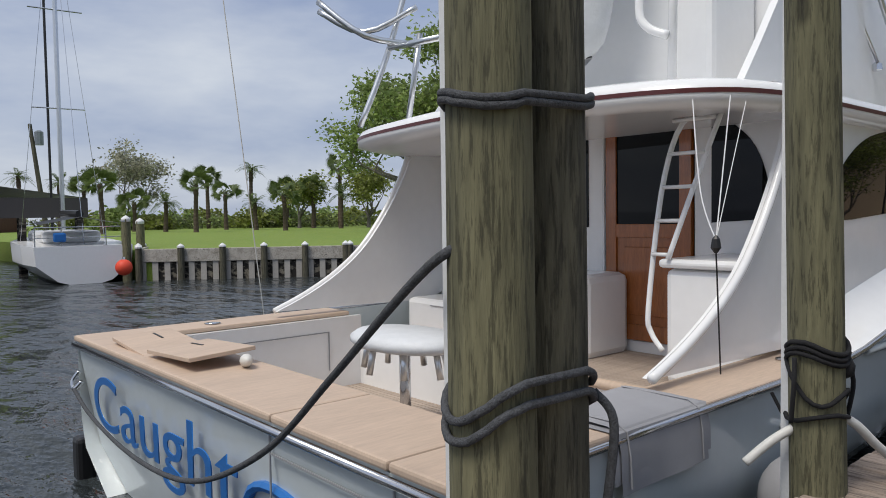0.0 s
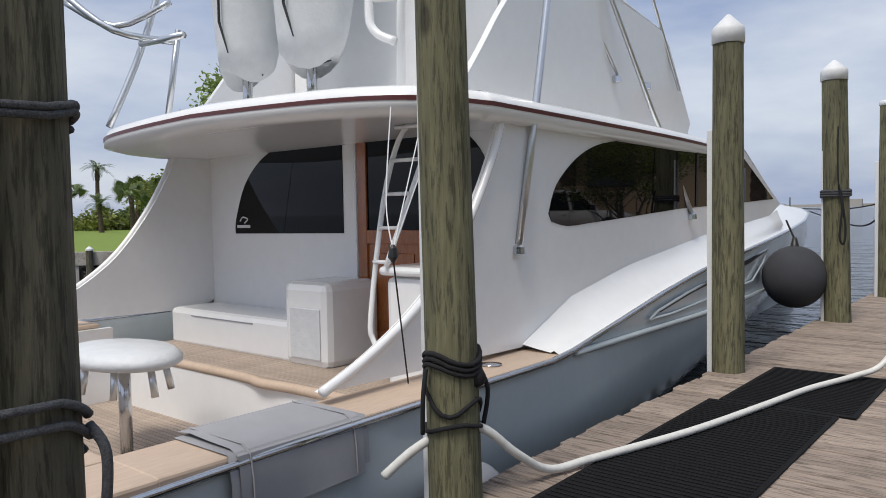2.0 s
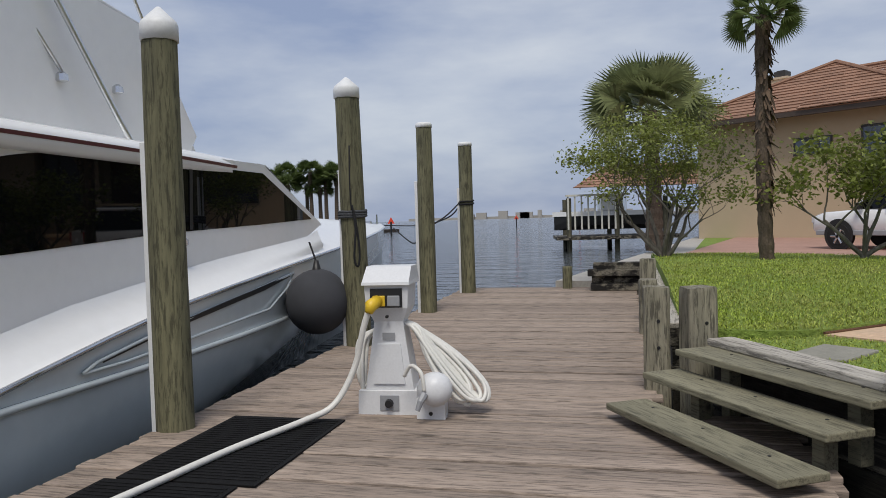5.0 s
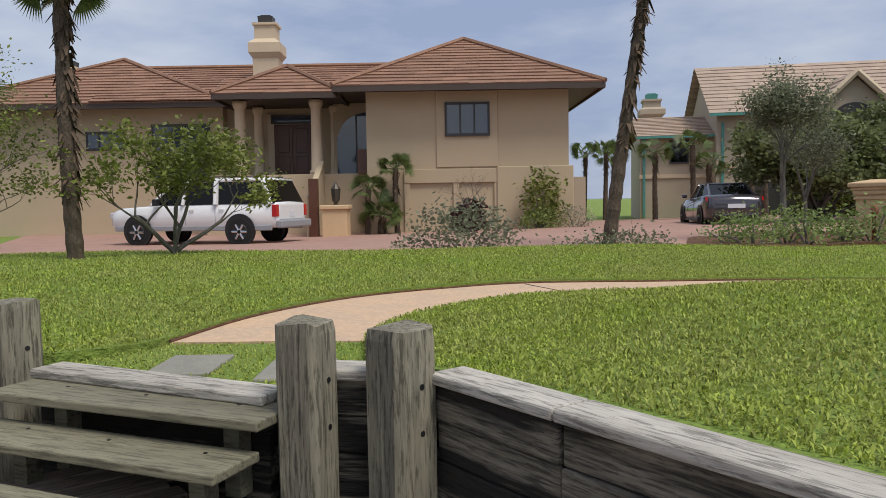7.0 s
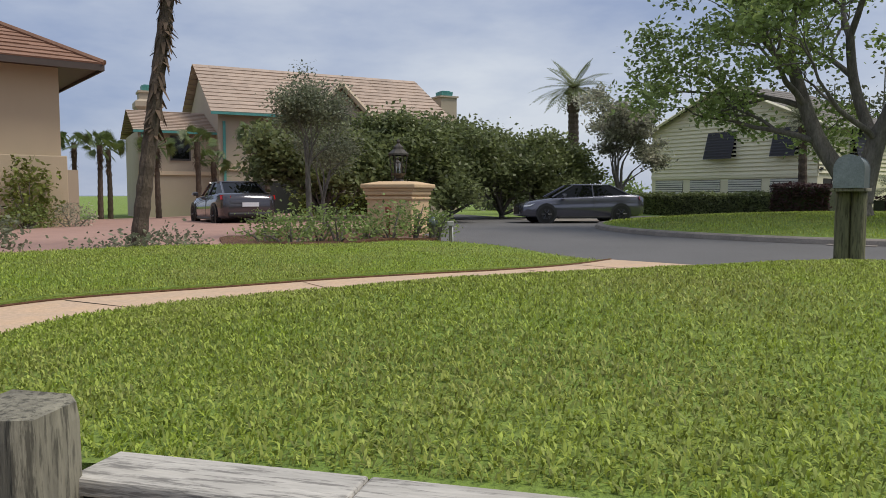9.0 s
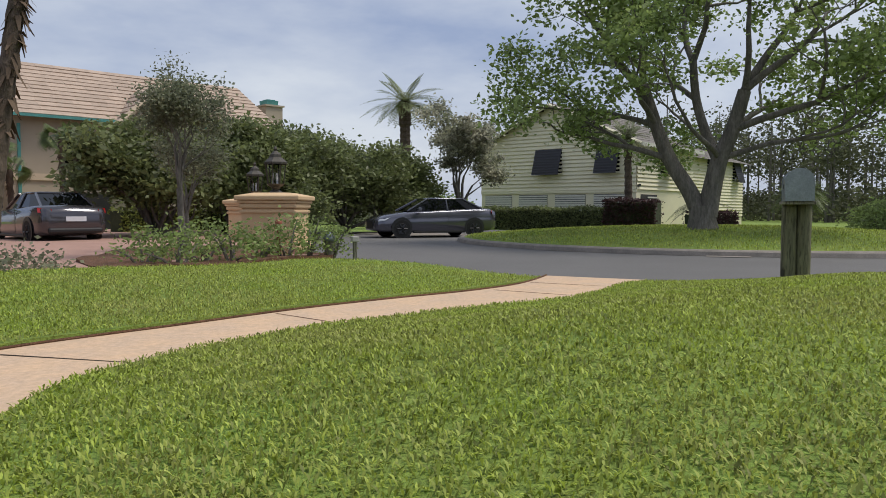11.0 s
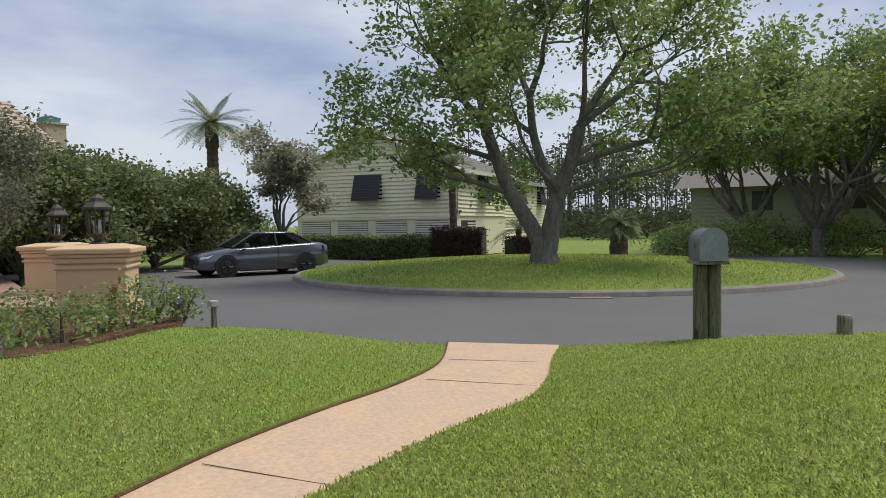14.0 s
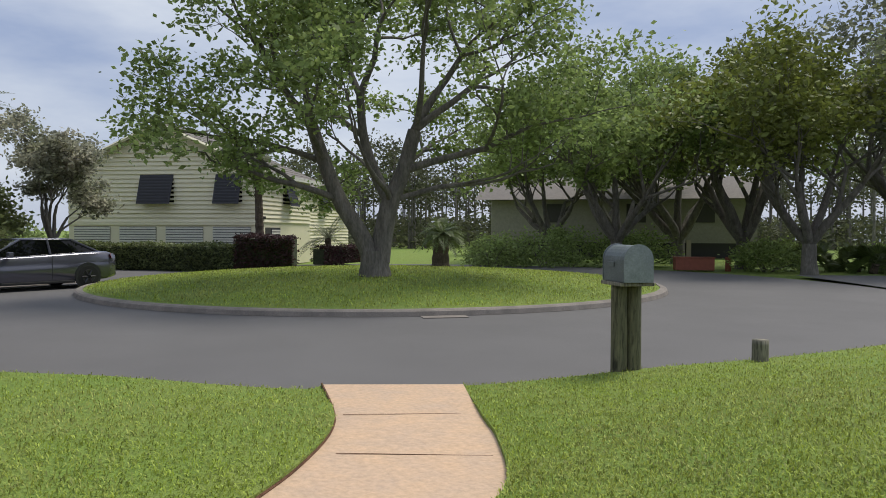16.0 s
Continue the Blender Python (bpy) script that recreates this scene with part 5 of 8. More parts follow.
# bait table
tbl = thing("cockpit_table", "oval white padded table on a chrome post with rod tubes", "table", (-6.22, 0.50, -0.435))
part("post", tube([(0, 0, 0), (0, 0, 0.72)], 0.045, 14), M["steel"], tbl, smooth=True)
bm = bmesh.new()
add_lathe(bm, [(0.50, 0.70), (0.56, 0.73), (0.56, 0.77), (0.48, 0.815), (0.1, 0.825)], 24)
bmesh.ops.transform(bm, matrix=Matrix.Diagonal((1.0, 0.62, 1, 1)), verts=bm.verts)
part("top", bm, M["cover"], tbl, "white padded cover", True)
for k in range(7):
    a = 2 * math.pi * k / 7
    part("rod_tube", tube([(0.38 * math.cos(a), 0.24 * math.sin(a), 0.71), (0.43 * math.cos(a), 0.28 * math.sin(a), 0.50)], 0.026, 10), M["alu"], tbl, smooth=True)

# fenders
fn = thing("boat_fender", "round charcoal fender hanging beside the bow", "fender", (-3.32, 7.15, 0.50), group="boat fenders")
part("ball", lathe([(0.355 * math.sin(math.pi * k / 14) + 0.001, -0.365 * math.cos(math.pi * k / 14)) for k in range(15)], 22), M["fender"], fn, smooth=True)
part("neck", lathe([(0.09, 0.28), (0.05, 0.36), (0.025, 0.46)], 10), M["black"], fn, smooth=True)
part("lanyard", tube([(0, 0, 0.44), (-0.12, 0.1, 0.66)], 0.012, 6), M["rope_black"], fn)
f2 = thing("boat_fender", "pale grey fender low between hull and dock", "fender", (-3.36, 0.95, -0.28), group="boat fenders")
part("ball", lathe([(0.22 * math.sin(math.pi * k / 12) + 0.001, -0.26 * math.cos(math.pi * k / 12)) for k in range(13)], 18), M["canvas"], f2, smooth=True)
part("neck", lathe([(0.06, 0.2), (0.03, 0.3)], 10), M["black"], f2, smooth=True)
part("lanyard", tube([(0, 0, 0.28), (-0.14, -0.05, 0.58)], 0.01, 6), M["rope_black"], f2)
part("drain_fitting", lathe([(0.03, 0), (0.035, 0.012), (0.02, 0.03)], 10, (-3.585, 1.25, 0.02)), M["cap"], boat)

# ---- houses ----
HO, HU, HV = Vector((0.14, 0.40, 0)), Vector((0.799, -0.602, 0)), Vector((0.602, 0.799, 0))
HOUSE = Matrix.Translation(HO) @ Matrix(((HU.x, HV.x, 0, 0), (HU.y, HV.y, 0, 0), (0, 0, 1, 0), (0, 0, 0, 1)))


GARDEN = Matrix.Translation((-0.06, 0.55, 0)) @ Matrix(((0.777, 0.629, 0, 0), (-0.629, 0.777, 0, 0), (0, 0, 1, 0), (0, 0, 0, 1)))
H2 = Matrix.Translation((-0.34, 5.30, 0)) @ Matrix(((0.602, 0.737, 0, 0), (-0.656, 0.676, 0, 0), (0, 0, 1, 0), (0, 0, 0, 1)))


def at_second(u, v, z=0.0):
    p = GARDEN @ Vector((u, v, z))
    return (p.x, p.y, p.z)


def at_house(u, v, z=0.0):
    p = HOUSE @ Vector((u, v, z))
    return (p.x, p.y, p.z)


def courses(a, b, c, d, n, step=0.045):
    """A roof slope in stepped tile courses: a, b along the eave, c, d along the ridge above b and a."""
    a, b, c, d = (Vector(p) for p in (a, b, c, d))
    up = (b - a).cross(d - a if (d - a).length > 0.01 else c - a).normalized()
    if up.z < 0:
        up = -up
    bm = bmesh.new()
    rnd = random.Random(n)
    for i in range(n):
        f0, f1 = i / n, (i + 1.02) / n
        l0, r0, l1, r1 = a.lerp(d, f0), b.lerp(c, f0), a.lerp(d, min(1, f1)), b.lerp(c, min(1, f1))
        L = (r0 - l0).length
        m = max(1, int(L / 0.9))
        for k in range(m):
            g0, g1 = k / m, (k + 1) / m
            lift = step * (1 + rnd.uniform(-0.2, 0.2))
            p = [l0.lerp(r0, g0), l0.lerp(r0, g1), l1.lerp(r1, g1), l1.lerp(r1, g0)]
            q = [bm.verts.new(p[0]), bm.verts.new(p[1]), bm.verts.new(p[1] + up * lift), bm.verts.new(p[0] + up * lift), bm.verts.new(p[2] + up * 0.004), bm.verts.new(p[3] + up * 0.004)]
            bm.faces.new((q[0], q[1], q[2], q[3]))
            try:
                bm.faces.new((q[3], q[2], q[4], q[5]))
            except ValueError:
                pass
    return bm


def hip_roof(h, u0, u1, v0, v1, z0, ridge, n, m="roof"):
    """Four slopes up to a ridge given by two (u, v, z) ends, with fascia and soffit."""
    r0, r1 = ridge
    a, b, c, d = (u0, v0, z0), (u1, v0, z0), (u1, v1, z0), (u0, v1, z0)
    along_u = abs(r1[0] - r0[0]) > abs(r1[1] - r0[1])
    if along_u:
        slopes = ((a, b, r1, r0), (b, c, r1, r1), (c, d, r0, r1), (d, a, r0, r0))
    else:
        slopes = ((a, b, r0, r0), (b, c, r1, r0), (c, d, r1, r1), (d, a, r0, r1))
    for s in slopes:
        part("roof_slope", courses(*s, n), M[m], h)
    for p, q in ((a, r0), (b, r1 if along_u else r0), (c, r1), (d, r0 if along_u else r1)):
        part("hip_tile", tube([Vector(p) + Vector((0, 0, 0.05)), Vector(q) + Vector((0, 0, 0.06))], 0.10, 6), M[m], h)
    part("ridge_tile", tube([Vector(r0) + Vector((0, 0, 0.05)), Vector(r1) + Vector((0, 0, 0.05))], 0.10, 6), M[m], h)
    part("soffit", box(u0 + 0.04, v0 + 0.04, z0 - 0.10, u1 - 0.04, v1 - 0.04, z0 - 0.02), M["eave"], h)
    for q in ((u0, v0, u1, v0 + 0.05), (u0, v0 + 0.05, u0 + 0.05, v1), (u1 - 0.05, v0 + 0.05, u1, v1)):
        part("fascia", box(q[0], q[1], z0 - 0.20, q[2], q[3], z0 + 0.0), M["eave"], h)


def window(h, u0, u1, z0, z1, v, panes=3, mat="pane"):
    w = part("window", box(u0 - 0.05, v - 0.03, z0 - 0.05, u1 + 0.05, v - 0.012, z1 + 0.05), M["frame_dark"], h)
    for k in range(panes):
        a, b = u0 + (u1 - u0) * k / panes, u0 + (u1 - u0) * (k + 1) / panes
        part("pane", box(a + 0.03, v - 0.038, z0 + 0.03, b - 0.03, v - 0.031, z1 - 0.03), M[mat], w)
    for k in range(panes + 1):
        a = u0 + (u1 - u0) * k / panes
        part("mullion", box(a - 0.03, v - 0.065, z0 - 0.02, a + 0.03, v - 0.030, z1 + 0.02), M["frame_dark"], w)
    part("rail", box(u0 - 0.05, v - 0.065, z1 - 0.01, u1 + 0.05, v - 0.030, z1 + 0.06), M["frame_dark"], w)
    part("sill", box(u0 - 0.05, v - 0.075, z0 - 0.07, u1 + 0.05, v - 0.030, z0 + 0.01), M["frame_dark"], w)
    return w


def chimney(h, u, v, w, z0, z1, m, cap):
    c = part("chimney", loft([[(u - a, v - a, z), (u + a, v - a, z), (u + a, v + a, z), (u - a, v + a, z)] for a, z in ((w, z0), (w, z0 + 0.55 * (z1 - z0)), (w * 1.28, z0 + 0.62 * (z1 - z0)), (w * 1.28, z0 + 0.74 * (z1 - z0)), (w * 0.85, z0 + 0.80 * (z1 - z0)), (w * 0.85, z1 - 0.12), (w * 0.98, z1 - 0.1), (w * 0.98, z1))], True, True), M[m], h)
    part("flue_cap", loft([[(u - a, v - a, z), (u + a, v - a, z), (u + a, v + a, z), (u - a, v + a, z)] for a, z in ((w * 0.55, z1), (w * 0.6, z1 + 0.3), (w * 0.4, z1 + 0.32), (w * 0.4, z1 + 0.36))], True, True), M[cap], c)


house = thing("stucco_house", "tan stucco house with brown tiled hip roofs and a columned porch", "house", (0, 0, 0))
house.matrix_world = HOUSE
EAVE = 5.42
for nm, b in (("wall", (-2.8, 27.5, 0, 4.6, 38, EAVE - 0.1)), ("wall", (-19.2, 31.0, 0, -9.0, 40, EAVE - 0.1)), ("wall", (-9.0, 31.6, 0, -2.8, 40, EAVE - 0.1))):
    part(nm, box(*b), M["stucco"], house)
part("plinth", box(1.95, 27.36, 0, 4.75, 27.5, 2.55, 0.03), M["stucco"], house)
part("plinth_band", box(-1.45, 27.40, 1.98, 1.95, 27.5, 2.50, 0.02), M["stucco"], house)
for u in (-1.45, 0.35, 1.85):
    part("plinth_pier", box(u, 27.42, 0, u + 0.2, 27.5, 1.98), M["stucco"], house)
part("window_panel", box(-0.25, 27.44, 2.55, 2.0, 27.5, EAVE - 0.1, 0.02), M["stucco"], house)
window(house, 0.12, 1.66, 3.74, 4.84, 27.44)
window(house, -14.6, -13.1, 3.70, 4.33, 31.0)
window(house, -11.9, -9.6, 2.5, 4.6, 31.0, 2)
hip_roof(house, -3.9, 5.75, 26.55, 39, EAVE, ((0.95, 31.6, 8.0), (0.95, 34.0, 8.0)), 15)
hip_roof(house, -20.2, -8.6, 30.0, 41, EAVE, ((-14.4, 34.6, 7.95), (-14.4, 36.4, 7.95)), 15)
for s in (((-14.0, 29.9, EAVE + 0.06), (-1.0, 29.9, EAVE + 0.06), (-1.0, 34.6, 7.55), (-14.0, 34.6, 7.55)),):
    part("roof_slope", courses(*s, 14), M["roof"], house)
part("ridge_tile", tube([(-14.3, 34.6, 7.6), (0, 34.6, 7.6)], 0.1, 6), M["roof"], house)
hip_roof(house, -8.5, -3.75, 27.75, 33.5, EAVE - 0.03, ((-6.15, 30.2, 6.75), (-6.15, 32.5, 6.75)), 8)
chimney(house, -7.35, 32.2, 0.52, 5.6, 8.9, "stucco_light", "frame_dark")
chimney(house, -17.8, 36.5, 0.5, 6.2, 8.0, "stucco_light", "frame_dark")
part("porch_floor", box(-9.0, 28.3, 0, -2.85, 31.6, 2.42, 0.02), M["stucco"], house)
for u, v, r in ((-7.72, 28.75, 0.21), (-4.82, 28.75, 0.21), (-7.45, 30.6, 0.19), (-4.35, 30.6, 0.19)):
    part("column", lathe([(r * 1.4, 2.42), (r * 1.4, 2.55), (r * 1.1, 2.6), (r * 1.05, 3.2), (r * 0.92, EAVE - 0.5), (r * 1.15, EAVE - 0.42), (r * 1.3, EAVE - 0.3), (r * 1.3, EAVE - 0.18)], 16, (u, v, 0)), M["stucco_light"], house, smooth=True)
dframe = part("door_surround", box(-7.3, 31.5, 2.42, -5.2, 31.595, 5.05, 0.02), M["stucco_light"], house)
ed = part("front_door", box(-7.02, 31.46, 2.44, -5.48, 31.51, 4.62), M["wood_door"], house, "dark carved double door")
for u in (-6.98, -6.22):
    part("leaf", box(u, 31.43, 2.46, u + 0.72, 31.462, 4.6, 0.02), M["wood_door"], ed)
    part("carved_panel", box(u + 0.12, 31.415, 2.62, u + 0.60, 31.432, 3.3, 0.02), M["wood_door"], ed)
    part("carved_panel", box(u + 0.12, 31.415, 3.45, u + 0.60, 31.432, 4.45, 0.02), M["wood_door"], ed)
window(house, -7.1, -5.4, 4.72, 4.95, 31.52, 1)
aw = part("arched_window", plate([(-4.25, 2.45), (-2.85, 2.45), (-2.85, 4.95)] + [(p.x, p.y) for p in curve_pts([(-3.2, 4.93, 0), (-3.7, 4.75, 0), (-4.05, 4.4, 0), (-4.25, 3.9, 0)], 4)], 30.35, 0.05), M["pane"], house)
part("window_bar", box(-3.5, 30.32, 2.45, -3.44, 30.348, 4.85), M["frame_dark"], aw)
part("wall", box(-4.4, 30.4, 0, -2.8, 31.6, EAVE - 0.1), M["stucco"], house)
wl_ = part("porch_lantern", box(-7.72, 31.3, 3.75, -7.52, 31.55, 4.2, 0.04), M["lamp_metal"], house)
part("lantern_glass", box(-7.68, 31.29, 3.83, -7.56, 31.302, 4.1), M["glass"], wl_)
part("planter_box", box(-3.2, 28.0, 2.4, -2.85, 28.3, 3.3), M["wood_door"], house)
rail_ = part("stair_wall", loft([[(-4.7, 28.3, 0.1), (-4.7, 28.3, 2.9), (-4.5, 28.3, 2.9), (-4.5, 28.3, 0.1)], [(-4.7, 25.4, 0.1), (-4.7, 25.4, 1.5), (-4.5, 25.4, 1.5), (-4.5, 25.4, 0.1)]], True, True), M["stucco"], house)
part("gate_post", box(-4.6, 25.3, 0.1, -4.3, 25.6, 2.15), M["wood_door"], house)
part("side_building", box(4.6, 33.5, 0, 6.4, 39, 2.3), M["stucco_grey"], house)

gp = thing("garden_pier", "cream stucco garden pier with an iron lantern by the porch", "pier", at_house(-3.72, 25.6, 0.15), -39)
part("shaft", box(-0.42, -0.42, 0, 0.42, 0.42, 0.95, 0.02), M["pillar"], gp)
part("coping", box(-0.49, -0.49, 0.95, 0.49, 0.49, 1.10, 0.03), M["pillar"], gp)
part("lantern", lathe([(0.12, 1.1), (0.05, 1.15), (0.13, 1.25), (0.17, 1.65), (0.06, 1.8), (0.02, 1.9)], 8), M["lamp_metal"], gp)

# second house
h2 = thing("two_storey_house", "greige stucco house with a peach tiled roof and arched dormer", "house", (0, 0, 0))
h2.matrix_world = H2
part("wall", box(12.0, 36.6, 0, 26.5, 45.4, 5.48), M["stucco_grey"], h2)
part("wall", box(7.9, 37.5, 0, 12.0, 44.0, 4.5), M["stucco_grey"], h2)
gw = plate([(36.6, 5.48), (45.4, 5.48), (41.0, 8.2)], 12.0, 0.2, "x")
part("gable_wall", gw, M["stucco_grey"], h2)
for s in (((11.5, 36.0, 5.40), (26.9, 36.0, 5.40), (26.6, 41.0, 8.45), (11.5, 41.0, 8.45)), ((26.9, 46.0, 5.40), (11.5, 46.0, 5.40), (11.5, 41.0, 8.45), (26.6, 41.0, 8.45)), ((26.9, 36.0, 5.40), (26.9, 46.0, 5.40), (26.6, 41.0, 8.45), (26.6, 41.0, 8.45)), ((7.6, 37.0, 4.45), (12.1, 37.0, 4.45), (12.1, 40.5, 5.75), (7.6, 40.5, 5.75)), ((12.1, 44.3, 4.45), (7.6, 44.3, 4.45), (7.6, 40.5, 5.75), (12.1, 40.5, 5.75))):
    part("roof_slope", courses(*s, 13), M["roof_peach"], h2)
part("gutter", box(11.5, 35.92, 5.28, 26.9, 36.03, 5.40), M["copper"], h2)
part("gutter", box(7.6, 36.92, 4.34, 12.1, 37.02, 4.45), M["copper"], h2)
for u in (12.25, 8.05):
    part("downpipe", box(u, 36.5 if u > 10 else 37.4, 0.3, u + 0.14, 36.6 if u > 10 else 37.5, 5.0 if u > 10 else 4.4), M["copper"], h2)
part("belt_course", box(11.95, 36.52, 2.55, 26.55, 36.6, 2.85), M["stucco_light"], h2)
part("belt_course", box(7.85, 37.42, 2.3, 12.0, 37.5, 2.5), M["stucco_light"], h2)
window(h2, 9.6, 10.6, 3.1, 4.2, 37.5, 1, "tint")
for u in (14.2, 16.3, 21.5, 24.0):
    window(h2, u, u + 0.9, 3.2, 4.5, 36.6, 1, "tint")
part("garage_opening", box(13.2, 36.55, 0.3, 16.6, 36.62, 2.0), M["frame_dark"], h2)
part("dormer_wall", plate([(16.9, 2.9), (20.6, 2.9), (20.6, 5.3), (18.75, 6.9), (16.9, 5.3)], 35.5, 1.0), M["stucco_grey"], h2)
part("dormer_arch", plate([(17.7, 3.2), (19.8, 3.2), (19.8, 4.9)] + [(18.75 + 1.05 * math.cos(radians(a)), 4.9 + 0.75 * math.sin(radians(a))) for a in range(15, 180, 15)] + [(17.7, 4.9)], 35.48, 0.06), M["frame_dark"], h2)
for u in (17.1, 20.1):
    part("dormer_column", lathe([(0.24, 2.9), (0.22, 3.0), (0.2, 4.7), (0.28, 4.85), (0.3, 5.05)], 12, (u + 0.15, 35.3, 0)), M["stucco_light"], h2)
for s in (((16.55, 35.2, 5.2), (16.55, 40.5, 5.2), (18.75, 40.5, 7.1), (18.75, 35.2, 7.1)), ((20.95, 40.5, 5.2), (20.95, 35.2, 5.2), (18.75, 35.2, 7.1), (18.75, 40.5, 7.1))):
    part("dormer_roof", courses(*s, 6), M["roof_peach"], h2)
for p, q in (((16.55, 35.18, 5.15), (18.75, 35.18, 7.05)), ((18.75, 35.18, 7.05), (20.95, 35.18, 5.15))):
    part("dormer_cornice", tube([p, q], 0.16, 6), M["stucco_light"], h2)
chimney(h2, 8.96, 41.5, 0.62, 4.6, 6.85, "stucco_grey", "copper")
chimney(h2, 29.0, 41.0, 0.75, 0.2, 7.6, "stucco_grey", "copper")

# pale yellow house beyond the circle
K = Vector((39.08, -6.41, 0))
YG, YS = Vector((0.659, 0.752, 0)), Vector((0.752, -0.659, 0))
YH = Matrix.Translation(K) @ Matrix(((YG.x, YS.x, 0, 0), (YG.y, YS.y, 0, 0), (0, 0, 1, 0), (0, 0, 0, 1)))
yh = thing("clapboard_house", "pale yellow clapboard house with dark awning shutters", "house", (0, 0, 0))
yh.matrix_world = YH


def clapboards(h, g0, g1, s, z0, z1, along="g", peak=None, out=-1):
    """Lapped boards on a wall, a mesh each."""
    n = int((z1 - z0) / 0.2)
    for k in range(n):
        za, zb = z0 + (z1 - z0) * k / n, z0 + (z1 - z0) * (k + 1) / n
        a, b = g0, g1
        if peak:
            zp, zt = peak
            f = max(0.0, min(1.0, (za - zp) / (zt - zp)))
            mid = (g0 + g1) / 2
            a, b = g0 + (mid - g0) * f, g1 + (mid - g1) * f
        if b - a < 0.05:
            continue
        bm = bmesh.new()
        p = [(a, s + out * 0.075, za), (b, s + out * 0.075, za), (b, s + out * 0.005, zb), (a, s + out * 0.005, zb)]
        lo = [(a, s, za), (b, s, za)]
        if along == "s":
            p, lo = [(y, x, z) for x, y, z in p], [(y, x, z) for x, y, z in lo]
        v = [bm.verts.new(q) for q in p]
        w = [bm.verts.new(q) for q in lo]
        bm.faces.new(v)
        bm.faces.new((w[0], w[1], v[1], v[0]))
        bmesh.ops.recalc_face_normals(bm, faces=bm.faces)
        part("clapboard", bm, M["siding"], h)


part("wall", box(0.0, 0.0, 0.2, 9.9, 7.0, 4.85), M["siding"], yh)
part("wall", plate([(0.0, 4.85), (9.9, 4.85), (4.95, 6.95)], 0.0, 7.0), M["siding"], yh)
part("wall", box(1.2, 7.0, 0.2, 9.9, 19.0, 4.6), M["siding"], yh)
clapboards(yh, 0.0, 9.9, 0.0, 2.35, 4.85)
clapboards(yh, 0.0, 9.9, 0.0, 4.85, 6.9, peak=(4.85, 6.95))
clapboards(yh, 0.0, 7.0, 0.0, 2.35, 4.85, "s")
clapboards(yh, 7.0, 19.0, 1.2, 0.9, 4.6, "s")
part("belt", box(-0.06, -0.06, 2.2, 9.9, 0.0, 2.36), M["siding"], yh)
for k in range(4):
    g = 0.5 + 2.4 * k
    f = part("louvre_panel", box(g, -0.03, 0.75, g + 1.9, -0.012, 2.12), M["shutter"], yh)
    for i in range(11):
        part("slat", box(g, -0.06, 0.78 + 0.122 * i, g + 1.9, -0.035, 0.87 + 0.122 * i), M["lattice"], f)
part("entry_opening", box(-0.03, 0.5, 0.3, -0.005, 2.4, 2.1), M["frame_dark"], yh)
lv = part("louvre_panel", box(-0.045, 1.2, 0.45, -0.032, 2.3, 2.05), M["shutter"], yh)
for i in range(12):
    part("slat", box(-0.075, 1.2, 0.48 + 0.13 * i, -0.05, 2.3, 0.56 + 0.13 * i), M["lattice"], lv)
for (x, y, ax) in ((5.23, -0.04, "g"), (1.58, -0.04, "g"), (-0.04, 3.4, "s"), (1.16, 13.0, "s"), (1.16, 17.6, "s")):
    z1, w = 4.6, 1.7 if x > 5 else 1.3
    a = [(-w / 2, 0, 0), (w / 2, 0, 0), (w / 2, -0.42, -1.40), (-w / 2, -0.42, -1.40)]
    bm = loft([[a[0], a[1]], [a[3], a[2]]])
    r = bmesh.ops.extrude_face_region(bm, geom=bm.faces[:])
    bmesh.ops.translate(bm, vec=(0, -0.03, 0.01), verts=[g for g in r["geom"] if isinstance(g, bmesh.types.BMVert)])
    sh = part("awning_shutter", bm, M["shutter"], yh, "dark awning shutter propped open")
    sh.matrix_basis = pose(x, y, z1, 0, 0, 0 if ax == "g" else -90)
    for i in range(9):
        part("louvre", box(-w / 2 + 0.06, -0.055 - 0.045 * i - 0.02, -0.16 - 0.145 * i, w / 2 - 0.06, -0.035 - 0.045 * i - 0.02, -0.08 - 0.145 * i), M["shutter"], sh)
    wp = part("window_pane", box(x - w / 2 if ax == "g" else x - 0.01, y if ax == "g" else y - w / 2, 3.3, x + w / 2 if ax == "g" else x, y + 0.01 if ax == "g" else y + w / 2, 4.5), M["tint"], yh)
for s in (((-0.5, -0.5, 4.68), (-0.5, 7.6, 4.68), (4.95, 7.6, 7.1), (4.95, -0.5, 7.1)), ((10.4, 7.6, 4.68), (10.4, -0.5, 4.68), (4.95, -0.5, 7.1), (4.95, 7.6, 7.1)), ((0.7, 7.0, 4.5), (0.7, 19.5, 4.5), (5.6, 19.5, 6.2), (5.6, 7.0, 6.2))):
    part("roof_slope", courses(*s, 12, 0.02), M["shingle"], yh)
part("rake_board", tube([(-0.5, -0.5, 4.62), (4.95, -0.5, 7.0), (10.4, -0.5, 4.62)], 0.09, 4), M["siding"], yh)
part("fascia", box(-0.52, -0.45, 4.5, -0.46, 7.6, 4.7), M["lattice"], yh)
part("flood_light", box(-0.12, 0.1, 2.5, -0.0, 0.3, 2.62), M["black"], yh)

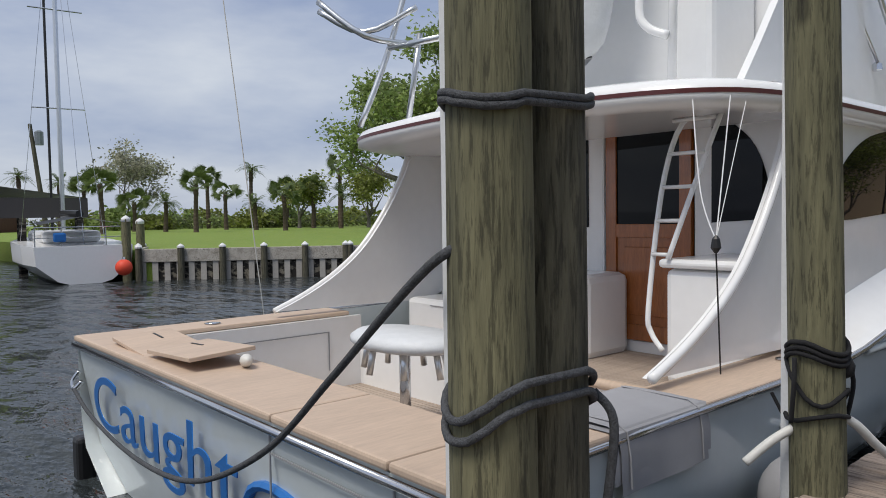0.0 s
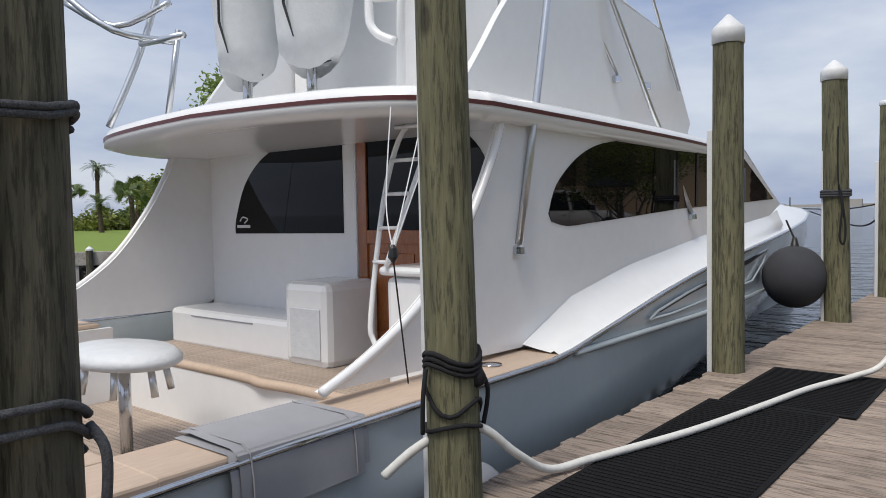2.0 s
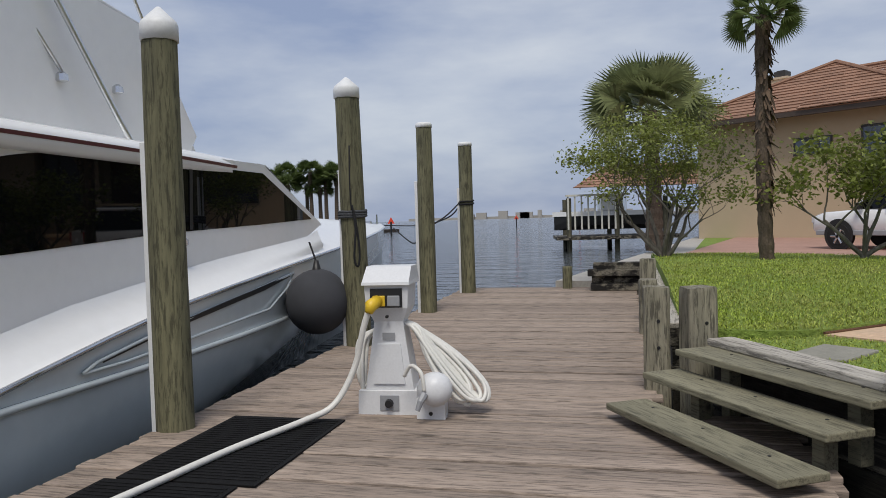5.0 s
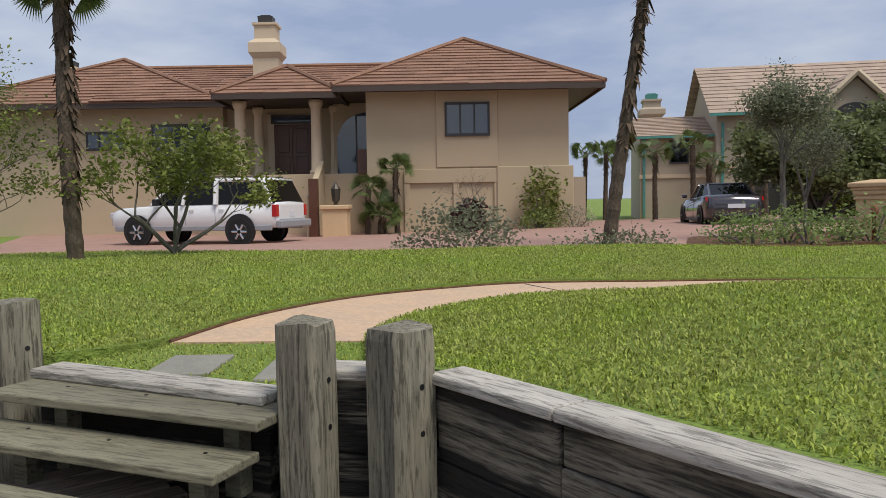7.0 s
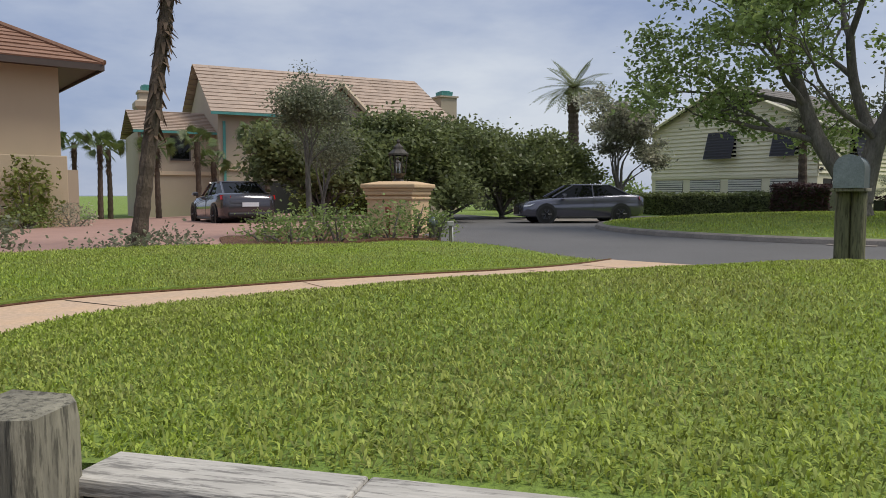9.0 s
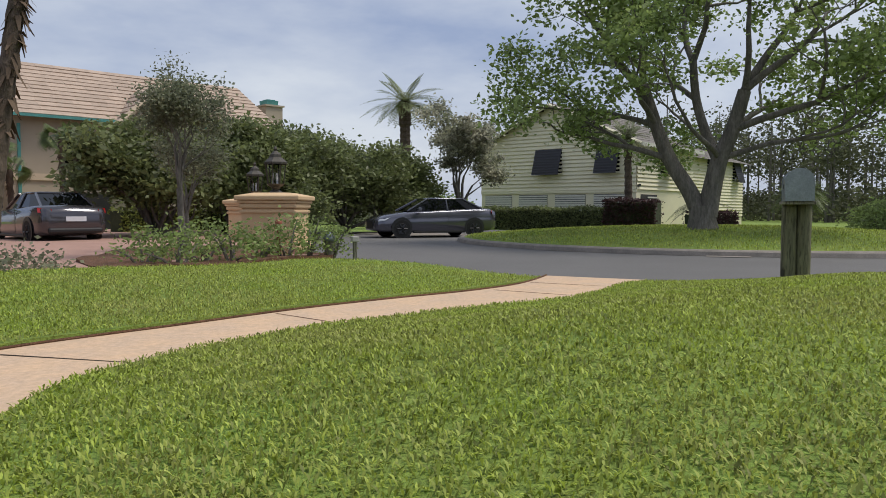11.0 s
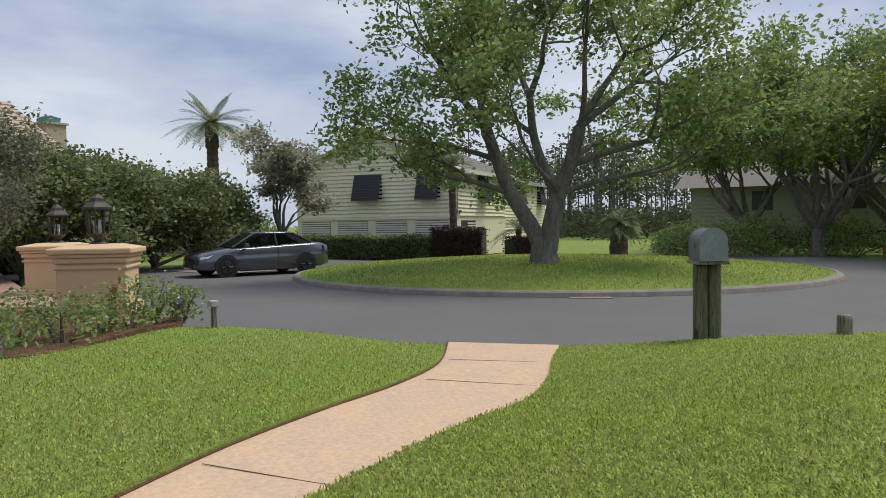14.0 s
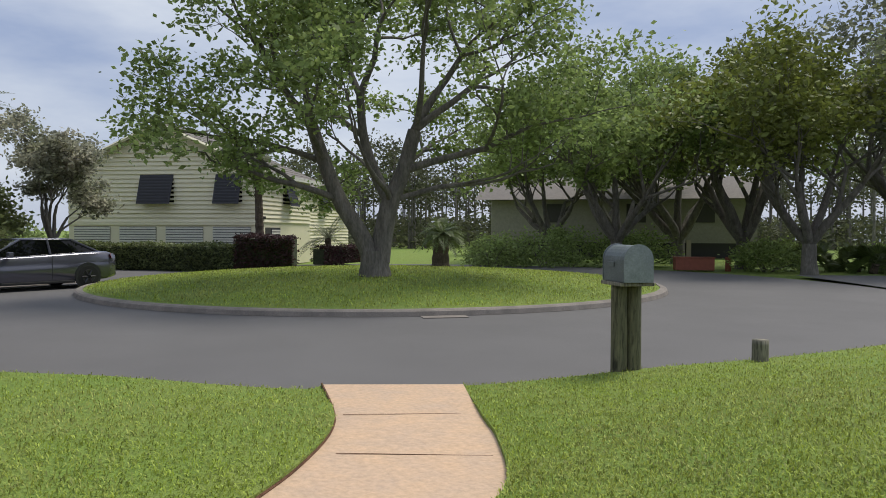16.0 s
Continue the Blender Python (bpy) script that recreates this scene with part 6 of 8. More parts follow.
# dark timber house among the trees
dh = thing("timber_house", "weathered grey clapboard house half hidden by trees", "house", (42, -33, 0), 224)
part("wall", box(-9, 0, 1.2, 9, 8, 4.3), M["siding_dark"], dh)
for k in range(10):
    part("board", box(-9, -0.05 - 0.003 * k, 1.4 + 0.28 * k, 9, 0.0, 1.64 + 0.28 * k), M["siding_dark"], dh)
for x in (-5, 0.5, 5):
    part("window", box(x, -0.12, 2.6, x + 1.3, -0.08, 3.9), M["frame_dark"], dh)
part("undercroft", box(-9, 0.4, 0.1, 9, 8, 1.2), M["frame_dark"], dh)
for x in (-9, -4.5, 0, 4.5, 8.7):
    part("pier", box(x, -0.1, 0.1, x + 0.3, 0.3, 1.4), M["stucco_grey"], dh)
part("roof", loft([[(-10, -1, 4.2), (-10, 4, 6.0), (-10, 9, 4.2)], [(10, -1, 4.2), (10, 4, 6.0), (10, 9, 4.2)]]), M["shingle"], dh)

# ---- planting ----
def leaf_cloud(name, centres, per, spread, size, material, parent, seed=0, flat=0.6, aspect=0.55):
    """Many small leaves round twig ends: one mesh of bent quads."""
    rng = np.random.default_rng(seed)
    c = np.repeat(np.asarray(centres, float), per, axis=0)
    n = len(c)
    c = c + rng.normal(0, 1, (n, 3)) * np.array([spread, spread, spread * flat])
    d = rng.normal(0, 1, (n, 3))
    d[:, 2] *= 0.6
    d /= np.linalg.norm(d, axis=1)[:, None]
    e = rng.normal(0, 1, (n, 3))
    e -= (e * d).sum(1)[:, None] * d
    e /= np.linalg.norm(e, axis=1)[:, None]
    L = size * rng.uniform(0.6, 1.35, n)[:, None]
    v = np.stack([c - d * L / 2, c + e * L * aspect / 2, c + d * L / 2, c - e * L * aspect / 2], 1).reshape(-1, 3)
    q = np.arange(4 * n).reshape(-1, 4)
    return fast_mesh(name, v, q, material, parent)


def grow(bm, p, d, length, r, level, rnd, tips, bend=0.35, split=(2, 3), shrink=0.72, up=0.12, sides=None, wide=0.75):
    """A limb and its branches; the ends of the last ones go into tips."""
    n = 4
    pts, rad = [Vector(p)], [r]
    d = Vector(d).normalized()
    q = Vector(p)
    for k in range(n):
        d = (d + Vector((rnd.uniform(-1, 1), rnd.uniform(-1, 1), rnd.uniform(-0.6, 0.8) + up)) * bend * 0.5).normalized()
        q = q + d * length / n
        pts.append(q.copy())
        rad.append(r * (1 - 0.45 * (k + 1) / n))
    add_tube(bm, pts, rad, 9 if level > 3 else 6 if level > 1 else 4, cap=False)
    if level <= 1:
        tips += [pts[-1], pts[-2], pts[2]] if level == 0 else [pts[-1]]
    if level == 0:
        return
    for k in range(rnd.randint(*split)):
        a = rnd.choice(pts[2:]) if k else pts[-1]
        i = pts.index(a)
        side = Vector((rnd.uniform(-1, 1), rnd.uniform(-1, 1), rnd.uniform(-0.35, 0.7)))
        nd = (d * (1 - 0.25) + side * wide).normalized()
        grow(bm, a, nd, length * shrink * rnd.uniform(0.75, 1.15), rad[i] * 0.72, level - 1, rnd, tips, bend, split, shrink, up, wide=wide)


def tree(name, label, at, trunk, r, limbs, level, per, spread, leaf, leaf_mat, seed, category="tree", bark="bark", length=2.4, group="", wide=0.75, split=(2, 3), up=0.12, flat=0.6, shrink=0.72, bend=0.35):
    """A tapered trunk with limbs and a crown of many leaves."""
    rnd = random.Random(seed)
    t = thing(name, label, category, at, group=group)
    bm = bmesh.new()
    tips = []
    add_tube(bm, [(0, 0, -0.15), (0, 0, 0.05), (0.02, 0.02, trunk * 0.4), (0, 0.04, trunk)], [r * 1.5, r * 1.2, r, r * 0.92], 12, cap=False)
    for (dx, dy, dz, k) in limbs:
        grow(bm, (0, 0.03, trunk * 0.96), (dx, dy, dz), length * k, r * 0.68 * min(1.0, k), level, rnd, tips, bend=bend, split=split, wide=wide, up=up, shrink=shrink)
    part("trunk", bm, M[bark], t, smooth=True)
    leaf_cloud("crown", [tuple(p) for p in tips], per, spread, leaf, M[leaf_mat], t, seed, flat)
    return t


# the big oak on the island
def cam_dir(ang):
    return (math.cos(radians(ang)), math.sin(radians(ang)))



def island_oak(at):
    """Live oak: a short bole forking into a leaning and an upright stem."""
    rnd = random.Random(14)
    t = thing("oak_tree", "spreading live oak with a forked grey trunk on the island", "tree", at)
    bm, tips = bmesh.new(), []
    lx, ly = 0.42, 0.91  # towards the clapboard house
    fx, fy = -0.91, 0.42  # towards the walkway

    def P(l, f, z):
        return Vector((lx * l + fx * f, ly * l + fy * f, z))
    add_tube(bm, [P(0, 0, -0.2), P(0, 0, 0.05), P(0.02, 0, 0.4), P(0.03, 0, 0.75)], [0.58, 0.46, 0.38, 0.36], 14, cap=False)
    lean = curve_pts([P(0.08, 0, 0.5), P(0.40, 0.05, 1.2), P(0.95, 0.1, 2.1), P(1.35, 0.1, 3.1), P(1.75, 0.0, 4.3)])
    add_tube(bm, lean, [0.26 - 0.10 * k / (len(lean) - 1) for k in range(len(lean))], 12, cap=False)
    straight = curve_pts([P(-0.10, 0, 0.45), P(-0.22, -0.05, 1.2), P(-0.42, 0.0, 2.1), P(-0.75, 0.05, 2.9), P(-1.05, 0.1, 4.0)])
    add_tube(bm, straight, [0.30 - 0.12 * k / (len(straight) - 1) for k in range(len(straight))], 12, cap=False)
    cross = curve_pts([P(-0.40, 0, 2.0), P(0.0, -0.3, 2.9), P(0.3, -0.5, 3.9), P(0.4, -0.4, 5.0)])
    add_tube(bm, cross, [0.17 - 0.06 * k / (len(cross) - 1) for k in range(len(cross))], 10, cap=False)
    for l, f, z, dl, df, dz, L, r in (
            (0.95, 0.1, 2.1, 1.0, 0.15, 0.3, 2.4, 0.10), (1.35, 0.1, 3.1, 1.0, -0.3, 0.3, 2.3, 0.10), (1.75, 0, 4.3, 0.8, 0.2, 0.8, 2.4, 0.12),
            (1.75, 0, 4.3, 0.1, -0.4, 1.1, 2.4, 0.11), (1.35, 0.1, 3.1, 0.3, 1.0, 0.5, 2.3, 0.10), (-1.05, 0.1, 4.0, -0.35, 0.2, 1.0, 2.5, 0.13),
            (-1.05, 0.1, 4.0, -0.9, -0.2, 0.75, 2.6, 0.12), (-0.75, 0.05, 2.9, -1.0, 0.15, 0.28, 3.1, 0.12), (-0.42, 0, 2.1, -0.9, 0.3, 0.35, 2.7, 0.10),
            (-0.75, 0.05, 2.9, -0.3, -1.0, 0.6, 2.5, 0.10), (0.4, -0.4, 5.0, 0.3, -0.3, 1.0, 2.3, 0.10), (0.4, -0.4, 5.0, -0.5, 0.5, 0.9, 2.2, 0.10),
            (-0.42, 0, 2.1, 0.2, 1.0, 0.7, 2.4, 0.09), (0.3, -0.5, 3.9, 0.2, -1.0, 0.6, 2.5, 0.09), (-1.05, 0.1, 4.0, -0.2, 0.9, 0.7, 2.4, 0.10)):
        p = P(l, f, z)
        d = P(dl, df, dz)
        grow(bm, p, d, L, r, 3, rnd, tips, bend=0.62, split=(3, 3), wide=1.0, shrink=0.72, up=-0.02)
    part("trunk", bm, M["bark"], t, smooth=True)
    leaf_cloud("crown", [tuple(p) for p in tips], 26, 0.30, 0.165, M["oak_leaf"], t, 14, 0.6, 0.6)
    return t


island_oak((22.85, -4.0, 0.66))


def blob(name, label, at, rx, ry, h, n, leaf, mat, seed, category="shrub", group="", stems=5):
    """A leafy shrub: short stems and a rounded, uneven crown."""
    rng = np.random.default_rng(seed)
    t = thing(name, label, category, at, group=group)
    bm = bmesh.new()
    rnd = random.Random(seed)
    cents = []
    for k in range(n):
        a, u = rng.uniform(0, 2 * math.pi), rng.uniform(0, 1) ** 0.4
        z = rng.uniform(0.12, 1.0)
        rad = u * math.sqrt(max(0.05, 1 - (max(0.0, z - 0.45) / 0.6) ** 2)) * (1 + 0.18 * math.sin(3 * a + seed))
        cents.append((rx * rad * math.cos(a), ry * rad * math.sin(a), h * z * (1 + 0.1 * math.sin(2 * a + seed))))
    for k in range(stems):
        c = cents[k]
        add_tube(bm, [(c[0] * 0.15, c[1] * 0.15, -0.05), (c[0] * 0.5, c[1] * 0.5, c[2] * 0.5), c], [0.03, 0.02, 0.008], 5, cap=False)
    part("stem", bm, M["bark"], t)
    leaf_cloud("foliage", cents, 7, 0.10 * (rx + h) / 2 + 0.03, leaf, M[mat], t, seed, 0.8)
    return t


def box_hedge(label, p0, p1, w, h, z, mat, seed, dens=260):
    """A clipped hedge: leaves packed in and on a long dark green block."""
    rng = np.random.default_rng(seed)
    d = Vector((p1[0] - p0[0], p1[1] - p0[1], 0))
    L = d.length
    t = thing("hedge", label, "hedge", (p0[0], p0[1], z), math.degrees(math.atan2(d.y, d.x)))
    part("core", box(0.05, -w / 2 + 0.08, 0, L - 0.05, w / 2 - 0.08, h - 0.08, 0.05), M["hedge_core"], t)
    n = int(1.5 * dens * (L * h * 2 + L * w))
    x = rng.uniform(0, L, n)
    face = rng.uniform(0, 1, n)
    y = np.where(face < 0.62, -w / 2 + np.abs(rng.normal(0, 0.05, n)), np.where(face < 0.72, w / 2, rng.uniform(-w / 2, w / 2, n)))
    zz = np.where(face < 0.72, rng.uniform(0.02, h, n), h + rng.normal(0, 0.035, n)) + 0.04 * np.sin(x * 2.1 + seed)
    leaf_cloud("foliage", np.stack([x, y, zz], 1), 1, 0.035, 0.12, M[mat], t, seed, 1.0)
    return t


def palm(name, label, at, h, r, n_fronds, length, seed, kind="fan", droop=0.5, mat="palm_leaf", lean=(0, 0), thatch=True, group="", crown_tilt=0.9):
    rnd = random.Random(seed)
    t = thing(name, label, "palm tree", at, group=group)
    bm = bmesh.new()
    m = max(8, int(h / 0.16))
    pts, rad = [], []
    for k in range(m + 1):
        f = k / m
        pts.append((lean[0] * f * h + 0.05 * math.sin(3 * f + seed), lean[1] * f * h + 0.05 * math.cos(2 * f + seed), -0.1 + f * (h + 0.1)))
        rad.append(r * (1.15 - 0.35 * f) * (1.0 + 0.12 * (k % 2)) * (1 + (0.25 if f > 0.8 else 0)))
    add_tube(bm, pts, rad, 10)
    part("trunk", bm, M["palm_bark"], t, smooth=False)
    top = Vector(pts[-1])
    V, Q = [], []
    dry_v, dry_q = [], []

    def quad(lst, ql, a, b, c, d):
        i = len(lst)
        lst += [tuple(a), tuple(b), tuple(c), tuple(d)]
        ql.append((i, i + 1, i + 2, i + 3))

    for k in range(n_fronds):
        a = 2.399 * k + rnd.uniform(-0.2, 0.2)
        el = rnd.uniform(-0.35, 1.25) * crown_tilt
        d = Vector((math.cos(a) * math.cos(el), math.sin(a) * math.cos(el), math.sin(el)))
        side = d.cross(Vector((0, 0, 1))).normalized()
        if kind == "fan":
            turn = rnd.uniform(-1.1, 1.1)
            side = (side * math.cos(turn) + side.cross(d) * math.sin(turn)).normalized()
        L = length * rnd.uniform(0.8, 1.1)
        if kind == "fan":
            stem = top + d * L * 0.5 + Vector((0, 0, -0.06 * L))
            quad(V, Q, top + side * 0.02, top - side * 0.02, stem - side * 0.012, stem + side * 0.012)
            n = 21
            upv = side.cross(d)
            for j in range(n):
                b = (j / (n - 1) - 0.5) * 2.6
                w = (d * math.cos(b) + side * math.sin(b)).normalized()
                tip = stem + w * L * 0.55 * (1 - 0.12 * abs(b)) + Vector((0, 0, -0.10 * L * (0.4 + abs(math.sin(b)))))
                midp = stem + w * L * 0.30
                pw = w.cross(upv).normalized() * 0.020 * L
                quad(V, Q, stem, midp + pw, tip, midp - pw)
        else:
            last = top
            steps = 9
            for j in range(1, steps + 1):
                f = j / steps
                p = top + d * L * f + Vector((0, 0, -droop * L * f * f * (0.3 + 0.7 * math.cos(max(0, el)))))
                quad(V, Q, last + side * 0.015, last - side * 0.015, p - side * 0.01, p + side * 0.01)
                along = (p - last).normalized()
                for sg in (1, -1):
                    for o in (0.0, 0.5):
                        base = last.lerp(p, o)
                        ll_ = L * 0.24 * math.sin(math.pi * min(1, 0.12 + 0.86 * f)) + 0.05
                        tip = base + (side * sg * 0.85 + along * 0.75 + Vector((0, 0, 0.10))).normalized() * ll_
                        wv = along * 0.020 * L
                        mid = base.lerp(tip, 0.5)
                        quad(V, Q, base, mid + wv, tip, mid - wv)
                last = p
    fast_mesh("fronds", V, Q, M[mat], t)
    if thatch:
        for k in range(240 if "windmill" in name else 60):
            a = rnd.uniform(0, 6.28)
            z = top.z - rnd.uniform(0.05, (0.62 if "windmill" in name else 0.16) * h + 0.5)
            b = Vector((lean[0] * z + 0.8 * r * math.cos(a), lean[1] * z + 0.8 * r * math.sin(a), z))
            o = Vector((math.cos(a), math.sin(a), 0))
            s = Vector((-math.sin(a), math.cos(a), 0)) * 0.04
            tip = b + o * rnd.uniform(0.03, 0.16) + Vector((0, 0, -rnd.uniform(0.05, 0.28)))
            quad(dry_v, dry_q, b - s, b + s, tip + s * 0.3, tip - s * 0.3)
        fast_mesh("dry_thatch", dry_v, dry_q, M["frond_dry"], t)
    return t


palm("windmill_palm", "tall windmill palm with a shaggy trunk in the lawn", (2.15, 11.8, 0.45), 3.9, 0.095, 46, 0.66, 3)
palm("windmill_palm", "leaning tall palm with a ringed shaggy trunk by the drive", (10.62, 9.5, 0.38), 6.2, 0.105, 22, 1.0, 5, lean=(0.11, -0.085))
palm("cabbage_palm", "broad cabbage palm behind the small tree", (0.9, 24.0, 0.3), 4.3, 0.24, 64, 2.2, 7, mat="date_leaf", thatch=True, crown_tilt=1.05)
palm("date_palm", "tall date palm with arching fronds against the sky", (45.3, 5.6, 0.3), 7.3, 0.32, 40, 2.6, 9, "feather", 0.30, "date_leaf", thatch=False)
for k, (u, v, h) in enumerate(((10.2, 33.6, 3.4), (12.6, 33.2, 3.8), (9.0, 35.5, 3.2), (13.6, 34.0, 3.9), (7.3, 38.5, 3.4), (6.6, 41, 3.6), (8.0, 40, 3.3), (11.2, 34.5, 2.6))):
    palm("garden_palm", "shaggy garden palm before the greige house", at_second(u, v, 0.2), h, 0.11, 18, 0.95, 20 + k, group="palms before the greige house", lean=(0.02 * (k % 3 - 1), 0))
palm("pigmy_palm", "low feathery palm by the stucco wall", at_house(-1.7, 26.6, 0.2), 2.3, 0.09, 22, 0.75, 41, droop=0.5, group="palms by the house wall")
palm("pigmy_palm", "low feathery palm by the stucco wall", at_house(-2.2, 26.4, 0.2), 0.7, 0.12, 26, 0.95, 42, group="palms by the house wall")
palm("pigmy_palm", "low feathery palm by the stucco wall", at_house(-2.7, 26.5, 0.2), 1.6, 0.09, 20, 0.8, 43, group="palms by the house wall")
for k, p in enumerate(((27.3, -9.0), (28.6, -9.8))):
    palm("sago_palm", "squat sago palm on the grass island", (p[0], p[1], 0.55), 1.3, 0.28, 44, 1.05, 50 + k, "feather", 0.55, "palm_leaf", group="sago palms", thatch=False)
palm("palm_tree", "slender palm before the yellow house", (35.3, -5.0, 0.4), 4.1, 0.17, 34, 1.45, 60, "feather", 0.5, "olive_leaf", thatch=True)
palm("young_palm", "young feathery palm by the yellow house", (38.0, -9.4, 0.4), 1.2, 0.14, 18, 1.9, 61, "feather", 0.45, "olive_leaf", thatch=False)

# small trees and shrubs of the garden
tree("crape_tree", "bushy yellow-green small tree at the corner of the lawn", (0.72, 13.6, 0.3), 0.22, 0.075, [(0.5, 0.1, 1, 1), (-0.5, 0.1, 1, 1), (0.1, -0.5, 1.1, 0.9), (-0.2, 0.4, 1.3, 1), (0.1, 0.1, 1.6, 1.1), (0.7, -0.2, 0.7, 0.9), (-0.75, -0.2, 0.7, 0.9)], 4, 12, 0.15, 0.065, "lime_leaf", 21, length=1.0, wide=0.8, shrink=0.76)
tree("lemon_tree", "sparse small tree with glossy leaves before the truck", (3.55, 11.9, 0.42), 0.22, 0.06, [(0.7, 0.0, 0.7, 1), (-0.7, 0.05, 0.7, 1), (0.1, 0.3, 1.3, 0.95), (-0.25, -0.3, 1.1, 0.9)], 4, 9, 0.13, 0.085, "lime_leaf", 22, length=0.8, wide=0.85, shrink=0.78)
tree("olive_tree", "silvery olive tree in the bed behind the pillars", (14.6, 8.35, 0.4), 1.25, 0.06, [(0.3, 0.1, 1.2, 1), (-0.3, 0.15, 1.2, 1), (0.05, -0.3, 1.3, 1), (0.05, 0.1, 1.6, 1.15)], 4, 15, 0.14, 0.065, "olive_leaf", 23, length=0.70, wide=0.55, shrink=0.74)
tree("olive_tree", "younger olive tree leaning on a stake", (16.6, 8.9, 0.4), 0.8, 0.05, [(0.4, 0.1, 1.0, 1), (-0.4, 0.15, 1.0, 1), (0.05, -0.3, 1.2, 1)], 3, 24, 0.17, 0.07, "olive_leaf", 24, length=0.72, wide=0.7)
for k, (x, y, s) in enumerate(((27.5, 10.8, 1.22), (31.2, 9.6, 1.2), (33.0, 7.6, 1.1), (24.8, 12.6, 1.05), (36.5, 6.2, 1.15))):
    tree("loquat_tree", "dense dark round-headed evergreen tree", (x, y, 0.25), 0.2, 0.13, [(0.9, 0.3, 0.35, s * 0.9), (-0.9, -0.3, 0.35, s * 0.9), (0.3, -0.9, 0.35, s * 0.9), (0.6, 0.1, 0.9, s), (-0.6, 0.1, 0.9, s), (0.1, -0.6, 0.9, s), (0.1, 0.6, 0.9, s), (0.0, 0.0, 1.3, s), (0.5, 0.5, 0.8, s), (-0.5, -0.5, 0.8, s)], 3, 40, 0.34, 0.20, "dark_leaf", 30 + k, length=1.35, wide=0.8, shrink=0.74, group="dark evergreen trees")
tree("magnolia_tree", "open grey-green magnolia with pale leaf undersides", (35.8, 2.6, 0.3), 1.1, 0.13, [(0.3, 0.1, 1.4, 1.0), (-0.35, 0.1, 1.3, 1.0), (0.1, -0.4, 1.3, 1.0), (0.0, 0.1, 1.9, 1.2), (0.5, -0.3, 0.7, 0.9), (-0.5, 0.2, 0.7, 0.9)], 4, 20, 0.22, 0.17, "mag_leaf", 40, length=1.5, wide=0.6)
tree("bare_tree", "nearly bare grey small tree by the stucco wall", at_house(0.9, 26.0, 0.2), 0.5, 0.05, [(0.6, 0.1, 0.8, 1), (-0.6, 0.1, 0.8, 1), (0.0, -0.2, 1.2, 1)], 4, 1, 0.05, 0.03, "frond_dry", 45, length=0.75)
blob("cordyline", "dark purple spiky shrub by the stucco wall", at_house(0.8, 25.2, 0.2), 0.55, 0.4, 1.0, 60, 0.35, "hedge_red", 46)
blob("shrub", "white-flowering low shrub by the stucco wall", at_house(3.4, 26.3, 0.2), 0.9, 0.5, 0.7, 120, 0.09, "oak_leaf", 47)
blob("shrub", "tall trailing green shrub at the house corner", at_house(3.5, 26.8, 0.2), 0.9, 0.5, 2.0, 160, 0.16, "lime_leaf", 48)
blob("shrub", "reddish low shrub at the house corner", at_house(4.6, 26.2, 0.2), 0.8, 0.5, 0.75, 90, 0.08, "mag_leaf", 49)
blob("flower_bush", "broad green bush with white flowers at the lawn's edge", (8.1, 10.6, 0.36), 1.25, 0.6, 0.85, 260, 0.085, "olive_leaf", 50)
blob("ground_cover", "low ground cover round the leaning palm", (10.6, 9.3, 0.36), 1.3, 0.7, 0.3, 140, 0.08, "olive_leaf", 51)
for k, (x, y, r, h) in enumerate(((12.1, 7.55, 0.6, 0.55), (12.9, 7.0, 0.6, 0.6), (13.5, 6.7, 0.5, 0.55), (13.9, 6.35, 0.6, 0.7), (14.6, 6.1, 0.55, 0.6), (14.9, 5.7, 0.4, 0.5), (13.3, 7.6, 0.6, 0.6), (12.4, 8.2, 0.6, 0.5))):
    blob("rose_bush", "leafy green rose bush in the mulch bed", (x, y, 0.45), r, r * 0.8, h, 70, 0.075, "oak_leaf", 70 + k, group="bushes in the mulch bed")
bed = part("planting_bed", sheet([(11.2, 8.3), (12.0, 6.95), (13.4, 6.2), (14.45, 5.65), (15.2, 5.7), (15.6, 6.3), (17.0, 7.0), (18.2, 9.3), (16, 10.2), (13, 9.5)], lambda x, y: 0.47 + 0.04 * math.sin(x * 2) * math.cos(y * 2), 0.5, 0.2), M["mulch"])
tagged(bed, "pine-straw mulch bed round the entrance pillars", "planting bed", kind="structure")
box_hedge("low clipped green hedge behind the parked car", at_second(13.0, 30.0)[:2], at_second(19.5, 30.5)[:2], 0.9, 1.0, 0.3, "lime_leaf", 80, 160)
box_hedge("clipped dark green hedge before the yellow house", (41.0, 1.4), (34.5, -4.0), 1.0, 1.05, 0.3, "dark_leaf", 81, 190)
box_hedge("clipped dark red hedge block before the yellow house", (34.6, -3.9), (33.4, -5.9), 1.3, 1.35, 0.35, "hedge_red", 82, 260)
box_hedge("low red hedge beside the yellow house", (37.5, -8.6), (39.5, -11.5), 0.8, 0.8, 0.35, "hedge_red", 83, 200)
for k, (x0, y0, x1, y1, h) in enumerate(((33.0, -15.2, 34.2, -17.0, 1.3), (32.0, -17.5, 33.0, -20.5, 1.6), (31.2, -21.5, 32.0, -25, 1.5), (25.0, -24.5, 26.2, -27.0, 1.15), (22.5, -30.0, 24.0, -34, 1.0))):
    for f in (0.15, 0.85):
        blob("hedge", "rounded clipped green hedge along the far side of the road", (x0 + (x1 - x0) * f, y0 + (y1 - y0) * f, 0.2), 1.5, 1.5, h * (1.0 + 0.15 * f), 260, 0.17, "oak_leaf", 90 + 3 * k + int(2 * f), "hedge", "rounded hedges beyond the road")
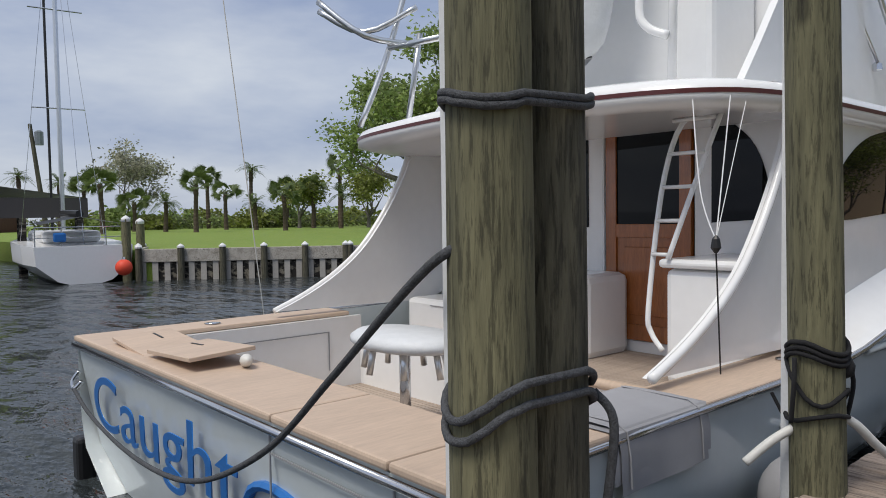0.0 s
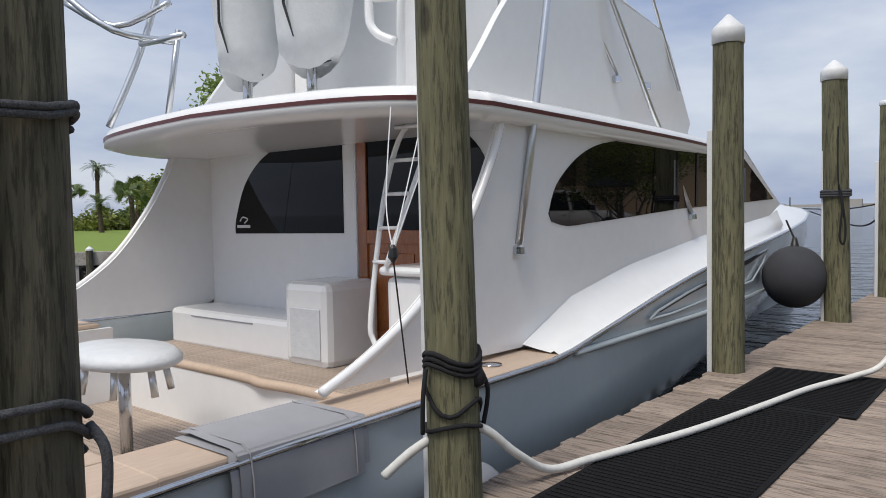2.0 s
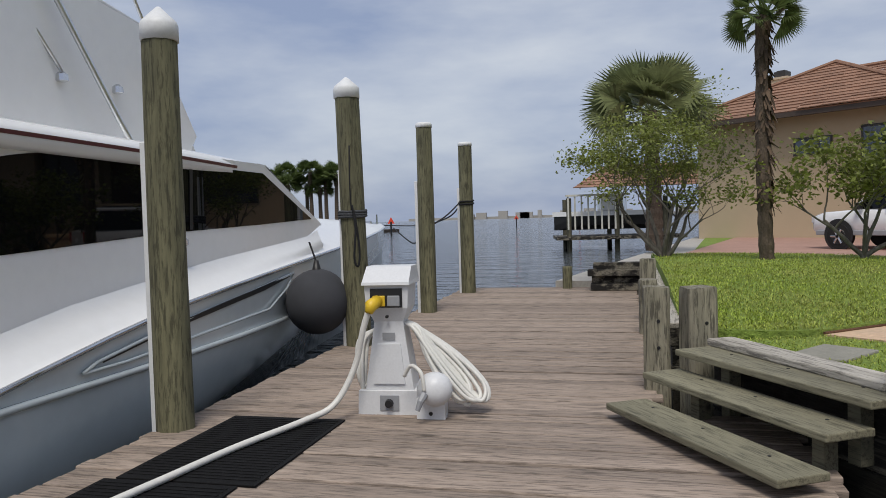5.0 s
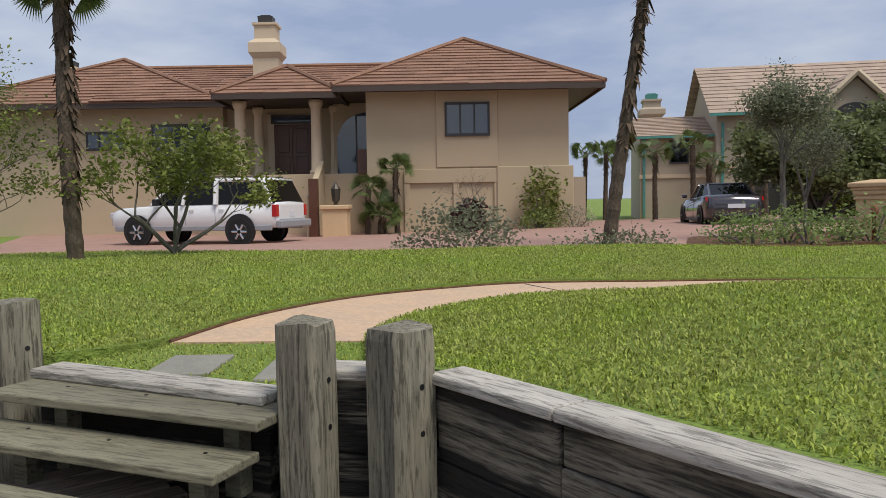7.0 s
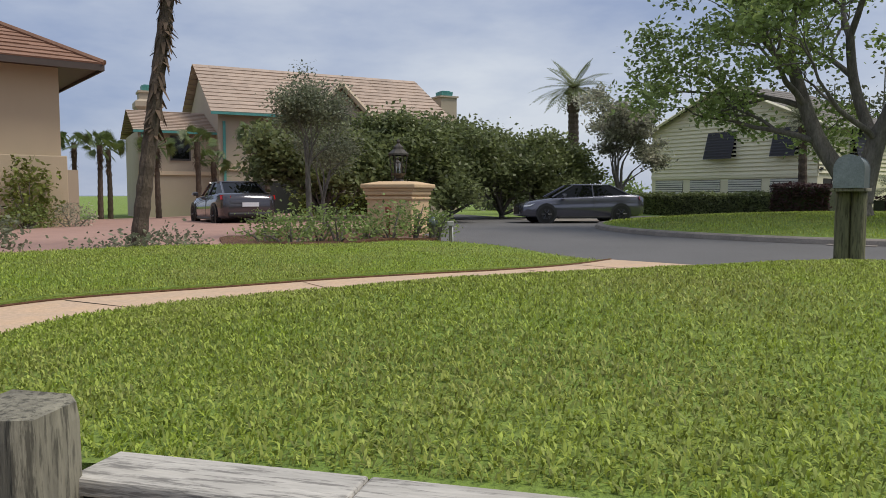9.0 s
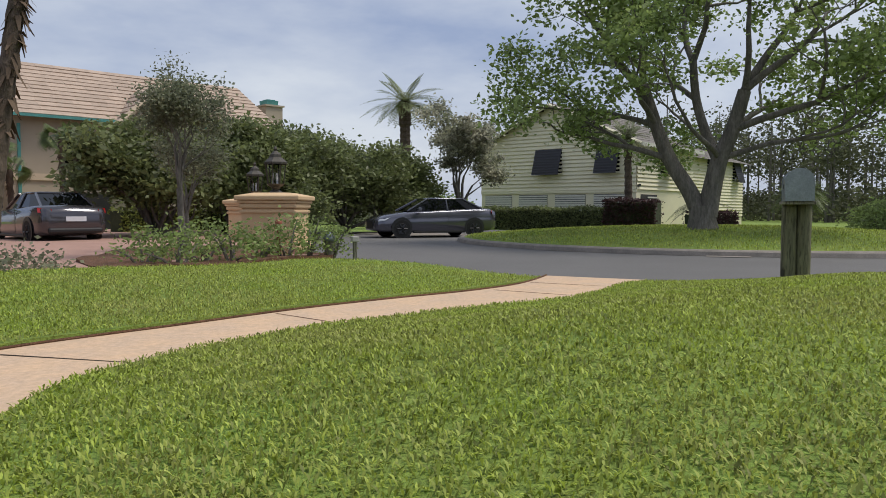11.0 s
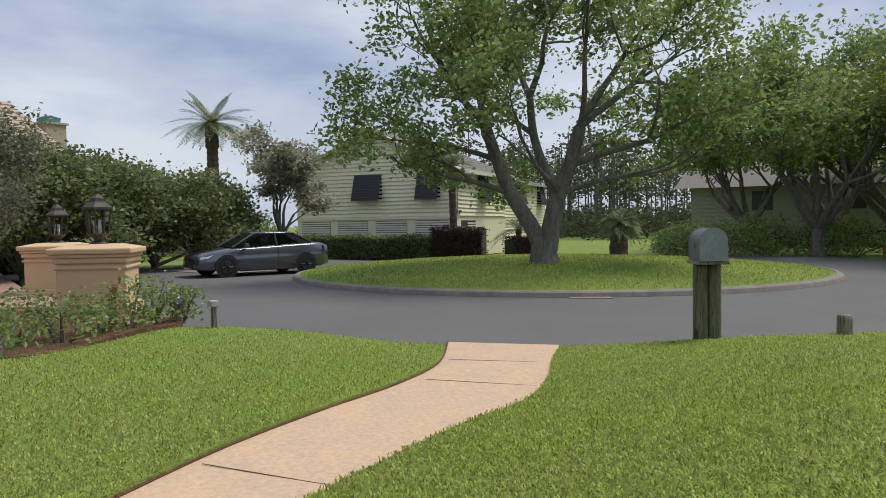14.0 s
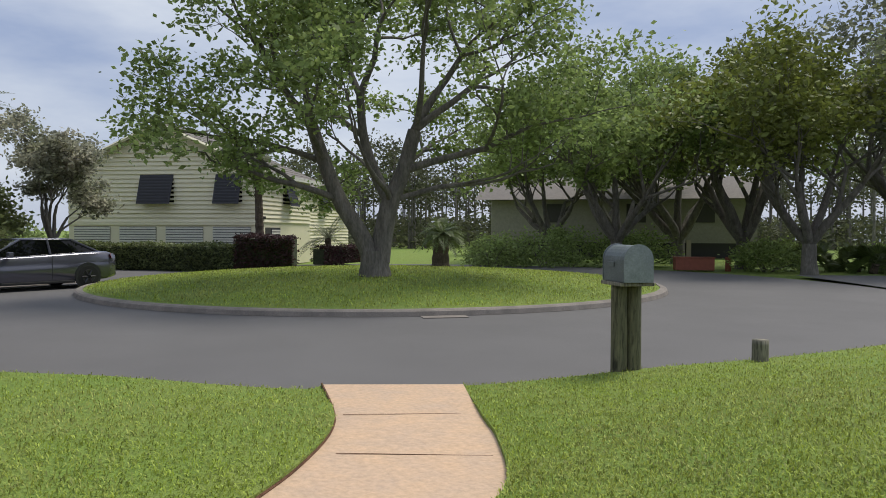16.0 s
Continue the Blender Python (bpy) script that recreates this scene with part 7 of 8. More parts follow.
for k, (x, y) in enumerate(((24.5, -27.5), (23.2, -28.8), (22.0, -27.9))):
    palm("palmetto", "low spiky palmetto clump by the road", (x, y, 0.25), 0.35, 0.15, 30, 1.3, 100 + k, thatch=False, group="palmettos")
# trees on the far side of the road
for k, (x, y, s, m) in enumerate(((30.5, -21.0, 1.5, "oak_leaf"), (27.5, -26.5, 1.7, "lime_leaf"), (21.0, -31.0, 2.0, "olive_leaf"), (33.5, -29.0, 1.9, "oak_leaf"), (24.0, -37.0, 2.1, "oak_leaf"), (37.0, -22.5, 1.35, "oak_leaf"), (22.6, -24.0, 1.5, "lime_leaf"), (40, -31, 1.7, "oak_leaf"))):
    tree("oak_tree", "leafy oak with low limbs on the far side of the road", (x, y, 0.2), 1.3, 0.2 * s, [(0.7, 0.1, 0.7, s), (-0.7, 0.1, 0.7, s), (0.1, -0.7, 0.8, s), (-0.1, 0.7, 0.8, s), (0.0, 0.1, 1.4, s), (0.6, 0.6, 1.0, s)], 4, 15, 0.45, 0.27, m, 110 + k, length=2.1, wide=0.75, group="oaks beyond the road", shrink=0.74)
rng = np.random.default_rng(9)
woods = new("pine_woods")
tagged(woods, "distant belt of tall pines and scrub", "woods", kind="stuff")
bmt = bmesh.new()
cents = []
for k in range(230):
    a = radians(rng.uniform(-64, -10))
    d = rng.uniform(75, 120)
    x, y = 5 + d * math.cos(a), 4 + d * math.sin(a)
    h = rng.uniform(8, 14)
    add_tube(bmt, [(x, y, 0), (x + rng.uniform(-0.3, 0.3), y, h)], [0.16, 0.05], 5, cap=False)
    for j in range(12):
        cents.append((x + rng.normal(0, 1.0), y + rng.normal(0, 1.0), h * rng.uniform(0.55, 1.03)))
    for j in range(14):
        cents.append((x + rng.normal(0, 3.0), y + rng.normal(0, 3.0), rng.uniform(0.2, 3.4)))
part("pine_trunks", bmt, M["bark"], woods)
leaf_cloud("pine_crowns", cents, 16, 0.75, 0.5, M["pine_far"], woods, 5, 0.7)

for k in range(9):
    a, d = radians(-9 + 2.2 * k), 52 + 4 * math.sin(k * 1.9)
    blob("scrub_bush", "green scrub bush on the far side of the lots", (3 + d * math.cos(a), 5 + d * math.sin(a), 0.1), 1.9, 1.9, 1.5 + 0.5 * math.sin(k * 2.7), 130, 0.34, "oak_leaf" if k % 2 else "olive_leaf", 600 + k, group="scrub bushes")

# grass blades
def blades(name, label, outline, zf, density, length, seed, keep=None):
    """Blades of turf scattered over a patch as one mesh of narrow triangles."""
    rng = np.random.default_rng(seed)
    ox, oy = np.array([p[0] for p in outline]), np.array([p[1] for p in outline])
    x0, x1, y0, y1 = ox.min(), ox.max(), oy.min(), oy.max()
    n = int((x1 - x0) * (y1 - y0) * density)
    x, y = rng.uniform(x0, x1, n), rng.uniform(y0, y1, n)
    inside = np.zeros(n, bool)
    j = len(ox) - 1
    for i in range(len(ox)):
        cross = ((oy[i] > y) != (oy[j] > y)) & (x < (ox[j] - ox[i]) * (y - oy[i]) / (oy[j] - oy[i] + 1e-12) + ox[i])
        inside ^= cross
        j = i
    x, y = x[inside], y[inside]
    if keep is not None:
        k = keep(x, y, rng)
        x, y = x[k], y[k]
    gx, gy = np.arange(x0 - 0.5, x1 + 1, 0.5), np.arange(y0 - 0.5, y1 + 1, 0.5)
    grid = np.array([[zf(a, b) for b in gy] for a in gx])
    fi, fj = (x - gx[0]) / 0.5, (y - gy[0]) / 0.5
    i0, j0 = fi.astype(int), fj.astype(int)
    i1, j1 = np.minimum(i0 + 1, len(gx) - 1), np.minimum(j0 + 1, len(gy) - 1)
    a, b = fi - i0, fj - j0
    z = grid[i0, j0] * (1 - a) * (1 - b) + grid[i1, j0] * a * (1 - b) + grid[i0, j1] * (1 - a) * b + grid[i1, j1] * a * b
    n = len(x)
    ang = rng.uniform(0, 2 * math.pi, n)
    tilt = rng.uniform(0.25, 1.15, n)
    L = length * rng.uniform(0.5, 1.4, n)
    w = 0.085 * L + 0.0012
    dx, dy, dz = np.cos(ang) * np.sin(tilt), np.sin(ang) * np.sin(tilt), np.cos(tilt)
    base = np.stack([x, y, z - 0.004], 1)
    sx = np.stack([-np.sin(ang) * w, np.cos(ang) * w, np.zeros(n)], 1)
    tip = base + np.stack([dx * L, dy * L, dz * L * 0.8], 1)
    mid = base + np.stack([dx * L * 0.45, dy * L * 0.45, dz * L * 0.62], 1)
    v = np.stack([base, mid + sx, tip, mid - sx], 1).reshape(-1, 3)
    ob = fast_mesh(name, v, np.arange(4 * n).reshape(-1, 4), M["blade"])
    tagged(ob, label, "grass", kind="stuff")
    return ob


def near_mask(x, y, rng):
    d = np.minimum(np.hypot(x - 2.2, y - 3.6), np.hypot(x - 5.5, y - 4.6))
    return rng.uniform(0, 1, len(x)) < np.clip(1.25 - d / 7.5, 0.16, 1.0)


turf_1 = [(2.42, 4.62)] + path_right[1:] + [(x, y) for x, y in near if y > -6] + [(2.1, -6.0), (2.1, 3.35), (2.0, 3.9)]
blades("lawn_blades", "short broad blades of bright green turf", turf_1, lawn_z, 4800, 0.038, 1, near_mask)
blades("lawn_blades_beyond", "short broad blades of bright green turf beyond the walkway", lawn_2, yard_z, 3000, 0.042, 2, near_mask)
def off_stones(x, y, rng):
    keep = rng.uniform(0, 1, len(x)) < 0.85
    for sx, sy in ((1.32, 4.68), (1.73, 4.18)):
        c, n = math.cos(radians(52)), math.sin(radians(52))
        u, v = (x - sx) * c + (y - sy) * n, -(x - sx) * n + (y - sy) * c
        keep &= ~((np.abs(u) < 0.25) & (np.abs(v) < 0.18))
    return keep


blades("threshold_blades", "sparse worn turf at the top of the steps", THRESHOLD, lambda x, y: 0.43, 2600, 0.03, 3, off_stones)


island_patch = [(CX + (R_IN - 0.1) * math.cos(radians(a)), CY + (R_IN - 0.1) * math.sin(radians(a))) for a in range(0, 360, 6)]
blades("island_blades", "short blades of turf on the round island", island_patch, lambda x, y: 0.40 + 0.36 * (1 - (math.hypot(x - CX, y - CY) / R_IN) ** 2), 260, 0.085, 4)
edge_strip = part("lawn_edge", tube([(x, y, path_z(x, y) + 0.008) for x, y in path_left], 0.012, 6), M["mulch"])
tagged(edge_strip, "dark cut soil edge between the lawn and the walkway", "lawn edge", kind="structure")

# ---- vehicles ----
def wheel(v, x, y, r, w, rim_mat):
    sg = 1 if y > 0 else -1
    bm = lathe([(r * 0.62, -w / 2), (r * 0.94, -w / 2), (r, -w * 0.3), (r, w * 0.3), (r * 0.94, w / 2), (r * 0.62, w / 2)], 24)
    bmesh.ops.transform(bm, matrix=Matrix.Translation((x, y, r)) @ Matrix.Rotation(radians(90), 4, "X"), verts=bm.verts)
    t = part("tyre", bm, M["tyre"], v, smooth=False)
    bm = lathe([(r * 0.1, 0.0), (r * 0.58, 0.02), (r * 0.64, -0.01), (r * 0.64, -0.03)], 20)
    bmesh.ops.transform(bm, matrix=Matrix.Translation((x, y + sg * (w / 2 - 0.01), r)) @ Matrix.Rotation(radians(-90 * sg), 4, "X"), verts=bm.verts)
    part("rim_dish", bm, M["black"], t)
    for k in range(6):
        a = 2 * math.pi * k / 6
        part("spoke", tube([(x + 0.05 * math.cos(a), y + sg * (w / 2 + 0.012), r + 0.05 * math.sin(a)), (x + r * 0.6 * math.cos(a), y + sg * (w / 2 + 0.008), r + r * 0.6 * math.sin(a))], [r * 0.10, r * 0.085], 6), M[rim_mat], t)


def shell(rows):
    """A body lofted along x: rows are x, half width, floor, waist, roof-edge height."""
    secs = []
    for x, w, z0, z1 in rows:
        zm = z0 + (z1 - z0) * 0.55
        secs.append([(x, -w * 0.90, z0), (x, -w, z0 + 0.08), (x, -w * 1.0, zm), (x, -w * 0.965, z1 - 0.05), (x, -w * 0.88, z1), (x, 0, z1 + 0.025), (x, w * 0.88, z1), (x, w * 0.965, z1 - 0.05), (x, w, zm), (x, w, z0 + 0.08), (x, w * 0.90, z0)])
    return loft(secs, True, True)


def car(name, label, at, turn, paint_mat, rim_mat, L=4.67, W=0.905, H=1.43, r=0.325, wb=2.8):
    v = thing(name, label, "car", at, turn)
    s = L / 4.67
    rows = [(-2.33, 0.66, 0.42, 0.80), (-2.27, 0.80, 0.30, 0.96), (-2.0, 0.87, 0.24, 1.03), (-1.4, W, 0.20, 1.03), (-0.6, W, 0.18, 0.99), (0.3, W, 0.18, 0.95), (1.0, W, 0.19, 0.92), (1.6, 0.885, 0.21, 0.84), (2.0, 0.84, 0.22, 0.76), (2.24, 0.74, 0.24, 0.66), (2.33, 0.58, 0.28, 0.58)]
    part("body", shell([(x * s, w, a, b) for x, w, a, b in rows]), M[paint_mat], v, smooth=True)
    base = [(-1.95, 0.70), (-1.2, 0.80), (0.2, 0.80), (1.15, 0.66)]
    roof = [(-1.05, 0.56), (-0.7, 0.60), (0.0, 0.60), (0.35, 0.54)]

    def loop(p, z):
        return [(x * s, -w, z) for x, w in p] + [(x * s, w, z) for x, w in p[::-1]]
    part("cabin_glass", loft([loop(base, 0.94), loop(roof, H - 0.05)], True, False), M["tint"], v)
    part("roof", loft([loop([(x * (1.0), w * 1.04) for x, w in roof], H - 0.06), loop([(x, w) for x, w in roof], H - 0.02), loop([(x * 0.8 - 0.07, w * 0.7) for x, w in roof], H)], True, True), M[paint_mat], v, smooth=True)
    for sg in (1, -1):
        for a, b in (((1.15, 0.67), (0.35, 0.56)), ((-1.95, 0.71), (-1.05, 0.57)), ((-0.35, 0.815), (-0.35, 0.615))):
            part("pillar", tube([(a[0] * s, sg * a[1], 0.95), (b[0] * s, sg * b[1], H - 0.05)], 0.035, 6), M[paint_mat], v)
        part("headlight", loft([[(2.02 * s, sg * 0.835, 0.62), (2.25 * s, sg * 0.72, 0.58)], [(1.85 * s, sg * 0.865, 0.72), (2.22 * s, sg * 0.72, 0.65)]]), M["headlight"], v)
        part("tail_light", loft([[(-2.30 * s, sg * 0.60, 0.84), (-2.1 * s, sg * 0.875, 0.84)], [(-2.30 * s, sg * 0.60, 0.95), (-2.05 * s, sg * 0.875, 0.98)]]), M["red_lens"], v)
        part("mirror", box(0.72 * s, sg * 0.97 - 0.09, 0.95, 0.86 * s, sg * 0.97 + 0.09, 1.07, 0.03), M[paint_mat], v)
        part("door_seam", box(-0.36 * s, sg * 0.905 - 0.004, 0.3, -0.35 * s, sg * 0.905 + 0.006, 0.94), M["black"], v)
        part("sill", box(-1.0 * s, sg * 0.87 - 0.04, 0.17, 1.0 * s, sg * 0.87 + 0.04, 0.25, 0.02), M["black"], v)
        for x in (wb / 2, -wb / 2):
            bm = lathe([(0.01, -0.012), (r + 0.06, -0.012), (r + 0.06, 0.0), (0.01, 0.0)], 24)
            bmesh.ops.transform(bm, matrix=Matrix.Translation((x + 0.03, sg * (W + 0.004), r + 0.02)) @ Matrix.Rotation(radians(90), 4, "X"), verts=bm.verts)
            part("wheel_arch", bm, M["black"], v)
            wheel(v, x + 0.03, sg * (W - 0.08), r, 0.2, rim_mat)
    part("grille", box(2.22 * s, -0.42, 0.30, 2.345 * s, 0.42, 0.60, 0.03), M["black"], v)
    part("number_plate", box(-2.355 * s, -0.26, 0.62, -2.335 * s, 0.26, 0.75), M["plate"], v)
    part("bumper", box(-2.36 * s, -0.7, 0.30, -2.2 * s, 0.7, 0.45, 0.05), M["black"], v)
    return v


def heading_deg(dx, dy):
    return math.degrees(math.atan2(dy, dx))


car("sedan_car", "dark grey sedan parked at the turning circle", (28.75, 3.98, 0.285), heading_deg(-0.37, 0.93), "car_grey", "rim_dark")
car("sedan_car", "charcoal sedan parked on the brick drive, seen from behind", (22.9, 15.1, 0.33), heading_deg(0.70, 0.715), "car_dark", "rim_dark")

tk = thing("utility_car", "big white four-door utility car parked on the brick drive", "car", (7.95, 22.56, 0.17), heading_deg(-0.61, 0.79))
part("body", shell([(-2.72, 0.90, 0.60, 1.16), (-2.66, 0.97, 0.50, 1.20), (-1.0, 0.995, 0.42, 1.20), (1.0, 0.995, 0.42, 1.18), (1.35, 0.99, 0.44, 1.15), (2.3, 0.97, 0.46, 1.10), (2.62, 0.92, 0.48, 1.02), (2.74, 0.84, 0.52, 0.92)]), M["car_white"], tk, smooth=True)


def tk_loop(p, z):
    return [(x, -w, z) for x, w in p] + [(x, w, z) for x, w in p[::-1]]


CAB = [(-2.66, 0.93), (-2.5, 0.96), (-1.0, 0.965), (0.5, 0.965), (1.30, 0.90)]
TOP = [(-2.36, 0.80), (-2.2, 0.84), (-1.0, 0.85), (0.25, 0.85), (0.62, 0.80)]
part("cabin_glass", loft([tk_loop(CAB, 1.17), tk_loop(TOP, 1.84)], True), M["tint"], tk, "dark tinted side glass")
part("roof", loft([tk_loop([(x, w + 0.015) for x, w in TOP], 1.80), tk_loop([(x, w) for x, w in TOP], 1.88), tk_loop([(x * 0.93, w * 0.8) for x, w in TOP], 1.92)], True, True), M["car_white"], tk, smooth=True)
for sg in (1, -1):
    for a, b, r_ in (((1.30, 0.905), (0.62, 0.805), 0.05), ((0.22, 0.975), (0.12, 0.86), 0.06), ((-0.85, 0.975), (-0.82, 0.86), 0.085), ((-2.55, 0.955), (-2.27, 0.83), 0.07)):
        part("pillar", tube([(a[0], sg * a[1], 1.16), (b[0], sg * b[1], 1.82)], r_, 6), M["car_white"], tk)
    part("roof_rail", tube([(-2.1, sg * 0.72, 1.95), (0.1, sg * 0.72, 1.96)], 0.02, 6), M["black"], tk)
    part("cladding", box(-2.6, sg * 0.985 - 0.03, 0.42, 2.5, sg * 0.985 + 0.03, 0.56, 0.02), M["grey_plastic"], tk)
    part("tail_light", box(-2.745, sg * 0.89 - 0.085, 0.80, -2.60, sg * 0.89 + 0.095, 1.14, 0.02), M["red_lens"], tk)
    part("headlight", box(2.60, sg * 0.72 - 0.18, 0.78, 2.75, sg * 0.72 + 0.18, 0.97, 0.03), M["headlight"], tk)
    part("mirror", box(0.95, sg * 1.08 - 0.1, 1.15, 1.10, sg * 1.08 + 0.1, 1.35, 0.03), M["black"], tk)
    for x in (0.12, -0.84):
        part("door_seam", box(x, sg * 0.996 - 0.004, 0.58, x + 0.012, sg * 0.996 + 0.005, 1.15), M["grey_plastic"], tk)
        part("door_handle", box(x - 0.28, sg * 1.0 - 0.01, 1.0, x - 0.12, sg * 1.0 + 0.02, 1.04, 0.008), M["car_white"], tk)
    for x in (1.72, -1.62):
        bm = lathe([(0.01, -0.012), (0.47, -0.012), (0.47, 0.0), (0.01, 0.0)], 24)
        bmesh.ops.transform(bm, matrix=Matrix.Translation((x, sg * 1.022, 0.43)) @ Matrix.Rotation(radians(90), 4, "X"), verts=bm.verts)
        part("wheel_arch", bm, M["black"], tk)
        wheel(tk, x, sg * 0.92, 0.39, 0.25, "rim")
part("bumper", box(-2.90, -0.95, 0.48, -2.70, 0.95, 0.70, 0.04), M["grey_plastic"], tk)
part("tailgate", box(-2.735, -0.74, 0.72, -2.71, 0.74, 1.14, 0.01), M["car_white"], tk)
part("number_plate", box(-2.745, -0.16, 0.80, -2.737, 0.16, 0.95), M["plate"], tk)
part("grille", box(2.68, -0.5, 0.60, 2.765, 0.5, 0.93, 0.02), M["black"], tk)

# ---- entrance pillars and lanterns ----
def gate_pillar(at, turn, label):
    p = thing("gate_pillar", label, "pillar", at, turn, "entrance pillars")
    for nm, w, z0, z1, b in (("plinth", 0.66, -0.1, 0.10, 0.02), ("shaft", 0.59, 0.10, 0.80, 0.015), ("moulding", 0.63, 0.70, 0.76, 0.02), ("moulding", 0.64, 0.80, 0.90, 0.03), ("moulding", 0.67, 0.90, 0.96, 0.02), ("coping", 0.72, 0.96, 1.06, 0.025)):
        w *= 0.93
        part(nm, box(-w - (0.004 if nm == "moulding" else 0), -w, z0, w, w, z1, b), M["pillar"], p)
    part("coping_slope", loft([[(-0.63, -0.63, 1.06), (0.63, -0.63, 1.06), (0.63, 0.63, 1.06), (-0.63, 0.63, 1.06)], [(-0.35, -0.35, 1.12), (0.35, -0.35, 1.12), (0.35, 0.35, 1.12), (-0.35, 0.35, 1.12)]], True, True), M["pillar"], p)
    l = thing("lantern", "large weathered bronze lantern on a pillar", "lantern", (at[0], at[1], at[2] + 1.12), turn, "pillar lanterns")
    part("base", lathe([(0.16, 0.0), (0.13, 0.03), (0.07, 0.07), (0.10, 0.12), (0.17, 0.16), (0.19, 0.19)], 8), M["lamp_metal"], l)
    part("glass", lathe([(0.165, 0.19), (0.215, 0.60)], 8), M["glass"], l)
    for k in range(8):
        a = 2 * math.pi * k / 8
        part("bar", tube([(0.17 * math.cos(a), 0.17 * math.sin(a), 0.19), (0.22 * math.cos(a), 0.22 * math.sin(a), 0.61)], 0.013, 5), M["lamp_metal"], l)
    part("roof", lathe([(0.25, 0.60), (0.25, 0.64), (0.17, 0.71), (0.13, 0.74), (0.12, 0.80), (0.07, 0.84), (0.03, 0.88), (0.045, 0.92), (0.015, 0.98)], 8), M["lamp_metal"], l)
    for k in range(3):
        a = 2.1 * k
        part("candle", tube([(0.05 * math.cos(a), 0.05 * math.sin(a), 0.19), (0.05 * math.cos(a), 0.05 * math.sin(a), 0.42)], 0.016, 6), M["cap"], l)


gate_pillar((16.85, 7.15, 0.50), -5, "buff rendered entrance pillar with stepped mouldings")
gate_pillar((21.5, 8.70, 0.46), -5, "buff rendered entrance pillar on the far side of the drive")

mb = thing("mailbox", "weathered galvanised mailbox on twin round posts", "mailbox", (10.73, -0.85, 0.49), heading_deg(0.93, -0.36))
for y, s in ((0.088, 3), (-0.088, 5)):
    bm = pile_body(0.86, 0.085, s)
    bmesh.ops.delete(bm, geom=[v for v in bm.verts if v.co.z < -1.5], context="VERTS")
    o = part("post", bm, M["pile"], mb, smooth=True)
    o.location = (0.03, y, 0.0)
part("shelf", box(-0.25, -0.2, 0.86, 0.27, 0.2, 0.90, 0.008), M["post"], mb)
arch = [(-0.165, 0.905), (0.165, 0.905)] + [(0.165 * math.cos(radians(a)), 1.14 + 0.165 * math.sin(radians(a))) for a in range(0, 181, 15)]
part("body", plate(arch, -0.26, 0.53, "x"), M["galv"], mb)
a2 = [(p[0] * 1.04, 1.09 + (p[1] - 1.09) * 1.04 + 0.004) for p in arch]
part("door", plate(a2, 0.272, 0.016, "x"), M["galv"], mb)
part("back_rim", plate(a2, -0.275, 0.014, "x"), M["galv"], mb)
part("door_latch", box(0.289, -0.02, 1.20, 0.31, 0.02, 1.26, 0.006), M["galv"], mb)
part("flag", box(-0.02, 0.168, 1.06, 0.14, 0.178, 1.12, 0.004), M["galv"], mb)

sp2 = part("marker_post", pile_body(0.19, 0.088, 21), M["post"], smooth=True)
sp2.matrix_world = pose(10.15, -2.43, 0.50)
tagged(sp2, "short round weathered post at the road's edge", "post")
ll2 = thing("path_light", "leaning white post light at the lawn's corner", "light", (14.05, 5.2, 0.36), 20)
part("post", box(-0.05, -0.03, -0.1, 0.05, 0.03, 0.36, 0.008), M["post"], ll2)
part("cap", box(-0.075, -0.06, 0.36, 0.075, 0.06, 0.45, 0.012), M["concrete"], ll2)
part("pipe", tube([(0.09, -0.04, -0.1), (0.07, -0.03, 0.36)], 0.025, 8), M["pvc"], ll2, smooth=True)
hy = thing("standpipe", "rust-red standpipe in the mulch bed", "standpipe", (14.55, 6.62, 0.45))
part("pipe", lathe([(0.035, -0.1), (0.035, 0.5), (0.06, 0.52), (0.065, 0.6), (0.03, 0.66)], 10), M["terracotta"], hy, smooth=True)
part("tap", tube([(0, 0, 0.56), (0.12, 0, 0.56), (0.14, 0, 0.50)], 0.022, 8), M["terracotta"], hy)
bl2 = thing("bollard_light", "round galvanised cap light on a stub post beside the bed", "light", (14.75, 5.75, 0.42))
part("stub", lathe([(0.08, -0.1), (0.08, 0.28)], 12), M["post"], bl2)
part("hood", lathe([(0.12, 0.28), (0.11, 0.36), (0.03, 0.45)], 12), M["galv"], bl2, smooth=True)
bx = thing("planter_box", "rust-brown wooden box at the roadside", "planter", (27.3, -22.6, 0.22), 50)
part("box", box(-0.85, -0.35, 0, 0.85, 0.35, 0.55, 0.02), M["terracotta"], bx)
part("rim", box(-0.88, -0.38, 0.55, 0.88, 0.38, 0.6, 0.01), M["terracotta"], bx)
pst = part("marker_post", box(-0.1, -0.1, -0.1, 0.1, 0.1, 0.6, 0.02), M["terracotta"])
pst.matrix_world = pose(26.5, -24.0, 0.22)
tagged(pst, "square rust-brown post at the roadside", "post")
drain = part("drain_grate", box(-0.45, -0.2, 0, 0.45, 0.2, 0.012, 0.004), M["kerb"])
drain.matrix_world = pose(16.98, -2.45, 0.285, 0, 0, 70)
tagged(drain, "iron drain grate by the kerb", "drain")
apron = part("concrete_apron", sheet([(31.0, 2.2), (35.5, 5.6), (33.5, 8.0), (29.0, 5.2)], lambda x, y: 0.30, 2.0, 0.05), M["kerb"])
tagged(apron, "pale concrete drive apron behind the parked sedan", "driveway", kind="structure")
jn = part("walkway_joint", box(-0.53, -0.006, 0, 0.53, 0.006, 0.003), M["soil"])
jn.matrix_world = pose(5.5, 6.0, path_z(5.5, 6) + 0.001, 0, 0, 75)
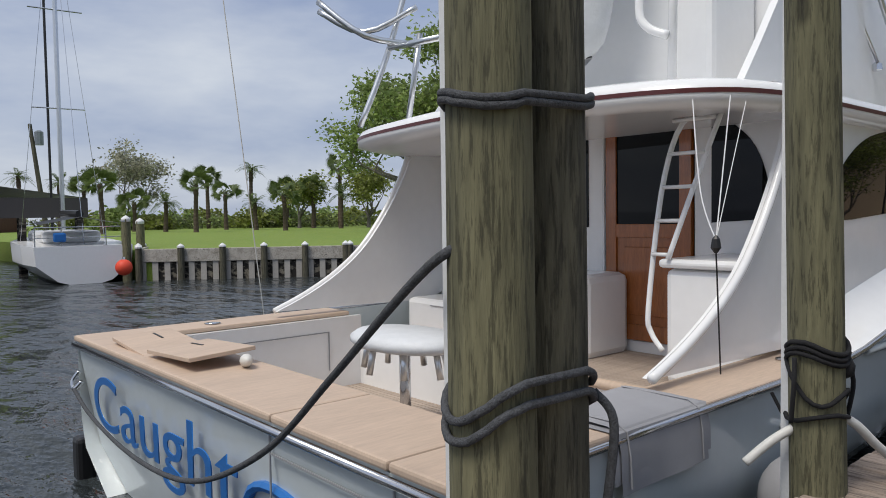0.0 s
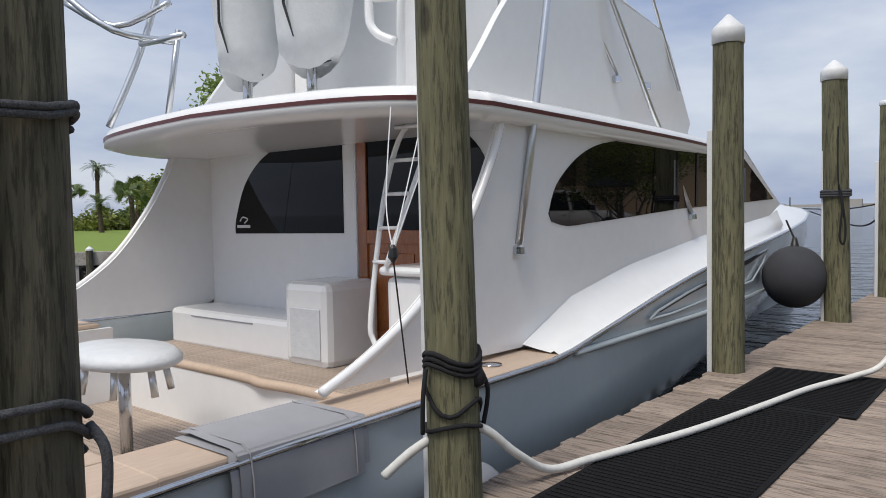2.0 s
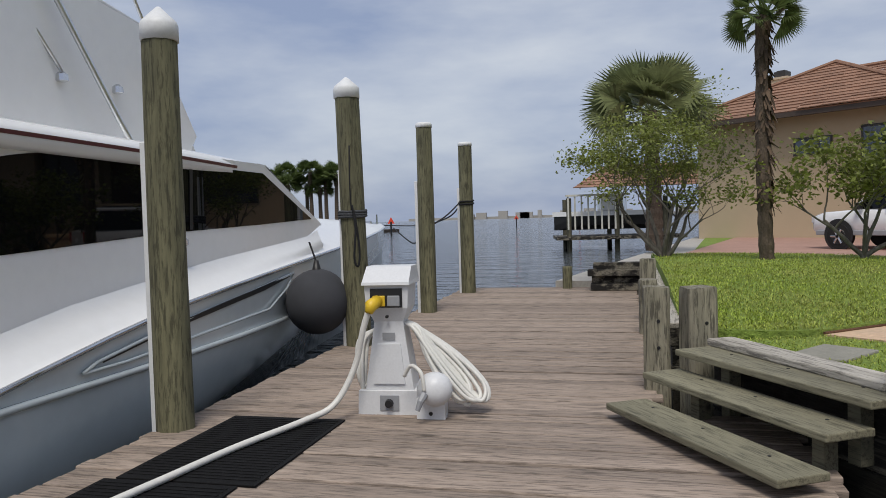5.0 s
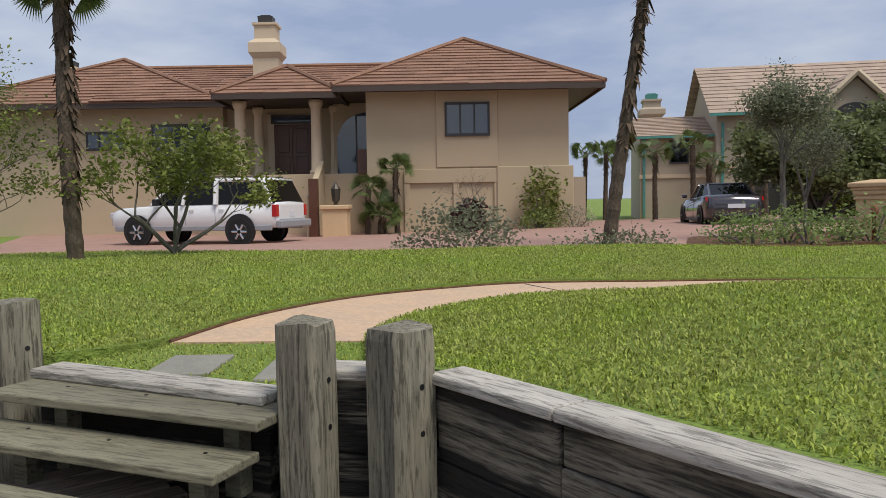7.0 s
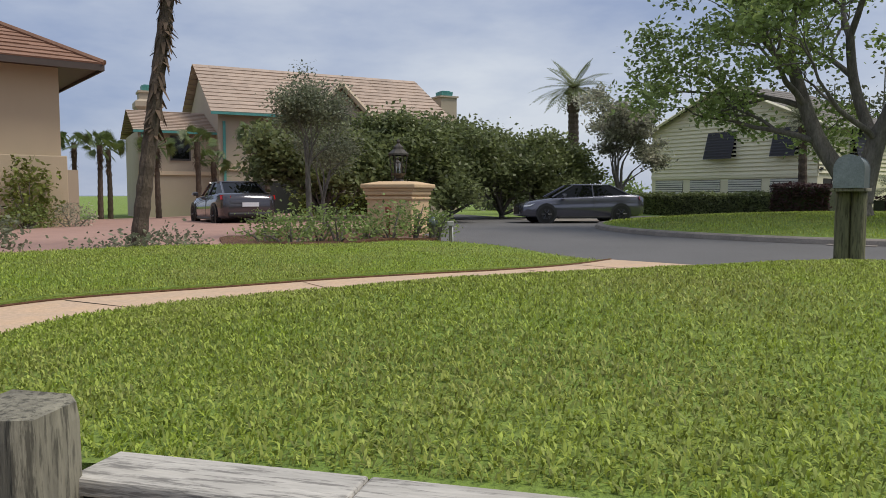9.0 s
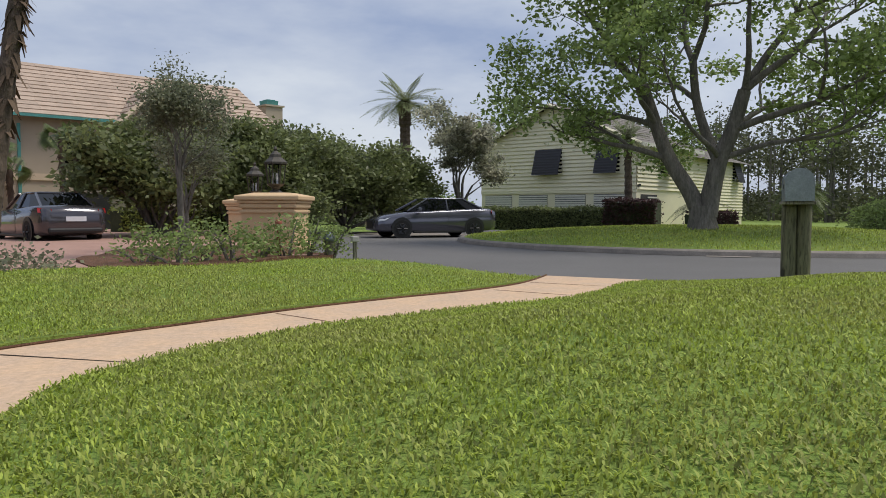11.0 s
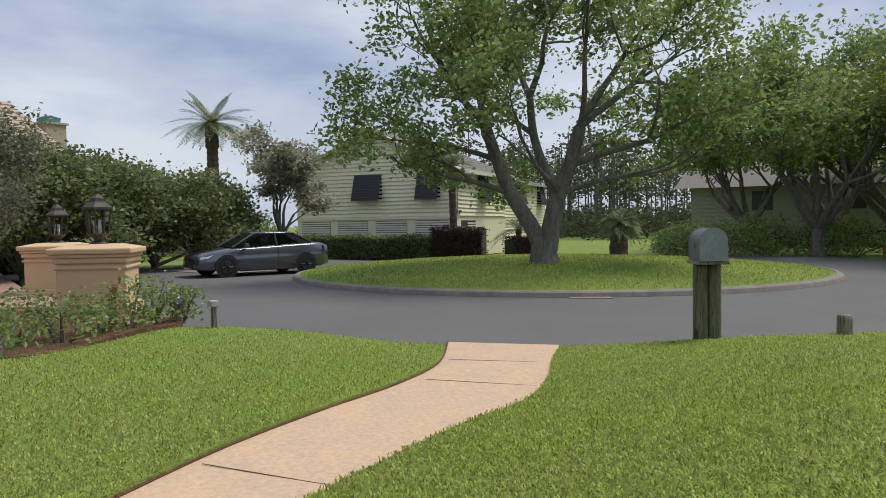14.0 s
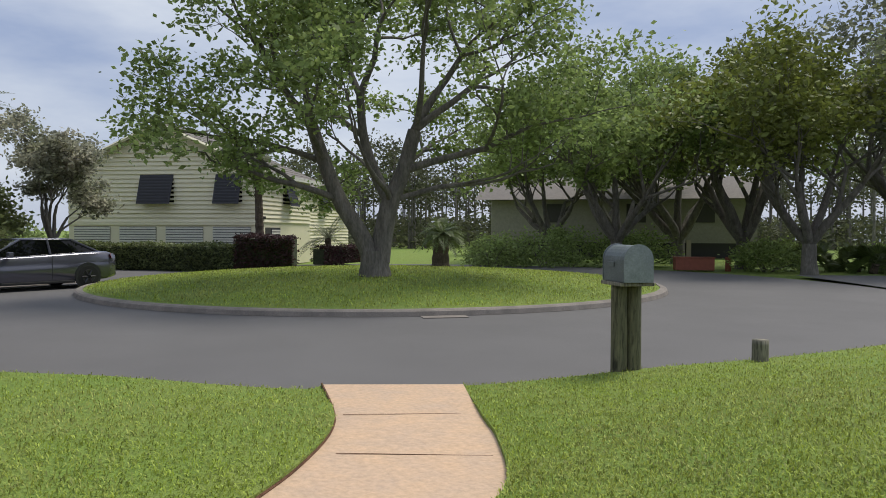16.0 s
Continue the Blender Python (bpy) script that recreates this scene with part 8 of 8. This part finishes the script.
tagged(jn, "dark expansion joint across the walkway", "joint", kind="structure")
for px, py, t in ((7.18, 4.77, 48), (9.4, 2.68, 55), (10.5, 2.1, 60)):
    j2 = part("walkway_joint", box(-0.56, -0.004, 0, 0.56, 0.004, 0.003), M["mulch"])
    j2.matrix_world = pose(px, py, path_z(px, py) + 0.001, 0, 0, t)
    tagged(j2, "shallow scored joint across the walkway", "joint", kind="structure")

# ---- across the water ----
park = part("park_lawn", sheet([(-28.6, 6.2), (-24.4, 12.2), (-18, 24), (-30, 46), (-110, 160), (-200, 120), (-160, 10), (-60, 5)], lambda x, y: 0.16, 20, 1.3), M["grass"])
tagged(park, "park lawn across the basin", "lawn", kind="structure")
bk = new("bulkhead")
tagged(bk, "timber bulkhead with white-capped posts across the basin", "bulkhead", kind="structure")
line = [(-31.0, 7.2), (-28.7, 6.1), (-24.4, 12.1), (-18, 23.9), (-30, 46)]
post_me = None
for (ax, ay), (bx_, by_) in zip(line, line[1:]):
    d = Vector((bx_ - ax, by_ - ay, 0))
    ang = math.degrees(math.atan2(d.y, d.x))
    o = part("waler", box(0, -0.12, -0.25, d.length, 0.0, 0.22, 0.02), M["beamcap"], bk)
    o.matrix_world = pose(ax, ay, 0, 0, 0, ang)
    o = part("sheeting", box(0, -0.02, -1.4, d.length, 0.04, -0.25), M["beam"], bk)
    o.matrix_world = pose(ax, ay, 0, 0, 0, ang)
    n = int(d.length / 0.42)
    for k in range(n):
        o = part("sheet_rib", box(k * 0.42, -0.08, -1.4, k * 0.42 + 0.2, -0.02, -0.25), M["concrete"], bk)
        o.matrix_world = pose(ax, ay, 0, 0, 0, ang)
    for k in range(int(d.length / 1.45) + 1):
        if post_me is None:
            b2 = lathe([(0.12, -1.5), (0.115, 0.30)], 10)
            post_me = bpy.data.meshes.new("post")
            b2.to_mesh(post_me)
            b2.free()
            post_me.materials.append(M["pile_dark"])
            b2 = lathe([(0.13, 0.26), (0.13, 0.31), (0.02, 0.40)], 10)
            cap_me = bpy.data.meshes.new("post_cap")
            b2.to_mesh(cap_me)
            b2.free()
            cap_me.materials.append(M["cap"])
        q = Vector((ax, ay, 0)) + d.normalized() * 1.45 * k
        for me in (post_me, cap_me):
            o = new("post" if me is post_me else "post_cap", me)
            o.parent = bk
            o.matrix_world = pose(q.x - 0.2 * math.sin(radians(ang)) * -1, q.y - 0.2 * math.cos(radians(ang)), 0)
for p, h in (((-28.9, 5.7), 1.3), ((-31.0, 6.9), 1.2)):
    piling(p, h, 0.15, int(h * 10), "tall mooring piling with white cap across the basin", cap=True)

sb = thing("sailing_yacht", "white sailing yacht moored stern-on with furled sails", "yacht", (-29.0, 4.35, -0.75), heading_deg(-0.97, 0.1))
part("hull", loft([[(x, w, 1.15 + 0.02 * x), (x, w * 0.97, 0.5), (x, w * 0.55, -0.05), (x, 0, -0.3), (x, -w * 0.55, -0.05), (x, -w * 0.97, 0.5), (x, -w, 1.15 + 0.02 * x)] for x, w in ((0, 1.55), (2, 1.75), (5, 1.8), (8, 1.2), (10.5, 0.05))], True, True), M["gelcoat"], sb, smooth=False)
part("coach_roof", box(2.5, -1.0, 1.2, 7, 1.0, 1.65, 0.15), M["gelcoat"], sb)
part("mast", tube([(4.6, 0, 1.2), (4.6, 0, 15)], 0.09, 8), M["alu"], sb)
part("mast", tube([(5.6, 0.25, 1.2), (5.6, 0.25, 16)], 0.05, 8), M["black"], sb, "dark furled headsail")
for z in (6.4, 10.2):
    part("spreader", tube([(4.6, -0.95, z), (4.6, 0.95, z)], 0.03, 6), M["alu"], sb)
part("boom", tube([(0.8, 0, 2.25), (4.5, 0, 2.3)], 0.14, 8), M["black"], sb)
part("canopy", loft([[(0.3, -1.3, 1.9), (0.3, 0, 2.15), (0.3, 1.3, 1.9)], [(2.6, -1.3, 1.95), (2.6, 0, 2.2), (2.6, 1.3, 1.95)]]), M["black"], sb)
for y in (-1.5, -0.7, 0.7, 1.5):
    part("stanchion", tube([(0.1, y, 1.1), (0.1, y, 1.8)], 0.02, 6), M["steel"], sb)
part("push_rail", tube([(0.1, -1.5, 1.8), (0.1, 1.5, 1.8)], 0.02, 6), M["steel"], sb)
part("push_rail", tube([(0.1, -1.5, 1.45), (0.1, 1.5, 1.45)], 0.015, 6), M["steel"], sb)
part("horseshoe_buoy", box(0.05, 0.55, 1.3, 0.2, 0.95, 1.62, 0.06), M["blue"], sb)
for y in (-1.5, 1.5):
    part("shroud", tube([(4.6, y, 1.2), (4.6, y * 0.62, 6.4), (4.6, 0, 14.6)], 0.012, 4), M["steel"], sb)
part("backstay", tube([(0.1, 0, 1.2), (4.6, 0, 14.8)], 0.012, 4), M["steel"], sb)
rbuoy = thing("mooring_buoy", "round red mooring buoy by the bulkhead", "buoy", (-28.0, 5.3, -0.35))
part("ball", lathe([(0.28 * math.sin(math.pi * k / 10) + 0.001, -0.28 * math.cos(math.pi * k / 10)) for k in range(11)], 14), M["orange"], rbuoy, smooth=True)
part("eye", lathe([(0.06, 0.26), (0.05, 0.34), (0.02, 0.36)], 8), M["steel"], rbuoy)
shed = thing("boat_shed", "open dark boat shed on posts over the water", "shed", (-41.5, -2.2, -0.9), 10)
part("roof", loft([[(-8, -7, 3.1), (-8, 0, 4.0), (-8, 7, 3.1)], [(8, -7, 3.1), (8, 0, 4.0), (8, 7, 3.1)]]), M["concrete"], shed)
part("fascia", box(7.9, -7, 2.3, 8.05, 7, 3.1), M["frame_dark"], shed)
part("back_wall", box(-8, -7, 0.6, -7.8, 7, 3.1), M["frame_dark"], shed)
for k in range(7):
    part("post", box(7.7, -6.9 + 2.25 * k, -1, 7.95, -6.65 + 2.25 * k, 2.4), M["beam"], shed)
tree("park_oak", "big leafy oak in the park across the basin", (-39, 29, 0.1), 2.0, 0.45, [(0.9, 0.1, 0.5, 1), (-0.9, 0.1, 0.5, 1), (0.2, -0.8, 0.7, 1), (0.1, 0.8, 0.8, 1), (0.0, 0.1, 1.4, 1.1), (-0.6, 0.5, 0.9, 1)], 4, 26, 0.6, 0.34, "oak_leaf", 201, length=3.7, group="park trees", shrink=0.75)
for k, (x, y, s) in enumerate(((-80, 22, 1.5), (-60, 38, 1.0), (-52, 46, 0.9), (-66, 34, 0.8))):
    tree("park_tree", "pale small-leaved tree in the park", (x, y, 0.1), 1.0, 0.18, [(0.6, 0.1, 0.8, s), (-0.6, 0.1, 0.8, s), (0.1, 0.6, 0.9, s), (0.0, 0.0, 1.4, s)], 3, 18, 0.6, 0.34, "mag_leaf" if k == 0 else "lime_leaf", 210 + k, length=2.0, group="park trees")
for k, (x, y, h) in enumerate(((-92, 15, 6), (-90, 21, 5), (-78, 30, 5.5), (-74, 33, 6.2), (-72, 36, 4), (-68, 40, 6.2), (-70, 38, 3.6), (-62, 48, 6), (-60, 51, 4.2), (-88, 18, 5.2))):
    palm("park_palm", "palm tree on the far park shore", (x, y, 0.1), h, 0.2, 26, 1.9, 220 + k, "fan" if k % 3 else "feather", group="palms in the park", thatch=False)
hd = thing("park_shrubs", "long low dark hedge along the park shore", "hedge", (0, 0, 0))
leaf_cloud("foliage", [(-95 + 40 * f + random.uniform(-1, 1), 14 + 40 * f + random.uniform(-1, 1), 0.2 + random.uniform(0, 1.0)) for f in [k / 300 for k in range(300)]], 12, 0.5, 0.4, M["dark_leaf"], hd, 7)
pv = thing("waterside_house", "low brown house on the far shore", "house", (-92, 8, 0.1), 40)
part("wall", box(-7, -3, 0, 7, 3, 2.6), M["wood_door"], pv)
part("roof", loft([[(-8, -4, 2.6), (-8, 0, 4.2), (-8, 4, 2.6)], [(8, -4, 2.6), (8, 0, 4.2), (8, 4, 2.6)]]), M["shingle"], pv)
for k in range(4):
    part("window", box(-6 + 3.2 * k, -3.06, 0.9, -4.4 + 3.2 * k, -3.0, 2.0), M["pane"], pv)
up_ = thing("utility_pole", "leaning utility pole with a transformer", "utility pole", (-52, 8.5, 0.0))
part("pole", tube([(0, 0, 0), (-0.8, -0.6, 7.2)], [0.16, 0.11], 8), M["pile_dark"], up_)
part("transformer", lathe([(0.25, 0), (0.25, 0.8), (0.1, 0.9)], 10, (-0.4, -0.2, 5.9)), M["galv"], up_)
bn = thing("park_bench", "dark park bench on the lawn across the basin", "bench", (-38, 25, 0.16), 50)
part("seat", box(-0.9, -0.25, 0.42, 0.9, 0.25, 0.47), M["frame_dark"], bn)
part("backrest", box(-0.9, 0.22, 0.55, 0.9, 0.28, 0.95), M["frame_dark"], bn)
for x in (-0.8, 0.7):
    part("leg", box(x, -0.22, 0, x + 0.1, 0.25, 0.42), M["frame_dark"], bn)

# open water: far palms, markers, lift and skyline
isl2 = part("far_point", sheet([(-74, 118), (-50, 122), (-46, 150), (-80, 160)], lambda x, y: -0.3, 30, 0.8), M["soil"])
tagged(isl2, "low spit of land under the far palms", "land", kind="structure")
for k in range(13):
    palm("shore_palm", "tall cabbage palm on the far point", (-71 + 1.75 * k + 0.5 * math.sin(k * 5), 126 + 3 * math.cos(k * 3), -0.3), 9.4 + 1.6 * math.sin(k * 2.3), 0.34, 60, 3.0, 300 + k, "fan", group="palms on the far point")
for x, y, s in ((-33.5, 105, 1.0), (-24, 170, 1.0), (-13.5, 235, 1.1)):
    cm = thing("channel_marker", "red triangular channel marker on a pole", "marker", (x, y, -0.9), group="channel markers")
    part("pole", tube([(0, 0, 0), (0, 0, 2.2 * s)], 0.14, 6), M["black"], cm)
    part("board", plate([(-0.55, 1.9 * s), (0.55, 1.9 * s), (0, 2.9 * s)], 0, 0.06), M["orange"], cm)
sky_ = part("far_shore", box(-700, 2400, -0.9, 500, 2460, 7, 0.0), M["concrete"])
tagged(sky_, "thin grey line of the far shore", "shore", kind="structure")
rs = random.Random(3)
for k in range(16):
    x = rs.uniform(-520, 320)
    w, h = rs.uniform(12, 40), rs.uniform(12, 26)
    o = part("far_building", box(x, 2380, -0.9, x + w, 2395, h), M["concrete"])
    tagged(o, "pale distant building on the far shore", "building", "far shore buildings")
lift = thing("boat_lift", "timber boat lift with a tiled roof at the seawall", "boat lift", (-0.5, 50, -0.9), 8)
for x in (-3.2, -0.2, 2.8):
    for y in (-2, 2):
        part("pile", tube([(x, y, -1), (x, y, 3.4)], 0.16, 8), M["pile_dark"], lift)
part("deck", box(-4, -2.6, 0.75, 4, 2.6, 0.95), M["beam"], lift)
for k in range(9):
    part("rail_post", box(-3.3 + 0.42 * k, -2.2, 1.4, -3.2 + 0.42 * k, -2.1, 3.6), M["lattice"], lift)
part("rail", box(-3.4, -2.25, 3.5, 0.6, -2.05, 3.62), M["lattice"], lift)
for s in (((-3.0, -3.2, 4.0), (7.5, -3.2, 4.0), (5.0, 0.5, 5.6), (-0.5, 0.5, 5.6)),):
    part("roof_slope", courses(*s, 9), M["roof"], lift)
lb = thing("lifted_motorboat", "white and black motorboat hoisted on the lift", "boat", (-0.9, 49.5, 0.35), 185)
part("hull", loft([[(x, w, 1.0), (x, w * 0.9, 0.4), (x, 0, 0.1), (x, -w * 0.9, 0.4), (x, -w, 1.0)] for x, w in ((-3, 1.1), (0, 1.2), (2, 0.9), (3.6, 0.05))], True, True), M["black"], lb)
part("topside", loft([[(x, w, 1.3), (x, w * 1.02, 1.0), (x, -w * 1.02, 1.0), (x, -w, 1.3)] for x, w in ((-3, 1.1), (0, 1.2), (2, 0.95), (3.7, 0.05))], True, True), M["gelcoat"], lb)
part("console", box(-0.8, -0.4, 1.3, 0.6, 0.4, 2.4, 0.1), M["gelcoat"], lb)
part("t_top", box(-1.4, -0.9, 2.9, 1.0, 0.9, 3.0, 0.04), M["gelcoat"], lb)
for x, y in ((-1, -0.7), (-1, 0.7), (0.7, -0.7), (0.7, 0.7)):
    part("t_top_leg", tube([(x, y, 1.2), (x, y, 2.9)], 0.03, 6), M["alu"], lb)
part("outboard", box(-3.9, -0.3, 0.5, -3.0, 0.3, 1.8, 0.12), M["black"], lb)

# trees along the far park shore
for k in range(9):
    a, d = radians(147 + 2.1 * k), 68 + 6 * math.sin(k * 2.1)
    palm("park_palm", "palm tree on the far park shore", (-1.6 + d * math.cos(a), -3 + d * math.sin(a), 0.1), 3.2 + 0.8 * math.sin(k * 1.7), 0.18, 24, 1.7, 520 + k, "feather" if k % 3 == 0 else "fan", group="palms in the park", thatch=False)
for k in range(11):
    a, d = radians(145.5 + 1.9 * k), 88 + 7 * math.sin(k * 1.3)
    blob("low_tree", "low rounded green shrub at the back of the park", (-1.6 + d * math.cos(a), -3 + d * math.sin(a), 0.1), 3.0, 3.0, 1.7 + 0.5 * math.sin(k * 2.2), 110, 0.55, "oak_leaf" if k % 2 else "lime_leaf", 540 + k, "tree", "trees at the back of the park")
